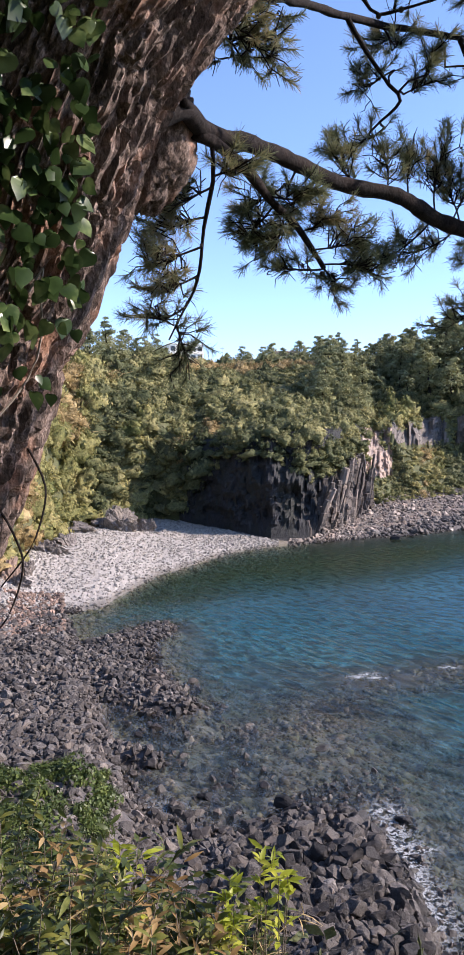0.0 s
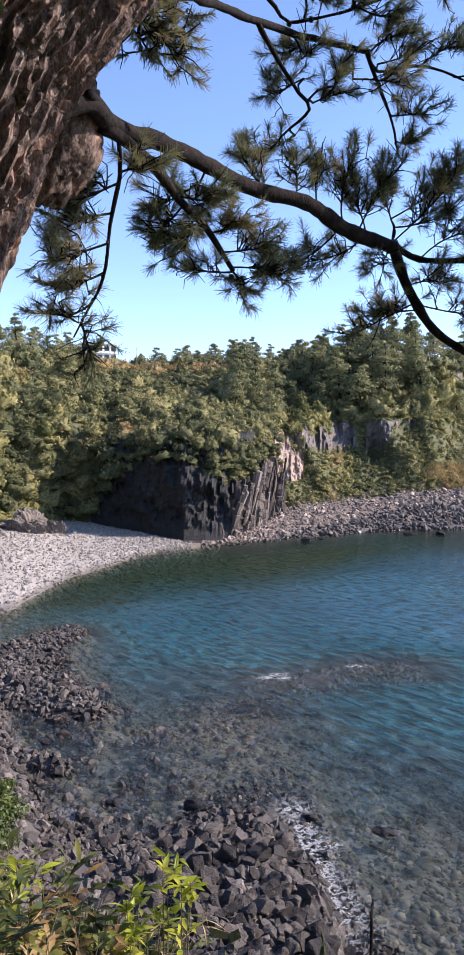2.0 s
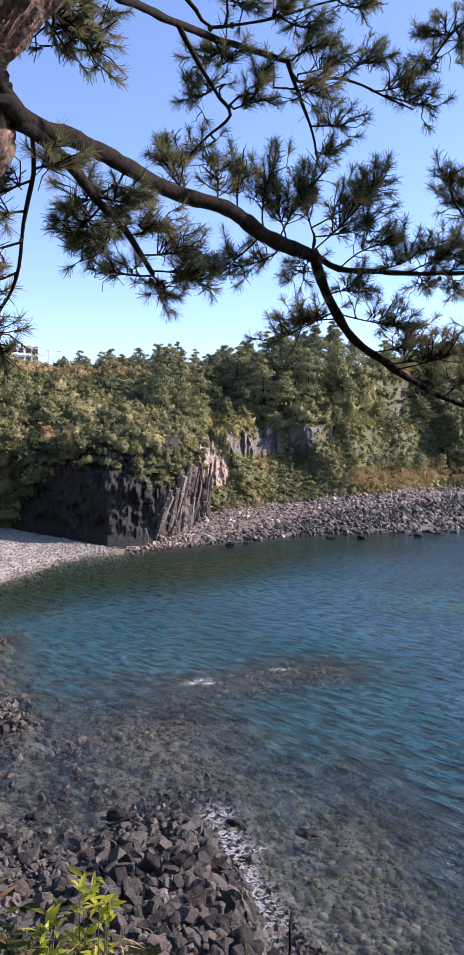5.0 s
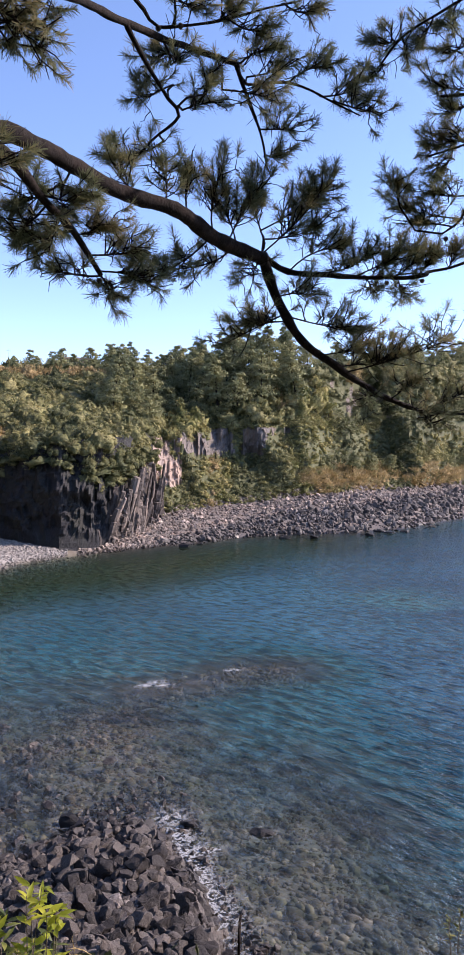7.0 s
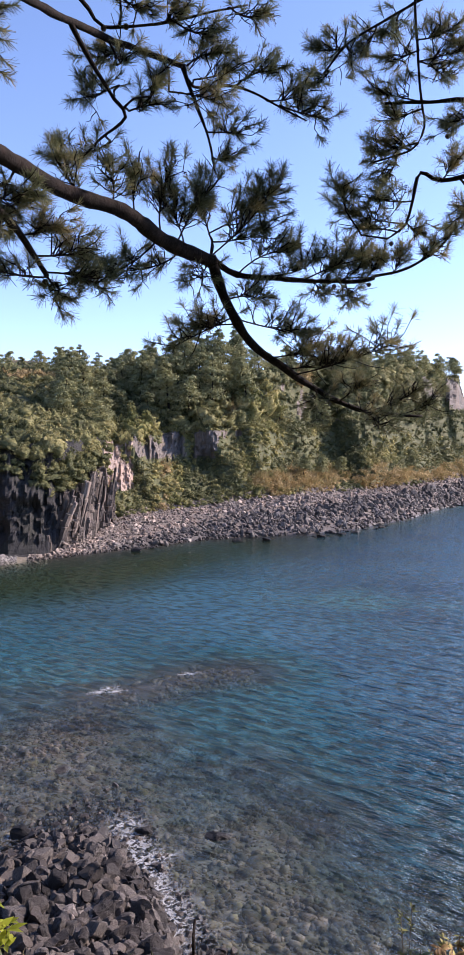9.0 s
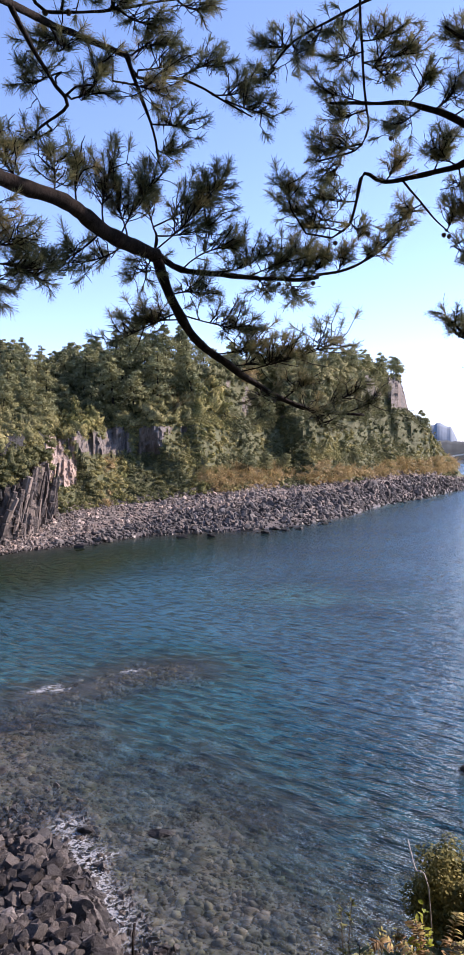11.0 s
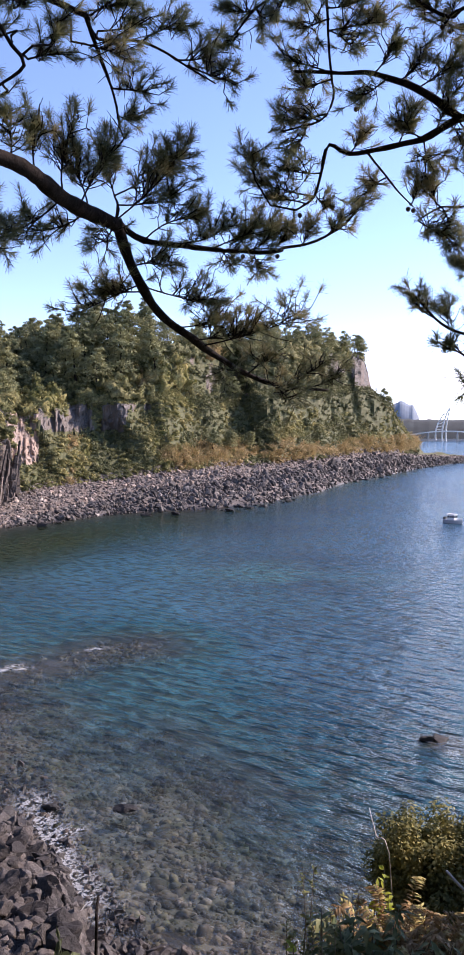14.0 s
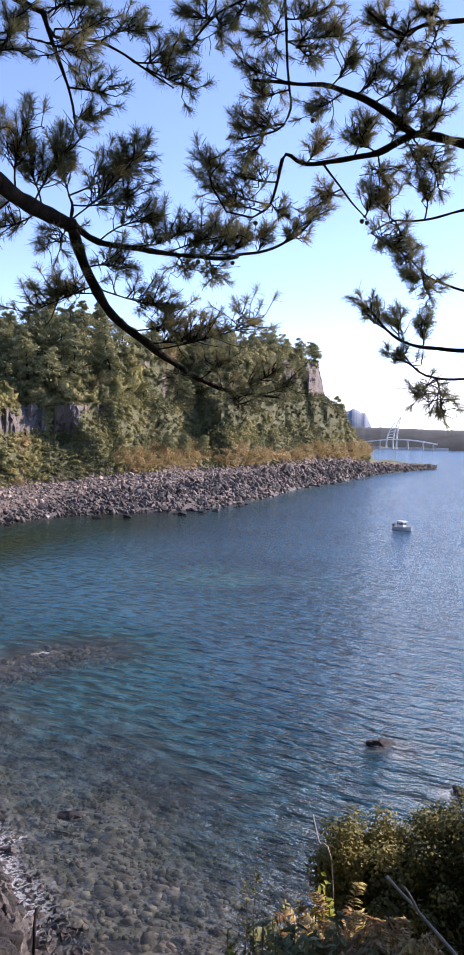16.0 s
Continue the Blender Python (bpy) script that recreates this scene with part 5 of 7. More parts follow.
# ---- pines on the cliffs ----
def far_pine(seed, height, spread, tiers):
    """A sea pine: bent trunk with limbs, and a crown of flat needle pads in layers. Returns an Empty with trunk and crown."""
    g = np.random.default_rng(seed)
    tree = new("pine_tree")
    bend = np.cumsum(g.normal(0, 0.10, (7, 2)), axis=0) * height * 0.14
    zs = np.linspace(0, height, 7)
    axis = np.column_stack([bend, zs])
    bm = bmesh.new()
    tube(bm, [tuple(q) for q in axis], [height * 0.024 * (1 - 0.8 * k / 6) for k in range(7)], 6)
    cs, ns, ss = [], [], []
    for tier in range(tiers):
        u = tier / (tiers - 1)
        reach = spread * (1.0 - 0.72 * u ** 1.6) * g.uniform(0.8, 1.15)
        turn = g.uniform(0, 6.28)
        arms = 6 if u < 0.8 else 4
        for k in range(arms):
            if g.uniform() < 0.16:
                continue
            h = (0.24 + 0.72 * u + g.normal(0, 0.055)) * height
            c0 = np.array([np.interp(h, zs, axis[:, 0]), np.interp(h, zs, axis[:, 1]), h])
            a, out = turn + 6.28 * (k + g.uniform(-0.3, 0.3)) / arms, reach * g.uniform(0.4, 0.8)
            end = c0 + [out * math.cos(a), out * math.sin(a), 0.05 * out + g.normal(0, 0.2)]
            if k % 2:
                tube(bm, [tuple(c0 - [0, 0, 0.12 * out]), tuple((c0 + end) / 2), tuple(end)], [height * 0.008, height * 0.005, height * 0.003], 4)
            rad = reach * g.uniform(0.42, 0.62) + 0.25
            m = 60
            d = g.normal(0, 1, (m, 3))
            d /= np.linalg.norm(d, axis=1)[:, None]
            d[:, 2] = np.abs(d[:, 2]) * g.choice((1, 1, 1, -0.35), m)
            d *= g.uniform(0.45, 1.1, m)[:, None]
            cs.append(end + d * [rad, rad, rad * 0.62])
            ns.append(d * [0.8, 0.8, 1] + [0, 0, 0.35] + g.normal(0, 0.32, (m, 3)))
            ss.append(g.uniform(0.2, 0.4, m))
    part("trunk", bm, M_limb_backlit, tree, "thin dark pine trunk with bare limbs")
    v, f = blades(np.concatenate(cs), np.concatenate(ns), np.concatenate(ss), 0.42, g)
    mesh_part("crown", fast_mesh("crown", v, f, M_farpine), tree)
    return tagged(tree, "dark green sea pine with a layered crown on the cliff", "tree", "pines on the cliffs")


def tube(bm, pts, radii, sides=8):
    """A tapered round limb along points."""
    pts = [Vector(q) for q in pts]
    rings = []
    for k, q in enumerate(pts):
        d = (pts[min(k + 1, len(pts) - 1)] - pts[max(k - 1, 0)]).normalized()
        u = d.cross(Vector((0.31, 0.17, 0.93)) if abs(d.z) < 0.9 else Vector((1, 0, 0))).normalized()
        w = d.cross(u)
        rings.append([bm.verts.new(q + (u * math.cos(6.283 * i / sides) + w * math.sin(6.283 * i / sides)) * radii[k]) for i in range(sides)])
    for a, b in zip(rings, rings[1:]):
        for i in range(sides):
            bm.faces.new((a[i], a[(i + 1) % sides], b[(i + 1) % sides], b[i]))
    bm.faces.new(rings[-1])
    bm.faces.new(rings[0][::-1])


PINES = [far_pine(100, 8.5, 3.2, 6), far_pine(101, 7.0, 3.4, 5), far_pine(102, 9.5, 3.0, 7), far_pine(103, 6.0, 2.8, 5), far_pine(104, 10.5, 2.8, 8), far_pine(105, 5.0, 2.2, 5)]
spots = []


def wood(n, az0, az1, r0, r1, gap, kinds, smin=0.8, smax=1.15):
    for _ in range(n):
        a = random.uniform(az0, az1)
        ra, rb = (r0(a) if callable(r0) else r0), (r1(a) if callable(r1) else r1)
        rr = random.uniform(ra, rb)
        x, y = rr * math.sin(radians(a)), rr * math.cos(radians(a))
        if -5.2 < a < -1.4 and rr < 262:
            continue
        if all((x - q[0]) ** 2 + (y - q[1]) ** 2 > gap * gap for q in spots):
            spots.append((x, y, float(land(a, rr)), random.choice(kinds), random.uniform(smin, smax)))


mid_r = lambda a: float(np.interp(a, AZ, R_MID))
wood(120, 7.0, 14, lambda a: max(mid_r(a) + 7, 145), 208, 3.8, (0, 1, 2), 0.7, 1.0)
wood(130, 12, 21.5, lambda a: mid_r(a) + 6, lambda a: top_r(a) + 8, 3.3, (0, 2, 4), 0.9, 1.25)
wood(38, 21.5, 34, lambda a: mid_r(a) + 4, lambda a: top_r(a) - 4, 5.0, (1, 3, 5), 0.6, 0.95)
wood(30, -16, -8.5, lambda a: top_r(a) - 4, lambda a: top_r(a) + 10, 3.6, (0, 1, 2), 0.7, 1.0)
wood(70, 20, 30, lambda a: top_r(a) - 3, lambda a: top_r(a) + 18, 4.0, (0, 1, 3), 0.6, 0.9)
wood(90, 29, 37.3, lambda a: top_r(a) + 0.5, lambda a: top_r(a) + 16, 3.4, (1, 3), 0.85, 1.15)
wood(24, -14, -4.5, lambda a: top_r(a) - 5, lambda a: top_r(a) + 15, 4.5, (1, 3, 0), 0.6, 0.9)
wood(14, 0, 8, 214, 240, 5.5, (1, 0), 0.8, 1.1)
wood(18, -4.5, 8, 205, 250, 6.0, (5, 3), 0.7, 1.0)
wood(16, 21, 36, lambda a: foot_r(a) + 4, lambda a: foot_r(a) + 16, 6, (5, 3), 0.6, 0.9)
wood(3, 38.2, 39.8, 262, 280, 3, (5, 3), 0.7, 1.0)
wood(30, -30, -14, lambda a: top_r(a) - 3, lambda a: top_r(a) + 12, 4.5, (0, 1), 0.6, 0.9)
for i, (x, y, z, k, s) in enumerate(spots):
    m = Matrix.LocRotScale((x, y, z - 0.2), Euler((random.gauss(0, 0.05), random.gauss(0, 0.05), random.uniform(0, 6.28))), None)
    ob = copy_thing(PINES[k], m)
    ob.scale = (s, s, s)
for k, ob in enumerate(PINES):
    a, rr = 12 + k * 4.2, 195 + k * 3
    ob.matrix_world = pose(rr * math.sin(radians(a)), rr * math.cos(radians(a)), float(land(a, rr)) - 0.2)


# ---- the old pine at the lookout ----
PINE_TRUNK = [(-1.22, 1.74, 12.78), (-1.14, 1.98, 13.27), (-1.04, 2.11, 13.63), (-0.94, 2.16, 13.94), (-0.85, 2.18, 14.17), (-0.75, 2.17, 14.39), (-0.64, 2.17, 14.56), (-0.56, 2.14, 14.73), (-0.48, 2.10, 14.88), (-0.36, 2.05, 15.09), (-0.19, 2.00, 15.31), (-0.02, 1.97, 15.54), (0.11, 1.98, 15.83), (0.18, 2.02, 16.21)]
BURL = (-0.22, 2.32, 14.89)
LIMB_MAIN = [(-0.21, 2.24, 14.98), (-0.13, 2.32, 15.05), (-0.06, 2.53, 15.07), (0.18, 2.88, 15.14), (0.49, 3.22, 15.135), (0.77, 3.36, 15.125), (1.03, 3.58, 15.075), (1.33, 3.77, 15.05)]
LIMB_LOW = [(1.34, 3.81, 15.09), (1.44, 3.85, 14.87), (1.61, 3.92, 14.66), (1.84, 3.95, 14.52), (2.09, 4.01, 14.40), (2.41, 4.02, 14.29), (2.81, 4.00, 14.26)]
LIMB_RIGHT = [(1.34, 3.81, 15.08), (1.50, 3.83, 15.01), (1.76, 3.84, 15.01), (2.05, 3.81, 15.01), (2.28, 3.74, 15.02), (2.37, 3.85, 15.07), (2.53, 3.80, 15.11), (2.68, 3.74, 15.19), (2.76, 3.65, 15.29)]
LIMB_SECOND = [(-0.10, 2.46, 15.05), (0.03, 2.68, 15.04), (0.16, 2.96, 15.00), (0.31, 3.18, 14.92), (0.43, 3.31, 14.79)]
LIMB_HANG = [(-0.05, 2.53, 15.06), (-0.05, 2.61, 14.94), (-0.09, 2.71, 14.80), (-0.11, 2.79, 14.67), (-0.16, 2.87, 14.57), (-0.24, 2.93, 14.43)]
LIMB_UPPER = [(-0.07, 2.29, 15.42), (0.13, 2.57, 15.55), (0.31, 2.91, 15.72), (0.52, 3.18, 15.82), (0.78, 3.41, 15.90), (1.10, 3.50, 15.90)]
LIMB_STUB = [(-0.13, 2.26, 15.05), (-0.10, 2.37, 15.07), (-0.06, 2.50, 15.07)]
UP_A = [(1.10, 3.50, 15.90), (1.16, 3.54, 15.79), (1.25, 3.60, 15.66), (1.33, 3.68, 15.47)]
UP_B = [(1.11, 3.50, 15.89), (1.17, 3.56, 15.84), (1.40, 3.58, 15.89), (1.61, 3.58, 15.84), (1.80, 3.58, 15.78)]
UP_C = [(0.52, 3.18, 15.82), (0.62, 3.27, 15.72), (0.74, 3.36, 15.62), (0.79, 3.38, 15.56), (0.68, 3.46, 15.46), (0.55, 3.56, 15.35)]
UP_D = [(0.51, 3.25, 16.03), (0.62, 3.33, 15.98), (0.70, 3.39, 15.95), (0.95, 3.41, 16.02), (1.24, 3.38, 16.12), (1.40, 3.40, 16.19)]
RIGHT_TRUNK = [(4.20, 1.05, 12.11), (4.42, 1.36, 13.57), (4.44, 1.54, 14.69), (4.35, 1.66, 15.68), (4.18, 1.69, 16.46)]
RB_MAIN = [(4.39, 1.56, 14.91), (3.91, 2.20, 15.24), (3.38, 2.67, 15.48), (3.03, 2.93, 15.59), (2.92, 3.02, 15.61), (2.81, 3.16, 15.54), (2.70, 3.33, 15.53), (2.55, 3.45, 15.51), (2.45, 3.50, 15.56), (2.42, 3.52, 15.43), (2.41, 3.58, 15.30), (2.31, 3.61, 15.22)]
RB_UP = [(2.93, 3.01, 15.61), (2.76, 3.15, 15.78), (2.59, 3.30, 15.88), (2.43, 3.46, 15.92), (2.26, 3.56, 15.93)]
RB_VERT = [(2.36, 3.42, 16.47), (2.39, 3.45, 16.31), (2.42, 3.47, 16.14), (2.43, 3.46, 15.92), (2.45, 3.46, 15.79), (2.38, 3.49, 15.67), (2.22, 3.62, 15.63)]
RB_TWIG = [(2.62, 3.39, 15.52), (2.76, 3.35, 15.36), (2.87, 3.29, 15.23)]
RB_LOWTWIG = [(3.74, 2.42, 15.36), (3.43, 2.70, 15.31), (3.08, 3.06, 15.21), (2.96, 3.17, 15.21), (2.85, 3.23, 15.14)]
RB_LOW = [(4.47, 1.53, 14.52), (3.90, 2.48, 14.57), (3.46, 2.92, 14.52), (3.24, 3.09, 14.53), (3.06, 3.20, 14.57), (2.90, 3.30, 14.75)]
RB_LOW2 = [(3.90, 2.48, 14.57), (3.53, 2.79, 14.76), (3.19, 3.06, 14.89), (3.02, 3.12, 15.02)]
RB_LOW3 = [(3.90, 2.48, 14.57), (3.58, 2.80, 14.40), (3.26, 3.10, 14.36), (3.08, 3.19, 14.48)]
RB_TOP = [(4.35, 1.66, 15.68), (3.64, 2.41, 16.11), (3.02, 2.94, 16.18), (2.84, 3.02, 16.10), (2.66, 3.10, 16.20)]
RB_TOPFAR = [(4.27, 1.68, 16.08), (3.37, 2.59, 16.70), (2.65, 3.29, 16.55), (2.37, 3.56, 16.45), (2.11, 3.70, 16.29), (1.98, 3.74, 16.12)]
SPRAYS_MAIN = [
    ((0.26, 3.03, 15.08), (0.09, 3.09, 15.00)), ((0.19, 3.02, 14.98), (0.08, 3.07, 14.88)),
    ((0.33, 3.23, 15.10), (0.28, 3.28, 15.02)), ((0.58, 3.29, 15.13), (0.46, 3.27, 15.29)),
    ((0.71, 3.38, 15.14), (0.69, 3.33, 15.32)), ((0.85, 3.46, 15.13), (0.84, 3.42, 15.30)),
    ((0.99, 3.53, 15.11), (1.02, 3.45, 15.37)), ((1.10, 3.61, 15.09), (1.23, 3.52, 15.32)),
    ((1.15, 3.66, 15.08), (1.01, 3.64, 15.32)), ((1.30, 3.72, 15.07), (1.43, 3.64, 15.25)),
    ((1.33, 3.76, 15.08), (1.57, 3.61, 15.34)), ((1.31, 3.76, 15.10), (1.35, 3.70, 15.33)),
    ((1.16, 3.71, 15.09), (0.87, 3.84, 14.98)), ((1.01, 3.64, 15.10), (0.70, 3.78, 14.93))]
SPRAYS_MAIN_B = [
    ((1.30, 3.73, 15.05), (1.22, 3.80, 14.95))]
SPRAYS_SECOND = [
    ((0.16, 2.96, 15.00), (0.30, 2.98, 14.99)), ((0.30, 3.18, 14.94), (0.12, 3.22, 14.89)),
    ((0.31, 3.18, 14.92), (0.46, 3.18, 14.96)), ((0.43, 3.31, 14.79), (0.23, 3.34, 14.81)),
    ((0.43, 3.31, 14.79), (0.48, 3.34, 14.71)), ((0.37, 3.25, 14.86), (0.57, 3.23, 14.89)),
    ((0.42, 3.31, 14.81), (0.64, 3.30, 14.77)), ((0.24, 3.07, 14.97), (0.21, 3.13, 14.86))]
SPRAYS_HANG = [
    ((-0.05, 2.61, 14.95), (0.03, 2.62, 14.97)), ((-0.05, 2.62, 14.92), (-0.19, 2.65, 14.86)),
    ((-0.08, 2.70, 14.84), (-0.24, 2.72, 14.79)), ((-0.10, 2.73, 14.74), (-0.31, 2.75, 14.67)),
    ((-0.12, 2.80, 14.65), (-0.26, 2.82, 14.60)), ((-0.17, 2.87, 14.55), (-0.32, 2.88, 14.52)),
    ((-0.21, 2.90, 14.48), (-0.18, 2.94, 14.37))]
SPRAYS_LOW = [
    ((1.44, 3.85, 14.87), (1.65, 3.80, 14.86)), ((1.50, 3.88, 14.78), (1.82, 3.78, 14.71)),
    ((1.52, 3.88, 14.75), (1.30, 3.98, 14.74)), ((1.48, 3.89, 14.78), (1.17, 4.04, 14.62)),
    ((1.73, 3.94, 14.58), (1.98, 3.83, 14.64)), ((1.84, 3.95, 14.52), (2.19, 3.78, 14.59)),
    ((1.91, 3.92, 14.49), (2.39, 3.66, 14.65)), ((2.05, 3.97, 14.40), (2.07, 4.00, 14.31)),
    ((2.23, 4.00, 14.35), (2.36, 3.94, 14.46)), ((2.44, 4.00, 14.29), (2.66, 3.87, 14.40)),
    ((2.65, 3.99, 14.27), (2.82, 3.89, 14.35)), ((2.29, 3.97, 14.31), (2.46, 3.90, 14.18))]
SPRAYS_RIGHT = [
    ((1.34, 3.80, 15.11), (1.46, 3.74, 15.25)), ((1.35, 3.79, 15.14), (1.26, 3.75, 15.41)),
    ((1.30, 3.78, 15.23), (1.45, 3.69, 15.40)), ((1.32, 3.78, 15.20), (1.62, 3.62, 15.40)),
    ((1.34, 3.79, 15.16), (1.62, 3.69, 15.22)), ((1.50, 3.83, 15.01), (1.77, 3.71, 15.12)),
    ((1.67, 3.82, 15.01), (1.91, 3.70, 15.10)), ((1.90, 3.83, 15.01), (2.08, 3.73, 15.09)),
    ((2.08, 3.79, 15.01), (2.22, 3.71, 15.11)), ((2.25, 3.75, 15.02), (2.33, 3.70, 15.10)),
    ((2.10, 3.95, 15.06), (2.20, 3.89, 15.17)), ((2.31, 3.89, 15.07), (2.35, 3.86, 15.17)),
    ((2.46, 3.80, 15.08), (2.50, 3.76, 15.18)), ((2.60, 3.75, 15.14), (2.68, 3.68, 15.25))]
SPRAYS_RIGHT_B = [
    ((2.74, 3.67, 15.28), (2.79, 3.64, 15.32)), ((2.03, 3.98, 15.06), (2.10, 4.00, 14.96)),
    ((2.22, 3.94, 15.07), (2.29, 3.96, 14.95))]
SPRAYS_UPPER = [
    ((0.81, 3.44, 15.92), (0.68, 3.53, 15.84)), ((0.77, 3.39, 15.70), (0.64, 3.47, 15.64)),
    ((0.75, 3.36, 15.77), (0.78, 3.36, 15.81)), ((0.91, 3.38, 15.67), (0.93, 3.35, 15.76)),
    ((0.82, 3.43, 15.61), (1.00, 3.38, 15.66)), ((1.13, 3.53, 15.92), (1.26, 3.48, 15.98)),
    ((1.17, 3.55, 15.87), (1.39, 3.47, 15.92)), ((1.40, 3.58, 15.89), (1.57, 3.50, 15.95)),
    ((1.58, 3.59, 15.85), (1.75, 3.52, 15.88)), ((1.64, 3.57, 15.83), (1.87, 3.51, 15.77)),
    ((1.26, 3.63, 15.66), (1.42, 3.59, 15.66)), ((1.31, 3.68, 15.56), (1.39, 3.67, 15.55)),
    ((0.95, 3.41, 16.02), (1.06, 3.37, 16.07)), ((1.03, 3.38, 16.03), (1.18, 3.38, 16.00))]
SPRAYS_UPPER_B = [
    ((0.76, 3.32, 16.05), (0.86, 3.33, 16.02)), ((1.29, 3.35, 16.13), (1.44, 3.34, 16.11)),
    ((1.00, 3.39, 15.71), (1.20, 3.36, 15.69)), ((0.75, 3.52, 15.50), (0.58, 3.60, 15.44))]
SPRAYS_TOPLEFT = [
    ((-0.07, 2.29, 15.42), (0.02, 2.37, 15.34)), ((-0.05, 2.38, 15.38), (0.12, 2.43, 15.33)),
    ((-0.02, 2.45, 15.36), (0.06, 2.50, 15.29)), ((0.02, 2.45, 15.35), (0.17, 2.51, 15.28)),
    ((-0.05, 2.34, 15.44), (0.09, 2.39, 15.40))]
SPRAYS_RTREE = [
    ((2.43, 3.46, 15.92), (2.23, 3.58, 15.99)), ((2.44, 3.47, 15.89), (2.33, 3.58, 15.86)),
    ((2.42, 3.47, 16.14), (2.57, 3.44, 16.06)), ((2.41, 3.45, 16.19), (2.32, 3.55, 16.16)),
    ((2.42, 3.47, 16.14), (2.64, 3.32, 16.17)), ((2.39, 3.43, 16.23), (2.53, 3.34, 16.26)),
    ((2.59, 3.30, 15.88), (2.65, 3.22, 15.99)), ((2.67, 3.20, 15.82), (2.75, 3.10, 15.92)),
    ((2.76, 3.15, 15.78), (2.88, 3.02, 15.85)), ((2.84, 3.06, 15.67), (2.94, 2.91, 15.82)),
    ((2.62, 3.23, 15.83), (2.55, 3.35, 15.77)), ((2.38, 3.49, 15.67), (2.22, 3.64, 15.63)),
    ((2.40, 3.47, 15.70), (2.33, 3.55, 15.68)), ((2.33, 3.54, 15.65), (2.31, 3.61, 15.57))]
SPRAYS_RTREE_B = [
    ((2.41, 3.58, 15.30), (2.12, 3.74, 15.39)), ((2.42, 3.52, 15.41), (2.27, 3.63, 15.44)),
    ((2.35, 3.57, 15.25), (2.18, 3.68, 15.29)), ((2.09, 3.68, 15.37), (2.05, 3.68, 15.49)),
    ((2.41, 3.57, 15.31), (2.47, 3.57, 15.27)), ((2.55, 3.45, 15.51), (2.60, 3.41, 15.58)),
    ((2.75, 3.28, 15.54), (2.78, 3.22, 15.67)), ((2.81, 3.16, 15.54), (2.71, 3.24, 15.62)),
    ((2.85, 3.11, 15.56), (2.88, 3.05, 15.69)), ((2.92, 3.02, 15.61), (3.00, 2.94, 15.68)),
    ((2.89, 3.06, 15.59), (3.01, 3.04, 15.47)), ((2.82, 3.16, 15.53), (2.88, 3.18, 15.44)),
    ((2.94, 3.02, 15.59), (3.09, 2.99, 15.42)), ((2.74, 3.36, 15.39), (2.70, 3.44, 15.34))]
SPRAYS_RTREE_C = [
    ((2.86, 3.30, 15.24), (2.88, 3.27, 15.32)), ((2.96, 3.17, 15.21), (2.90, 3.20, 15.34)),
    ((3.08, 3.06, 15.21), (3.06, 3.05, 15.35)), ((2.96, 3.17, 15.21), (3.02, 3.18, 15.11)),
    ((2.85, 3.23, 15.14), (2.97, 3.17, 15.06)), ((3.19, 3.06, 14.89), (3.12, 3.16, 14.90)),
    ((3.02, 3.12, 15.02), (3.02, 3.15, 15.00)), ((3.10, 3.07, 14.93), (3.17, 3.07, 14.79)),
    ((3.00, 3.24, 14.63), (2.90, 3.33, 14.75)), ((3.06, 3.20, 14.57), (3.06, 3.21, 14.66)),
    ((3.19, 3.14, 14.55), (3.18, 3.16, 14.65)), ((3.14, 3.14, 14.41), (3.08, 3.22, 14.46)),
    ((3.26, 3.10, 14.36), (3.21, 3.18, 14.26)), ((3.26, 3.10, 14.36), (3.30, 3.10, 14.17))]
SPRAYS_RTREE_D = [
    ((2.84, 3.02, 16.10), (2.74, 3.09, 16.17)), ((2.87, 2.97, 16.12), (2.85, 3.07, 16.05)),
    ((3.02, 2.94, 16.18), (3.04, 3.05, 16.06)), ((3.01, 2.94, 16.20), (2.96, 3.00, 16.23)),
    ((2.11, 3.70, 16.29), (1.97, 3.79, 16.30)), ((2.11, 3.70, 16.29), (2.17, 3.75, 16.20)),
    ((2.01, 3.72, 16.14), (1.98, 3.78, 16.10)), ((2.25, 3.62, 16.38), (2.23, 3.72, 16.30)),
    ((2.37, 3.56, 16.45), (2.39, 3.64, 16.37)), ((2.99, 2.89, 15.72), (2.99, 2.87, 15.80))]


def smooth_line(pts, step=0.05):
    """Points and places along a soft curve through pts."""
    pts = [Vector(q) for q in pts]
    out = []
    for k in range(len(pts) - 1):
        a, b, c, d = pts[max(k - 1, 0)], pts[k], pts[k + 1], pts[min(k + 2, len(pts) - 1)]
        n = max(2, int((c - b).length / step))
        for i in range(n):
            t = i / n
            out.append(0.5 * ((2 * b) + (c - a) * t + (2 * a - 5 * b + 4 * c - d) * t * t + (3 * b - a - 3 * c + d) * t ** 3))
    out.append(pts[-1])
    return out


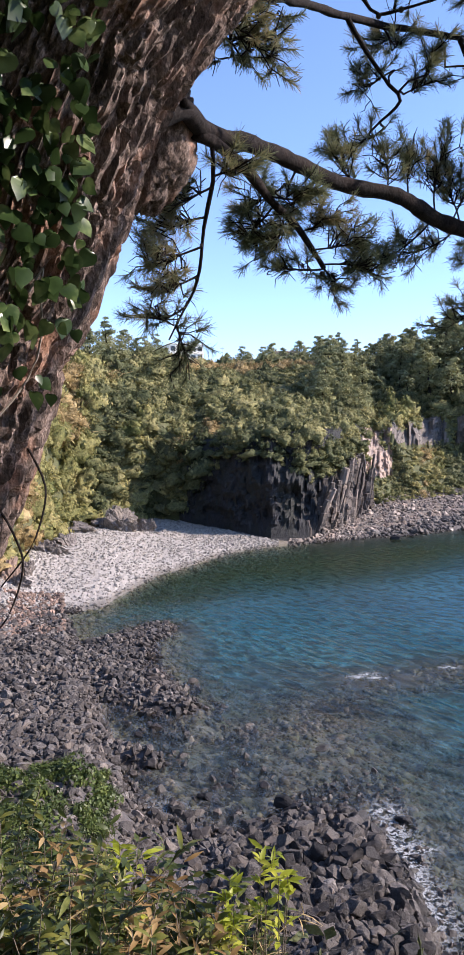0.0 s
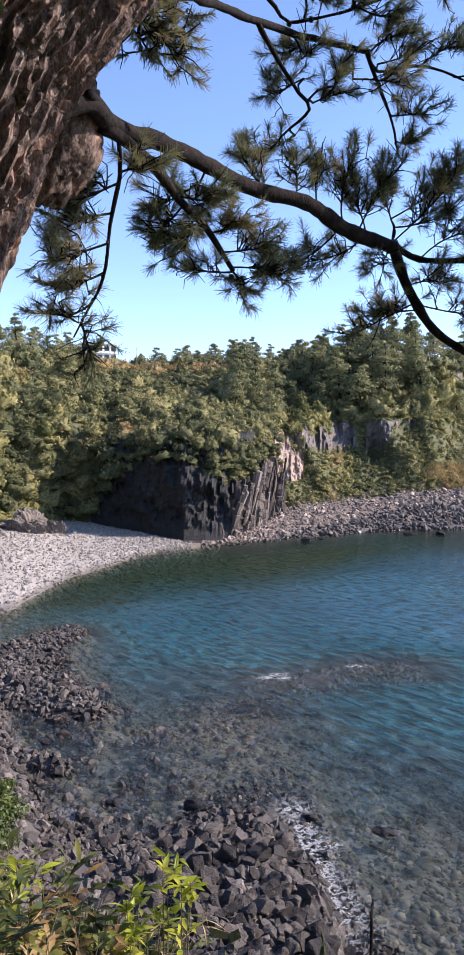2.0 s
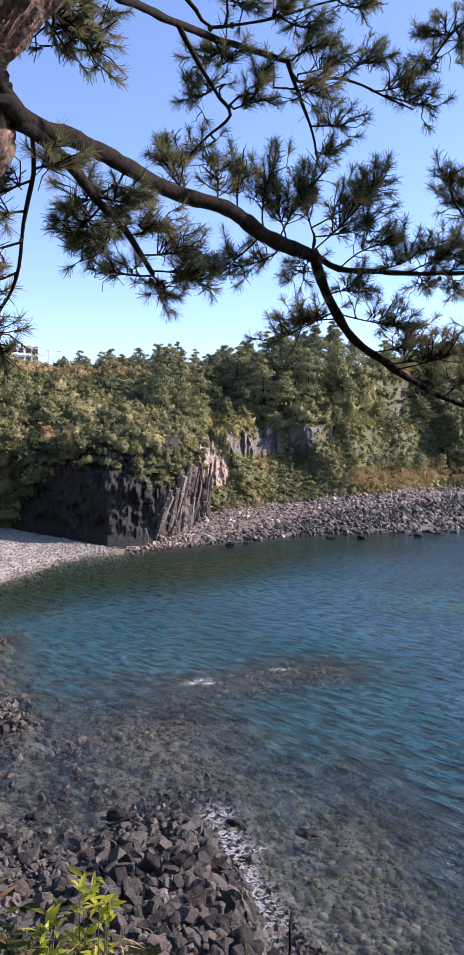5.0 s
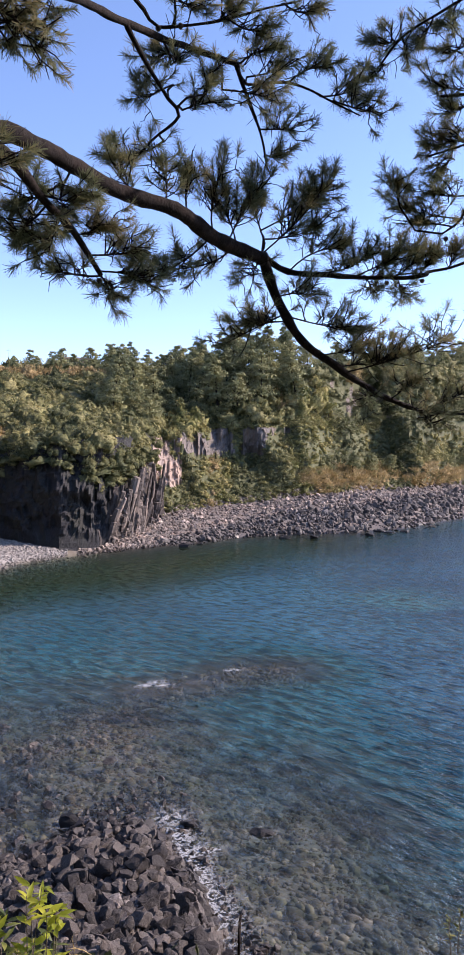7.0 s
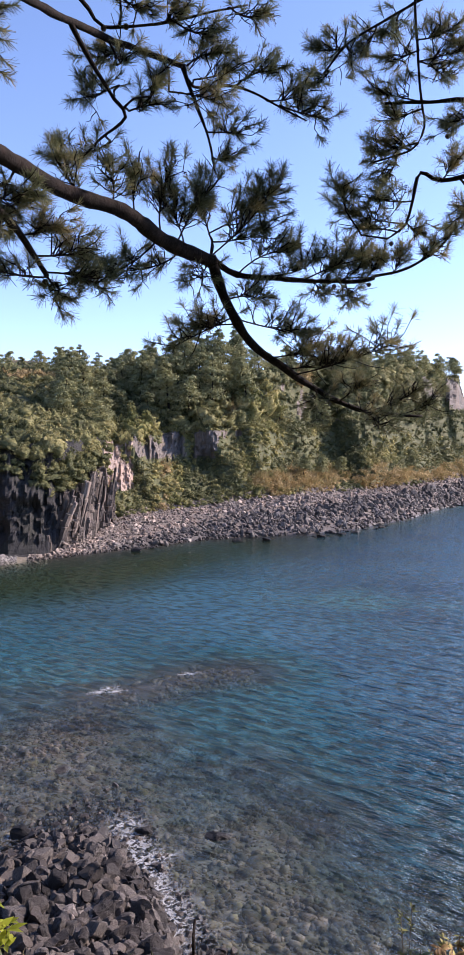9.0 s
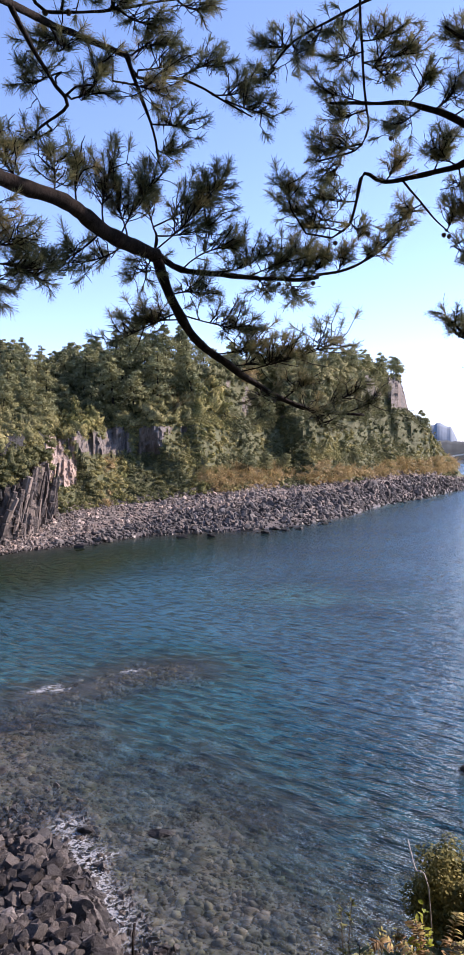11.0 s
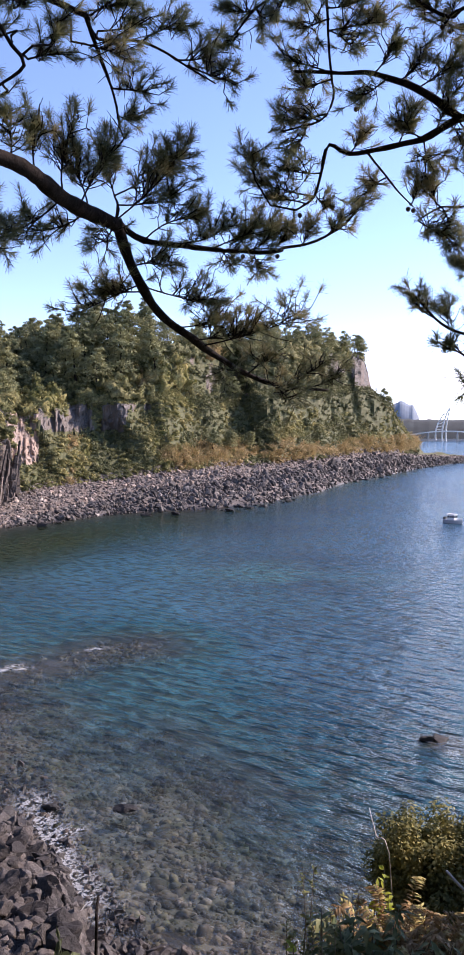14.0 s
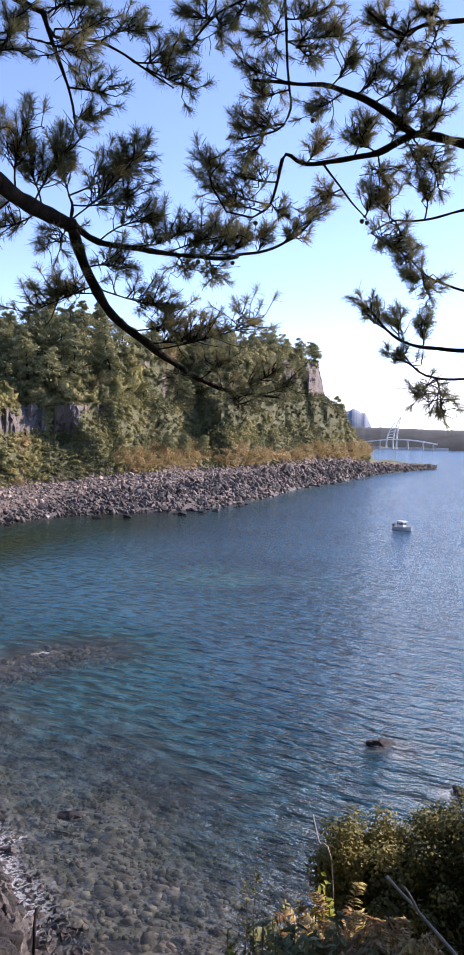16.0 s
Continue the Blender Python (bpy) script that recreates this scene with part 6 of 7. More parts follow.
def trunk_mesh(pts, r0, r1, sides=240, step=0.0105, depth=0.034):
    """A thick trunk with deep plated bark."""
    line = smooth_line(pts, step)
    n = len(line)
    length = 0.0
    v, crev = [], []
    for k, q in enumerate(line):
        d = (line[min(k + 1, n - 1)] - line[max(k - 1, 0)]).normalized()
        u = d.cross(Vector((0, 1, 0))).normalized()
        w = d.cross(u)
        length += step
        rad = r0 + (r1 - r0) * k / (n - 1)
        for i in range(sides):
            a = 6.2832 * i / sides
            c, s = math.cos(a), math.sin(a)
            cell = Vector((c * 8.5, s * 8.5, length * 4.6))
            cell += 0.7 * noise.noise_vector(cell * 0.6) + 0.3 * noise.noise_vector(cell * 2.3)
            dd, at = noise.voronoi(cell)
            edge = min(1.0, (dd[1] - dd[0]) * 3.4)
            flake = noise.voronoi(Vector((c * 24, s * 24, length * 9)) + 0.5 * noise.noise_vector(cell))[0]
            tilt = 0.35 * noise.noise(at[0] * 5.3)
            lump = noise.noise(Vector((c * 1.1, s * 1.1, length * 1.8)))
            h = depth * (edge * (0.75 + tilt)) + 0.010 * min(1.0, (flake[1] - flake[0]) * 3) + 0.03 * lump - depth
            v.append(q + (u * c + w * s) * (rad + h))
    gi, gj = np.meshgrid(np.arange(n - 1), np.arange(sides), indexing="ij")
    nx = (gj + 1) % sides
    quads = np.stack([gi * sides + gj, gi * sides + nx, (gi + 1) * sides + nx, (gi + 1) * sides + gj], -1).reshape(-1, 4)
    return fast_mesh("trunk", [q[:] for q in v], quads, M_bark, False)


LINES = {}


def limb(tree, pts, r0, r1, sides=10, label="", mat=None):
    line = smooth_line(pts, 0.04)
    n = len(line)
    bm = bmesh.new()
    knots = [1 + 0.2 * noise.noise(q * 9) + 0.2 * noise.noise(q * 34) for q in line]
    tube(bm, [q + 0.006 * noise.noise_vector(q * 8) for q in line], [(r0 + (r1 - r0) * k / (n - 1)) * knots[k] for k in range(n)], sides)
    LINES.setdefault(tree.name, []).extend(line)
    return part("branch", bm, mat or M_limb_backlit, tree, label, True)


def needle_tuft(vs, fs, g, root, way, count, length):
    """Needles bristling forward round the end of a shoot."""
    way = way / np.linalg.norm(way)
    d = g.normal(0, 1, (count, 3))
    d -= (d @ way)[:, None] * way
    d /= np.linalg.norm(d, axis=1)[:, None]
    open_ = g.uniform(0.15, 1.3, count)[:, None]
    d = d * np.sin(open_) + way * np.cos(open_)
    base = root + way * g.uniform(-0.04, 0.012, count)[:, None]
    ln = length * g.uniform(0.7, 1.15, count)[:, None]
    side = np.cross(d, g.normal(0, 1, (count, 3)))
    side *= (0.00105 / np.linalg.norm(side, axis=1))[:, None]
    tip = base + d * ln + np.array([0, 0, -0.012]) * g.uniform(0, 1, (count, 1))
    k = sum(len(q) for q in vs)
    vs.append(np.stack([base - side, base + side, tip + side * 0.5, tip - side * 0.5], 1).reshape(-1, 3))
    fs.append(k + np.arange(count)[:, None] * 4 + np.arange(4)[None, :])


def sprays(tree, rows, seed, shoots=11, needles=84, length=0.052):
    """Needle sprays: each a bent twig from base to tip with side shoots that end in tufts."""
    g = np.random.default_rng(seed)
    for base, tip in rows:
        base, tip = np.array(base), np.array(tip)
        span = tip - base
        reach = max(np.linalg.norm(span), 0.08)
        bm, vs, fs = bmesh.new(), [], []
        mid = (base + tip) / 2 + g.normal(0, 0.12, 3) * reach
        line = [base * (1 - t) ** 2 + 2 * mid * t * (1 - t) + tip * t * t for t in np.linspace(0, 1, 7)]
        tube(bm, [tuple(q) for q in line], list(np.linspace(0.0048, 0.0026, 7)), 5)
        near = np.array(min(LINES[tree.name], key=lambda q: (q - Vector(base)).length))
        gap = np.linalg.norm(near - base)
        if gap > 0.01:
            hip = (near + base) / 2 + g.normal(0, 0.1, 3) * gap
            tube(bm, [tuple(near), tuple(hip), tuple(base)], [0.0062, 0.0054, 0.0048], 5)
        needle_tuft(vs, fs, g, line[-1], line[-1] - line[-2], needles, length)
        n = max(3, int(shoots * (0.5 + reach / 0.3)))
        for s in range(n):
            t = g.uniform(0.25, 1.0)
            root = line[0] * (1 - t) ** 2 + 2 * mid * t * (1 - t) + line[-1] * t * t
            way = span / reach * 0.7 + g.normal(0, 0.65, 3) * [1, 1, 0.75] + [0, 0, 0.55]
            way /= np.linalg.norm(way)
            ln = g.uniform(0.04, 0.17) * (0.7 + reach)
            end = root + way * ln
            bend = (root + end) / 2 + g.normal(0, 0.015, 3)
            tube(bm, [tuple(root), tuple(bend), tuple(end)], [0.0032, 0.0026, 0.002], 4)
            if g.uniform() < 0.86:
                needle_tuft(vs, fs, g, end, end - bend + [0, 0, 0.012], int(needles * g.uniform(0.6, 1.1)), length * g.uniform(0.8, 1.1))
            if g.uniform() < 0.6:
                bare_way = way * 0.022 + g.normal(0, 0.022, 3)
                q1 = bend + bare_way + g.normal(0, 0.010, 3)
                q2 = q1 + bare_way * 0.6 + g.normal(0, 0.016, 3)
                tube(bm, [tuple(bend), tuple((bend + q1) / 2 + g.normal(0, 0.008, 3)), tuple(q1), tuple(q2)], [0.0024, 0.0021, 0.0018, 0.0012], 4)
        twig = part("twig", bm, M_limb_backlit, tree)
        mesh_part("needles", fast_mesh("needles", np.concatenate(vs), np.concatenate(fs), M_needle), twig)


def pine_cone(tree, at, size=0.0085):
    """A small scaly cone hanging from a twig."""
    bm = bmesh.new()
    for row in range(7):
        h = row / 6
        rr = size * (0.35 + 0.9 * math.sin(math.pi * (0.15 + 0.8 * h)))
        for i in range(8):
            a = 6.283 * (i + 0.5 * (row % 2)) / 8
            q = Vector((rr * math.cos(a), rr * math.sin(a), -size * 2.2 * h))
            bmesh.ops.create_icosphere(bm, subdivisions=1, radius=size * 0.42, matrix=Matrix.Translation(q))
    bmesh.ops.translate(bm, verts=bm.verts, vec=at)
    part("cone", bm, M_cone, tree, "small dark closed pine cone")


pine = tagged(new("old_pine"), "old leaning pine with plated bark, a burl and long drooping branches", "tree")
PINE_TRUNK = [(q[0] - float(np.interp(q[2], [14.3, 14.8, 15.1, 15.4], [0.008, 0.045, 0.04, 0.03])), q[1], q[2]) for q in PINE_TRUNK]
mesh_part("trunk", trunk_mesh(PINE_TRUNK, 0.338, 0.285), pine, "thick trunk with deep reddish-grey bark plates")
bv, bf = stone_mesh(11, 5, 1.0, 0, 0.06)
bark_h = np.array([noise.voronoi(Vector(q) * 7.5 + 0.7 * noise.noise_vector(Vector(q) * 3))[0] for q in bv])
bark_h = np.clip((bark_h[:, 1] - bark_h[:, 0]) * 4, 0, 1) * 0.13
burl = mesh_part("burl", fast_mesh("burl", bv * (0.92 + bark_h[:, None]), bf, M_bark, True), pine, "round woody burl on the trunk")
eye = Vector((0, 0, 14))
burl.matrix_world = Matrix.LocRotScale(eye + (Vector(BURL) - eye) * 1.09 + Vector((-0.015, 0, 0.045)), Euler((0.1, 0.4, 0.2)), (0.152, 0.15, 0.188))
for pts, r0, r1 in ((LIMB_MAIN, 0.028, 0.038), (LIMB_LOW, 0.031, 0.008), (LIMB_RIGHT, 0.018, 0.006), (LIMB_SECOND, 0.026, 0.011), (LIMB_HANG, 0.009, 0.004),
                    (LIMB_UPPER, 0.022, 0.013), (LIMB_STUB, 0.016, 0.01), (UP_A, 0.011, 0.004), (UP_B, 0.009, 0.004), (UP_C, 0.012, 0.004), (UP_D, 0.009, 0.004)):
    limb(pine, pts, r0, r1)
SPRAYS_MAIN = [q for i, q in enumerate(SPRAYS_MAIN) if i not in (9, 11)]
SPRAYS_RIGHT = [q for i, q in enumerate(SPRAYS_RIGHT) if i not in (0, 2)]
for k, rows in enumerate((SPRAYS_MAIN, SPRAYS_MAIN_B, SPRAYS_SECOND, SPRAYS_HANG, SPRAYS_LOW, SPRAYS_RIGHT, SPRAYS_RIGHT_B, SPRAYS_UPPER, SPRAYS_UPPER_B)):
    sprays(pine, rows, 200 + k, 22 if k < 7 else 19)
sprays(pine, SPRAYS_TOPLEFT, 230, 22, 90, 0.034)
pine_b = tagged(new("leaning_pine"), "pine with long branches reaching over the bank", "tree")
mesh_part("trunk", trunk_mesh([(4.1, 0.8, 12.0)] + RIGHT_TRUNK, 0.2, 0.14, 60, 0.03, 0.02), pine_b, "rough pine trunk")
for pts, r0, r1 in ((RB_MAIN, 0.05, 0.005), (RB_UP, 0.022, 0.007), (RB_VERT, 0.008, 0.005), (RB_TWIG, 0.007, 0.004), (RB_LOWTWIG, 0.012, 0.004), (RB_LOW, 0.03, 0.006), (RB_LOW2, 0.014, 0.004),
                    (RB_LOW3, 0.014, 0.004), (RB_TOP, 0.03, 0.007), (RB_TOPFAR, 0.02, 0.005)):
    limb(pine_b, pts, r0, r1)
for k, rows in enumerate((SPRAYS_RTREE, SPRAYS_RTREE_B, SPRAYS_RTREE_C, SPRAYS_RTREE_D)):
    sprays(pine_b, rows, 260 + k, 22)
# crowns overhead, above the view, that shade the trunk
HIGH = [((4.2, 1.69, 16.3), (2.9, 1.3, 16.6), (1.3, 1.35, 16.3)), ((4.25, 1.68, 16.0), (3.0, 0.9, 16.5), (1.6, 0.4, 16.6)), ((4.2, 1.69, 16.4), (3.4, 1.9, 17.2), (2.0, 1.9, 17.3)), ((0.1, 2.0, 15.9), (0.5, 1.5, 16.4), (0.9, 0.8, 16.6)), ((0.15, 2.0, 16.1), (1.0, 1.9, 16.8), (1.8, 1.8, 17.0))]
for k, pts in enumerate(HIGH):
    tree = pine_b if k < 3 else pine
    limb(tree, pts, 0.045, 0.012)
    line = smooth_line(pts, 0.1)
    rows = []
    for _ in range((0, 0, 0, 14, 14)[k]):
        q = line[int(len(line) * random.uniform(0.35, 0.99))]
        rows.append((q[:], (q.x + random.gauss(0, 0.3), q.y + random.gauss(0, 0.35), q.z + random.uniform(0.0, 0.4))))
    if rows:
        sprays(tree, rows, 300 + k, 11, 60, 0.10)
for at in ((0.70, 3.39, 15.95), (0.80, 3.38, 15.97), (2.08, 3.80, 14.99), (2.27, 3.74, 15.0), (0.42, 3.30, 14.775)):
    pine_cone(pine, at)
for at in ((2.87, 3.29, 15.22), (2.85, 3.31, 15.23), (2.50, 3.53, 15.25), (2.33, 3.60, 15.2), (2.54, 3.38, 15.73), (2.83, 3.05, 16.07), (2.87, 3.03, 16.05)):
    pine_cone(pine_b, at)


# ---- plants at the lookout ----
def leaves(p, way, length, width, fold=0.25, droop=0.25, g=rng):
    """Folded pointed leaves from p along way. Returns verts and quads, one island a leaf."""
    n = len(p)
    way = way / np.linalg.norm(way, axis=1)[:, None]
    side = np.cross(way, np.array([0, 0, 1.0]) + g.normal(0, 0.35, (n, 3)))
    side /= np.linalg.norm(side, axis=1)[:, None]
    up = np.cross(side, way)
    ln, wd = np.broadcast_to(length, n)[:, None], np.broadcast_to(width, n)[:, None]
    vs = []
    for t, w in ((0.0, 0.08), (0.3, 0.85), (0.62, 0.9), (1.0, 0.04)):
        c = p + way * ln * t - up * ln * droop * t * t
        vs += [c - side * wd * w * 0.5 + up * wd * fold * w * 0.5, c, c + side * wd * w * 0.5 + up * wd * fold * w * 0.5]
    v = np.stack(vs, 1).reshape(-1, 3)
    b = np.arange(n)[:, None] * 12
    f = np.concatenate([b + [k, k + 1, k + 4, k + 3] for k in (0, 1, 3, 4, 6, 7)])
    return v, f


def leafy_plant(name, base, height, stems, per, length, width, leaf_mat, label, category, group="", lean=0.25, stem_mat=None, droop=0.3, seed=1, whorl=False, crown=0.35):
    """Stems from one root with leaves along their upper part."""
    g = np.random.default_rng(seed)
    plant = new(name)
    plant.location = base
    bm, ps, ws = bmesh.new(), [], []
    for s in range(stems):
        h = height * (g.uniform(0.9, 1.02) if whorl else g.uniform(0.65, 1.08))
        d = np.array([g.normal(0, lean), g.normal(0, lean), 1.0])
        mid = d * h * 0.5 + g.normal(0, 0.03, 3)
        tip = d * h + np.array([g.normal(0, lean * 0.3), g.normal(0, lean * 0.3), 0]) * h
        line = [2 * mid * t * (1 - t) + tip * t * t for t in np.linspace(0, 1, 7)]
        tube(bm, [tuple(q) for q in line], list(np.linspace(0.0035, 0.0014, 7)), 5)
        for k in range(per):
            t = 1 - (crown if not whorl else 0.14) * g.uniform(0, 1) ** 1.3 - (0.0 if g.uniform() < 0.75 else 0.25)
            root = 2 * mid * t * (1 - t) + tip * t * t
            a = g.uniform(0, 6.283)
            ps.append(root)
            ws.append([math.cos(a), math.sin(a), g.uniform(0.1, 1.1)])
    stem = part("stem", bm, stem_mat or M_twig, plant)
    n = len(ps)
    v, f = leaves(np.array(ps), np.array(ws), length * g.uniform(0.6, 1.15, n), width * g.uniform(0.7, 1.2, n), droop=droop, g=g)
    mesh_part("foliage", fast_mesh("foliage", v, f, leaf_mat, True), plant)
    return tagged(plant, label, category, group)


def bank(x, y):
    return float(land(math.degrees(math.atan2(x, y)), math.hypot(x, y)))


# leafy undergrowth below the old pine
for k in range(64):
    a, rr = random.uniform(-21, 1.5), random.uniform(2.5, 3.7)
    if a > -4 and rr < 2.9:
        rr += 0.5
    x, y = rr * math.sin(radians(a)), rr * math.cos(radians(a))
    z = bank(x, y) - 0.03
    want = 14 - math.hypot(x, y) * math.tan(radians(np.interp(a, [-21, -14, -8, -2, 2], [25.5, 28.0, 30.0, 32.0, 34.5]) + random.uniform(0, 5.5)))
    h = max(0.35, want - z)
    if k % 3 == 2:
        leafy_plant("undergrowth_plant", (x, y, z), h * 0.97, 7, 24, 0.085, 0.026, M_dry, "browning undergrowth plant with long narrow leaves", "plant", "undergrowth at the lookout", 0.22, seed=500 + k, crown=0.85)
    elif k % 12 == 0:
        leafy_plant("undergrowth_grass", (x, y, z), h * 1.02, 16, 9, 0.13, 0.007, M_reed, "tuft of tall thin straw-coloured grass", "grass", "grass tufts at the lookout", 0.16, seed=500 + k, droop=0.7, crown=0.6)
    else:
        leafy_plant("undergrowth_plant", (x, y, z), h, 8, 34, 0.088, 0.027, M_lance, "green undergrowth plant with long narrow leaves", "plant", "undergrowth at the lookout", 0.22, seed=500 + k, crown=0.85)
for k, (x, y, top) in enumerate(((0.10, 3.12, 12.27), (0.16, 3.05, 12.13), (-0.06, 3.02, 12.2), (-0.03, 2.95, 12.08), (-0.42, 2.9, 12.42))):
    z = bank(x, y) - 0.03
    leafy_plant("sapling", (x, y, z), top - z, 3, 13, 0.075, 0.026, M_lime, "young shoot with bright lime-green leaves", "plant", "young shoots at the lookout", 0.06, seed=600 + k, whorl=True, crown=0.2)


def dense_bush(base, top, wide, seed, label, n=9500, leaf=0.0084, deep=0.28):
    """A domed bush: stems that fork under a thick dome of small leaves in clumps."""
    g = np.random.default_rng(seed)
    bush = new("bush")
    bush.location = base
    rise = top - base[2]
    bm = bmesh.new()
    centres = []
    for k in range(52):
        d = g.normal(0, 1, 3)
        d[2] = d[2] * 0.9 + 0.35
        d /= np.linalg.norm(d)
        c = np.array([0, 0, rise - deep - 0.03]) + d * np.array([wide, wide, deep]) * g.uniform(0.55, 1.0)
        centres.append(c)
        if k % 2 == 0:
            tube(bm, [(0, 0, 0), (c[0] * 0.3, c[1] * 0.3, c[2] * 0.55), tuple(c)], [0.009, 0.005, 0.002], 5)
    part("stem", bm, M_twig, bush)
    centres = np.array(centres)
    k = g.integers(0, len(centres), n)
    d = g.normal(0, 1, (n, 3))
    d /= np.linalg.norm(d, axis=1)[:, None]
    p = centres[k] + d * (g.uniform(0.2, 1, n) ** 0.6)[:, None] * 0.072
    v, f = blades(p, d + [0, 0, 0.7] + g.normal(0, 0.5, (n, 3)), leaf * g.uniform(0.7, 1.5, n), 0.6, g)
    mesh_part("foliage", fast_mesh("foliage", v, f, M_small), bush)
    return tagged(bush, label, "bush", "bushes at the lookout")


for k, (x, y, top, w) in enumerate(((2.37, 2.69, 12.22, 0.17), (2.48, 2.58, 12.25, 0.21), (2.62, 2.46, 12.27, 0.25), (2.70, 2.37, 12.33, 0.28), (2.41, 2.55, 12.10, 0.17), (2.47, 2.38, 12.10, 0.2), (2.84, 2.25, 12.42, 0.28), (2.50, 2.26, 12.20, 0.26), (2.76, 1.98, 12.32, 0.28), (2.40, 2.12, 12.02, 0.24), (3.05, 2.1, 12.48, 0.3), (2.62, 1.86, 12.14, 0.26))):
    dense_bush((x, y, bank(x, y) - 0.05), top, w, 700 + k, "dense bush with small olive and yellowing leaves on the bank")


def fern_clump(base, rise, fronds, seed):
    """Dry fronds that rise from one root and bend over at the top, with leaflets down both sides."""
    g = np.random.default_rng(seed)
    clump = new("dry_fern")
    clump.location = base
    bm, ps, ws, ls = bmesh.new(), [], [], []
    for s in range(fronds):
        a = g.uniform(0, 6.283)
        out = np.array([math.cos(a), math.sin(a), 0.0])
        h, far = rise * g.uniform(0.84, 1.0), g.uniform(0.07, 0.17)
        knee = out * far * 0.25 + [0, 0, h * 1.03]
        tip = out * far + [0, 0, h * g.uniform(0.88, 0.96)]
        line = [2 * knee * t * (1 - t) + tip * t * t for t in np.linspace(0, 1, 12)]
        tube(bm, [tuple(q) for q in line], list(np.linspace(0.0024, 0.0008, 12)), 4)
        side = np.cross(out, [0, 0, 1.0])
        for t in np.linspace(0.62, 1.0, 20):
            q = 2 * knee * t * (1 - t) + tip * t * t
            way = 2 * knee * (1 - 2 * t) + 2 * tip * t
            way /= np.linalg.norm(way)
            for sgn in (-1, 1):
                ps.append(q)
                ws.append(side * sgn + way * 0.55 + g.normal(0, 0.18, 3))
                ls.append(0.024 * math.sin(math.pi * min(1.0, 0.12 + (1.0 - t) * 2.3)) ** 0.6 + 0.006)
    part("stem", bm, M_fern, clump)
    n = len(ps)
    v, f = leaves(np.array(ps), np.array(ws), np.array(ls) * g.uniform(0.7, 1.2, n), 0.0075, droop=0.5, g=g)
    mesh_part("foliage", fast_mesh("foliage", v, f, M_fern, True), clump)
    return tagged(clump, "clump of dry pinkish-golden fern fronds beside the bush", "fern", "dry ferns at the lookout")


# dry ferns in front of the bush
for k, (x, y, top) in enumerate(((1.54, 1.88, 12.55), (1.60, 1.83, 12.55), (1.66, 1.78, 12.55), (1.72, 1.74, 12.53), (1.77, 1.69, 12.51), (1.50, 1.79, 12.55), (1.57, 1.74, 12.56), (1.63, 1.68, 12.56), (1.69, 1.63, 12.54), (1.50, 1.70, 12.54), (1.58, 1.62, 12.55))):
    z = bank(x, y) - 0.03
    fern_clump((x, y, z), top + 0.03 - z, 26, 800 + k)
# broad drooping leaves at the edge of the bank
for k, (x, y, top) in enumerate(((1.39, 1.78, 12.60), (1.34, 1.74, 12.62), (1.36, 1.68, 12.60), (1.31, 1.66, 12.61), (1.42, 1.70, 12.56), (1.34, 1.58, 12.57), (1.42, 1.56, 12.54), (1.50, 1.55, 12.52), (1.58, 1.52, 12.51), (1.67, 1.49, 12.51), (1.76, 1.46, 12.52))):
    z = bank(x, y) - 0.03
    leafy_plant("broadleaf_plant", (x, y, z), top - z - 0.045, 9, 18, 0.042, 0.016, M_broad, "plant with broad drooping grey-green leaves on the bank", "plant", "broadleaf plants at the lookout", 0.07, seed=900 + k, droop=1.0, whorl=True)
for k, (x, y, top) in enumerate(((1.62, 1.97, 12.52), (1.60, 1.95, 12.50), (1.14, 1.76, 12.57))):
    z = bank(x, y) - 0.03
    leafy_plant("sapling", (x, y, z), top - z, 3, 18, 0.032, 0.014, M_lime, "young shoot with yellow-green leaves on the bank", "plant", "young shoots at the lookout", 0.02, seed=920 + k, whorl=True)
for k, (x, y, top) in enumerate(((1.20, 1.76, 12.57), (1.24, 1.78, 12.56), (1.28, 1.76, 12.56), (1.16, 1.79, 12.55))):
    z = bank(x, y) - 0.03
    leafy_plant("sprig", (x, y, z), top - z, 8, 34, 0.02, 0.008, M_small, "tuft of thin sprigs with small yellowing leaves", "plant", "sprigs at the lookout", 0.03, seed=950 + k, crown=0.12)
for k, (x, y, top) in enumerate(((1.44, 2.11, 12.50), (1.49, 2.08, 12.49), (1.54, 2.04, 12.46))):
    z = bank(x, y) - 0.03
    leafy_plant("sprig", (x, y, z), top - z, 4, 22, 0.022, 0.009, M_small, "thin sprig with small pale leaves on the bank", "plant", "sprigs at the lookout", 0.025, seed=940 + k, crown=0.07)


def stick(name, pts, r0, r1, label):
    bm = bmesh.new()
    line = smooth_line(pts, 0.03)
    tube(bm, [q + 0.004 * noise.noise_vector(q * 12) for q in line], [r0 + (r1 - r0) * k / (len(line) - 1) for k in range(len(line))], 7)
    ob = part(name, bm, M_deadwood, None, label, True)
    return tagged(ob, label, "stick")


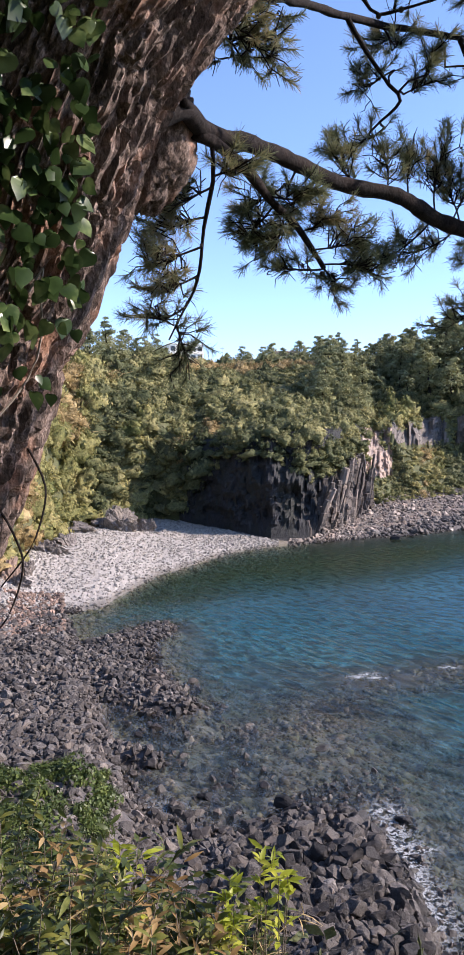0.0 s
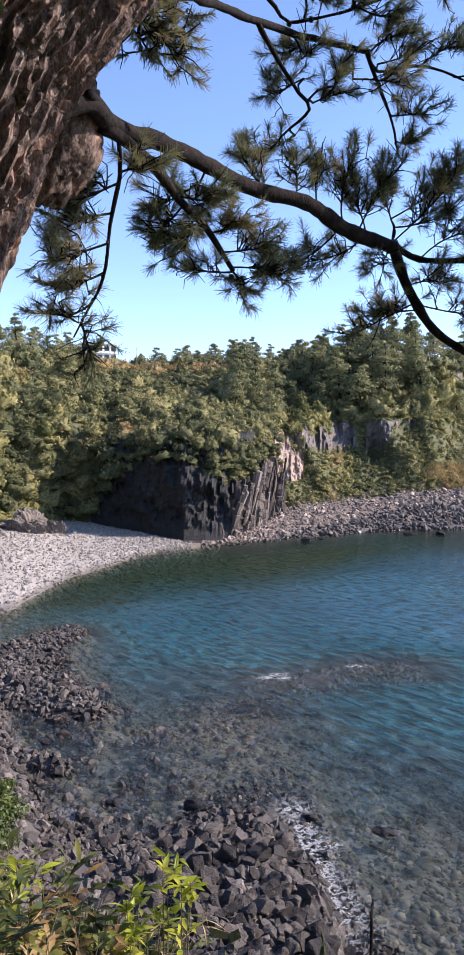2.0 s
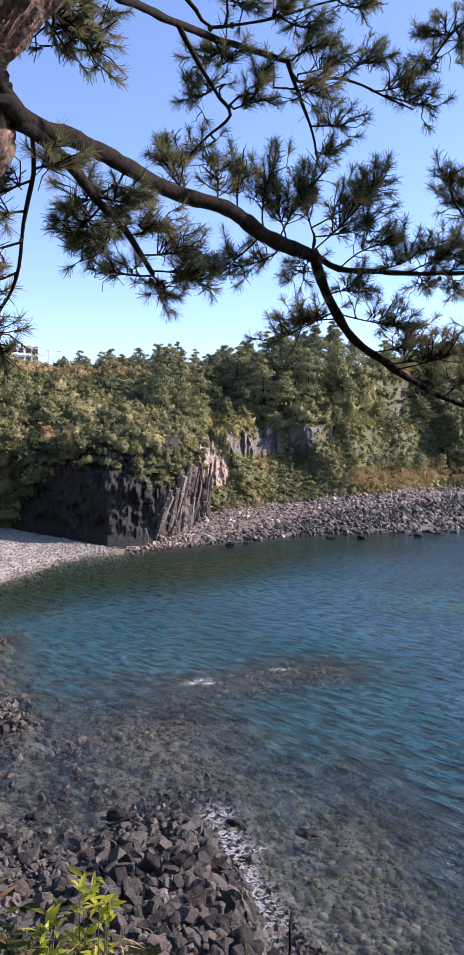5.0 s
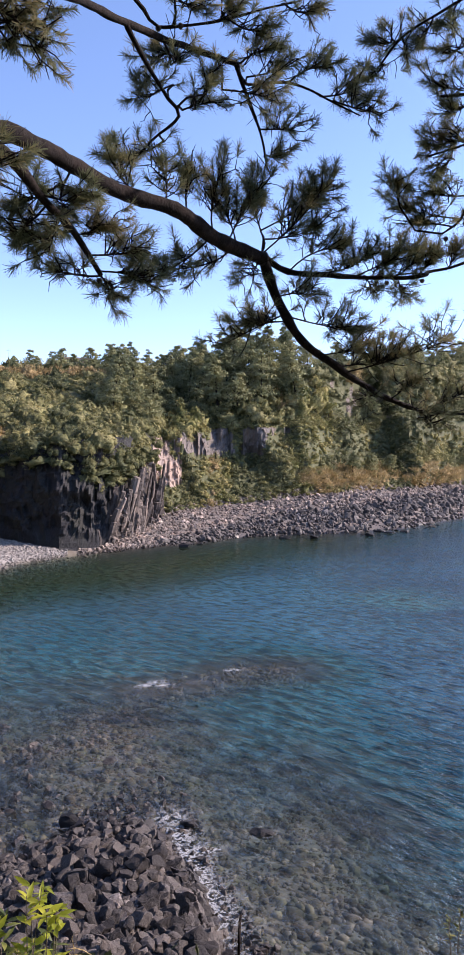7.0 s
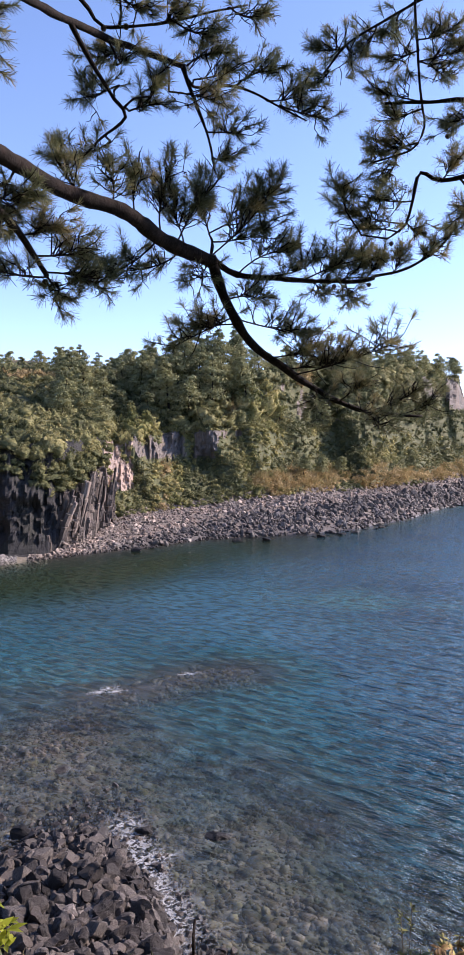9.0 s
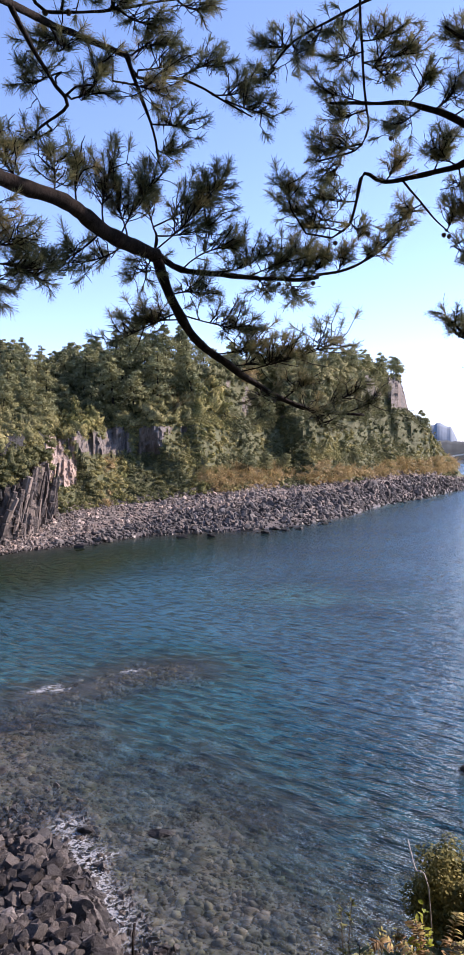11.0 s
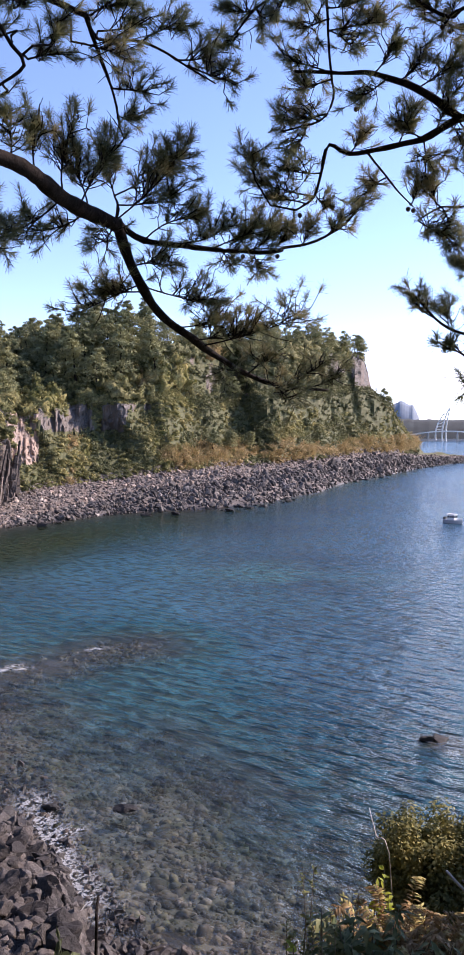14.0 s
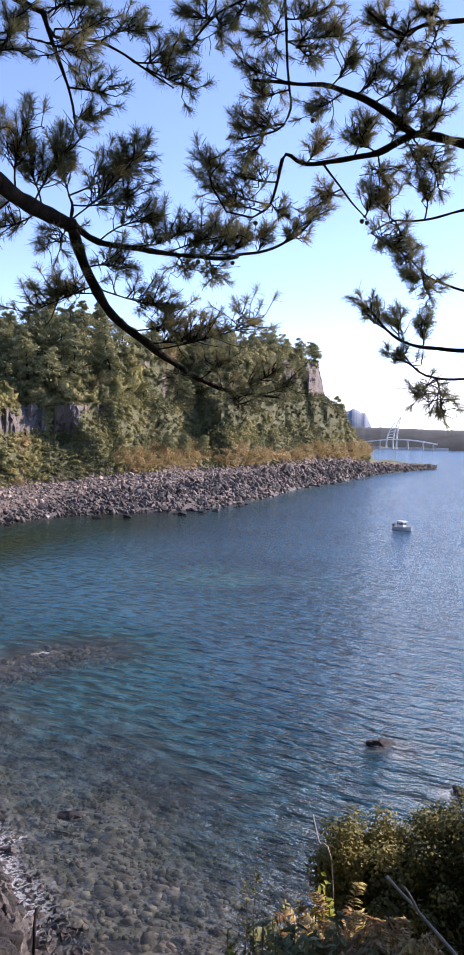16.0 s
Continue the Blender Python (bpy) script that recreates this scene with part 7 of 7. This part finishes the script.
stick("dead_stick", [(1.72, 0.70, bank(1.72, 0.70)), (1.735, 1.0, 12.36), (1.75, 1.35, 12.48), (1.76, 1.608, 12.542), (1.766, 1.802, 12.585)], 0.008, 0.004, "bare pale dead stick leaning in the bush")
stick("dead_twig", [(1.761, 1.66, 12.555), (1.75, 1.69, 12.60), (1.735, 1.70, 12.62)], 0.005, 0.003, "short pale fork of a dead stick")
stick("dry_stalk", [(1.80, 2.05, bank(1.80, 2.05)), (1.81, 2.12, 12.34), (1.84, 2.25, 12.46), (1.87, 2.33, 12.52)], 0.003, 0.0018, "dry pale stalk standing out of the bush")
stick("dark_stalk", [(0.68, 2.03, bank(0.68, 2.03)), (0.68, 2.05, 12.50), (0.71, 2.12, 12.63)], 0.008, 0.004, "dark broken stalk on the edge of the bank").data.materials[0] = M_limb_backlit


# ---- ivy on the trunk ----
def heart_leaf(g, size):
    """A heart-shaped ivy leaf with a folded midrib."""
    bm = bmesh.new()
    half = ((0.0, 0.0), (0.28, -0.14), (0.5, 0.05), (0.52, 0.32), (0.36, 0.62), (0.16, 0.86), (0.0, 1.08))
    mid = [bm.verts.new((0, y, 0.10 * y * (1 - y))) for x, y in half]
    for sgn in (-1, 1):
        rim = [bm.verts.new((sgn * x, y, 0.16 * x + 0.10 * y * (1 - y) - 0.22 * y * y * abs(x))) if x else None for x, y in half]
        for k in range(len(half) - 1):
            q = [mid[k], mid[k + 1], rim[k + 1], rim[k]]
            q = [c for c in q if c]
            bm.faces.new(q if sgn < 0 else q[::-1])
    bmesh.ops.scale(bm, verts=bm.verts, vec=(size, size, size))
    me = bpy.data.meshes.new("leaf")
    for f in bm.faces:
        f.smooth = True
    bm.to_mesh(me)
    bm.free()
    me.materials.append(M_ivy)
    return me


ivy = tagged(new("ivy"), "ivy vine with glossy heart-shaped leaves climbing the pine trunk", "ivy")
IVY_LEAF = [heart_leaf(rng, s) for s in (0.026, 0.034, 0.042, 0.05)]
trunk_line = smooth_line(PINE_TRUNK, 0.05)
ivy_stems = bmesh.new()
for s in range(5):
    path = []
    for k, q in enumerate(trunk_line[4:34]):
        side = -0.02 + 0.06 * s + 0.04 * math.sin(k * 0.5 + s * 2)
        path.append(Vector((q.x + side + 0.05, q.y - math.sqrt(max(0.01, 0.362 ** 2 - (side + 0.05) ** 2)), q.z + 0.02)))
    tube(ivy_stems, path, [0.006 - 0.0001 * k for k in range(len(path))], 5)
part("stem", ivy_stems, M_twig, ivy)
for k in range(290):
    h = random.triangular(14.1, 15.25, 14.5)
    q = min(trunk_line, key=lambda c: abs(c.z - h))
    x = random.uniform(-0.86 + 0.42 * (h - 14.2), -0.43 + 0.18 * (h - 14.2))
    side = x - q.x
    y = q.y - math.sqrt(max(0.02, 0.365 ** 2 - side ** 2)) - random.uniform(0.0, 0.04)
    ob = new("leaf", random.choice(IVY_LEAF))
    ob.parent = ivy
    ob.matrix_world = Matrix.LocRotScale((x, y, h), Euler((radians(random.uniform(235, 300)), radians(random.uniform(-45, 45)), radians(random.uniform(-50, 60)))), None)
# thin creepers hanging off the trunk's edge
for s in range(5):
    q = trunk_line[8 + 4 * s]
    stick("creeper_stem", [(q.x + 0.33, q.y - 0.02, q.z + 0.1), (q.x + 0.40, q.y - 0.03, q.z - 0.05), (q.x + 0.37, q.y - 0.04, q.z - 0.2), (q.x + 0.27, q.y - 0.05, q.z - 0.34)], 0.004, 0.002, "thin brown creeper stem hanging on the trunk").data.materials[0] = M_limb_backlit


# ---- boat ----
def box(bm, x0, x1, y0, y1, z0, z1, m=None):
    r = bmesh.ops.create_cube(bm, size=1.0, matrix=Matrix.Translation(((x0 + x1) / 2, (y0 + y1) / 2, (z0 + z1) / 2)) @ Matrix.Diagonal((x1 - x0, y1 - y0, z1 - z0, 1)))
    if m:
        bmesh.ops.transform(bm, matrix=m, verts=r["verts"])
    return r["verts"]


def build_boat():
    boat = new("motor_boat")
    bm = bmesh.new()
    n, rings = 11, []
    for k in range(n):
        t = k / (n - 1)
        half = 0.95 * (1 - max(0, (t - 0.55) / 0.45) ** 2.2) * (0.88 + 0.12 * min(1, t * 4)) + 0.03
        x, rise = -2.6 + 5.2 * t, 0.35 * max(0, t - 0.5)
        rings.append([bm.verts.new(c) for c in ((x, -half, 0.62 + rise), (x, -half * 0.82, 0.0), (x, 0, -0.28 + rise * 0.8), (x, half * 0.82, 0.0), (x, half, 0.62 + rise))])
    for a, b in zip(rings, rings[1:]):
        for i in range(4):
            bm.faces.new((a[i], a[i + 1], b[i + 1], b[i]))
        bm.faces.new((a[4], a[0], b[0], b[4]))
    bm.faces.new(rings[0])
    bm.faces.new(rings[-1][::-1])
    part("hull", bm, M_grey_paint, boat, "weathered grey hull low in the water")
    bm = bmesh.new()
    for sgn in (-1, 1):
        tube(bm, [(-2.6, sgn * 0.86, 0.66), (0.3, sgn * 0.97, 0.68), (1.6, sgn * 0.7, 0.86), (2.55, 0.05 * sgn, 0.95)], [0.06] * 4, 6)
    part("gunwale", bm, M_white, boat, "white rubbing strake")
    bm = bmesh.new()
    vs = box(bm, -1.5, 0.7, -0.72, 0.72, 0.6, 1.75)
    for v in vs:
        if v.co.z > 1.5:
            v.co.x = v.co.x * 0.85 - 0.1
            v.co.y *= 0.9
    bmesh.ops.bevel(bm, geom=bm.edges[:], offset=0.06, segments=2, affect="EDGES")
    cabin = part("cabin", bm, M_white, boat, "white cabin")
    for k, x in enumerate((-1.2, -0.45, 0.2)):
        for sgn in (-1, 1):
            bm = bmesh.new()
            box(bm, x - 0.24, x + 0.24, sgn * 0.715 - 0.02, sgn * 0.715 + 0.02, 1.12, 1.5)
            part("window", bm, M_glass, cabin, "dark cabin window")
    bm = bmesh.new()
    box(bm, 0.60, 0.68, -0.55, 0.55, 1.1, 1.52)
    part("windscreen", bm, M_glass, cabin, "dark windscreen")
    bm = bmesh.new()
    box(bm, -1.7, 0.75, -0.78, 0.78, 1.75, 1.82)
    part("roof", bm, M_white, cabin)
    bm = bmesh.new()
    box(bm, -3.0, -2.4, -0.55, 0.55, -0.2, 1.2)
    bmesh.ops.bevel(bm, geom=bm.edges[:], offset=0.1, segments=2, affect="EDGES")
    part("outboard_motor", bm, M_hull, boat, "dark outboard motor")
    bm = bmesh.new()
    tube(bm, [(-0.6, 0, 1.8), (-0.6, 0, 2.5)], [0.03, 0.02], 6)
    part("mast", bm, M_grey_paint, boat)
    boat.matrix_world = pose(81, 83, 0.0, 0, 0, 285) @ Matrix.Diagonal((0.56, 0.7, 0.76, 1))
    return tagged(boat, "small motor boat with a white cabin afloat in the bay", "boat")


build_boat()


# ---- far harbour: bridge, wooded shore, island ----
def bearing(a, rr, z=0.0):
    return (rr * math.sin(radians(a)), rr * math.cos(radians(a)), z)


def ridge(name, az0, az1, rr, deep, height_of, material, label, seed, n=220):
    """A long low hill with an uneven skyline, its foot in the sea."""
    v, f = [], []
    g = np.random.default_rng(seed)
    prof = ((0, -1.0, 0.0), (0.02, 1.5, 0.02), (0.12, 0.0, 0.45), (0.3, 0, 0.85), (0.5, 0, 1.0), (0.8, 0, 0.6), (1.0, -1, 0.0))
    for i in range(n + 1):
        a = az0 + (az1 - az0) * i / n
        h = height_of(a) * (1 + 0.06 * float(fbm(a * 2.5, 3.0, seed, 3)) + 0.004 * g.normal())
        for t, z0, k in prof:
            v.append(bearing(a, rr + deep * t, z0 + h * k))
    m = len(prof)
    for i in range(n):
        for k in range(m - 1):
            f.append((i * m + k, (i + 1) * m + k, (i + 1) * m + k + 1, i * m + k + 1))
    return tagged(new(name, fast_mesh(name, v, f, material, True)), label, "hill", kind="structure")


ridge("backdrop_shore", 38.5, 75, 1110, 260, lambda a: np.interp(a, [38.5, 40, 42, 46, 50, 60, 75], [30, 34, 34, 32, 31, 28, 22]), M_farwood, "far low wooded shore behind the bridge", 4)
# far island, its haze carried by the material's colour
ridge("backdrop_island", 39.2, 41.75, 3300, 500, lambda a: np.interp(a, [39.2, 39.7, 40.15, 40.6, 41.2, 41.6, 41.75], [90, 140, 158, 146, 132, 85, 8]), M_island_haze, "far steep rocky island", 6, 60)


def build_bridge():
    bridge = new("footbridge")
    rr = 1060
    A, B = Vector(bearing(40.9, rr, 0)), Vector(bearing(46.6, rr - 10, 0))
    d = (B - A).normalized()
    bm = bmesh.new()
    n = 24
    pts = [A.lerp(B, k / n) + Vector((0, 0, 9.0 + 5.5 * math.sin(math.pi * k / n))) for k in range(n + 1)]
    for a, b in zip(pts, pts[1:]):
        m = Matrix.Translation((a + b) / 2) @ (b - a).to_track_quat("X", "Z").to_matrix().to_4x4()
        box(bm, -(b - a).length / 2, (b - a).length / 2, -3.5, 3.5, -0.9, 0.6, m)
    part("deck", bm, M_steel, bridge, "pale arched bridge deck")
    for k in (0.06, 0.25, 0.62, 0.82, 0.95):
        bm = bmesh.new()
        q = A.lerp(B, k)
        tube(bm, [q + Vector((0, 0, -2)), q + Vector((0, 0, 8.5 + 5.5 * math.sin(math.pi * k)))], [1.4, 1.1], 8)
        part("pier", bm, M_concrete, bridge)
    foot = Vector(bearing(43.1, rr - 6, 0))
    for off, top, sway in ((-5, 40, 12), (4, 46, 9), (9, 46.5, 5)):
        bm = bmesh.new()
        line = [foot + d * (off + sway * (t ** 2)) + Vector((0, 0, 8 + (top - 8) * t)) for t in np.linspace(-0.2, 1, 9)]
        tube(bm, line, [1.3 - 0.09 * k for k in range(9)], 8)
        part("mast", bm, M_white, bridge, "white curved sail-shaped mast")
    for k in range(6):
        bm = bmesh.new()
        t = 0.25 + 0.12 * k
        tube(bm, [foot + d * (-5 + 12 * t * t) + Vector((0, 0, 8 + 32 * t)), foot + d * (4 + 9 * t * t) + Vector((0, 0, 8 + 38 * t))], [0.35, 0.35], 5)
        part("stay", bm, M_steel, bridge)
    return tagged(bridge, "long white footbridge with curved sail-shaped masts across the harbour", "bridge")


build_bridge()
bm = bmesh.new()
for a in np.arange(41.6, 47.2, 0.4):
    q = bearing(a, 1085, 0)
    box(bm, -4.2, 4.2, -3, 3, -2, 3.4, Matrix.Translation(q) @ pose(0, 0, 0, 0, 0, -a))
tagged(part("quay", bm, M_concrete, None, "grey concrete quay wall"), "grey concrete quay wall under the bridge", "quay", kind="structure")


# ---- buildings on the plateau ----
def building(a, rr, wide, deep, floors, storey, wall, label, bays):
    q = place(np.array([a]), np.array([rr]))[0]
    h = floors * storey
    house = new("building")
    bm = bmesh.new()
    box(bm, -wide / 2, wide / 2, -deep / 2, deep / 2, -2, h)
    body = part("wall", bm, wall, house)
    bm = bmesh.new()
    box(bm, -wide / 2 - 0.3, wide / 2 + 0.3, -deep / 2 - 0.3, deep / 2 + 0.3, h, h + 0.45)
    part("roof", bm, wall, house, "flat roof edge")
    for fl in range(floors):
        bm = bmesh.new()
        box(bm, -wide / 2 - 0.2, wide / 2 + 0.2, -deep / 2 - 0.5, -deep / 2, fl * storey - 0.12, fl * storey + 0.12)
        part("ledge", bm, wall, body)
        for b in range(bays):
            x = -wide / 2 + wide * (b + 0.5) / bays
            bm = bmesh.new()
            box(bm, x - wide / bays * 0.34, x + wide / bays * 0.34, -deep / 2 - 0.06, -deep / 2 + 0.1, fl * storey + 0.8, fl * storey + storey - 0.6)
            part("window", bm, M_glass, body, "dark window")
    house.matrix_world = pose(q[0], q[1], q[2], 0, 0, -a + 14)
    return tagged(house, label, "building", "buildings on the plateau")


building(-3.6, 268, 12.5, 8, 3, 3.1, M_wall, "white flat-roofed building on the plateau among trees", 5)
building(4.2, 275, 9, 8, 2, 3.0, M_brownwall, "brown flat-roofed building behind the pines", 4)
building(0.1, 280, 7, 6, 1, 3.2, M_brownwall, "low brown building on the plateau", 3)
for a in (-1.4, -0.6):
    q = place(np.array([a]), np.array([258.0]))[0]
    bm = bmesh.new()
    tube(bm, [(0, 0, -0.5), (0, 0, 9)], [0.14, 0.09], 6)
    box(bm, -0.8, 0.8, -0.05, 0.05, 8.2, 8.35)
    ob = part("utility_pole", bm, M_concrete, None, "thin concrete utility pole", False)
    ob.location = q
    tagged(ob, "thin concrete utility pole on the plateau", "pole", "utility poles")
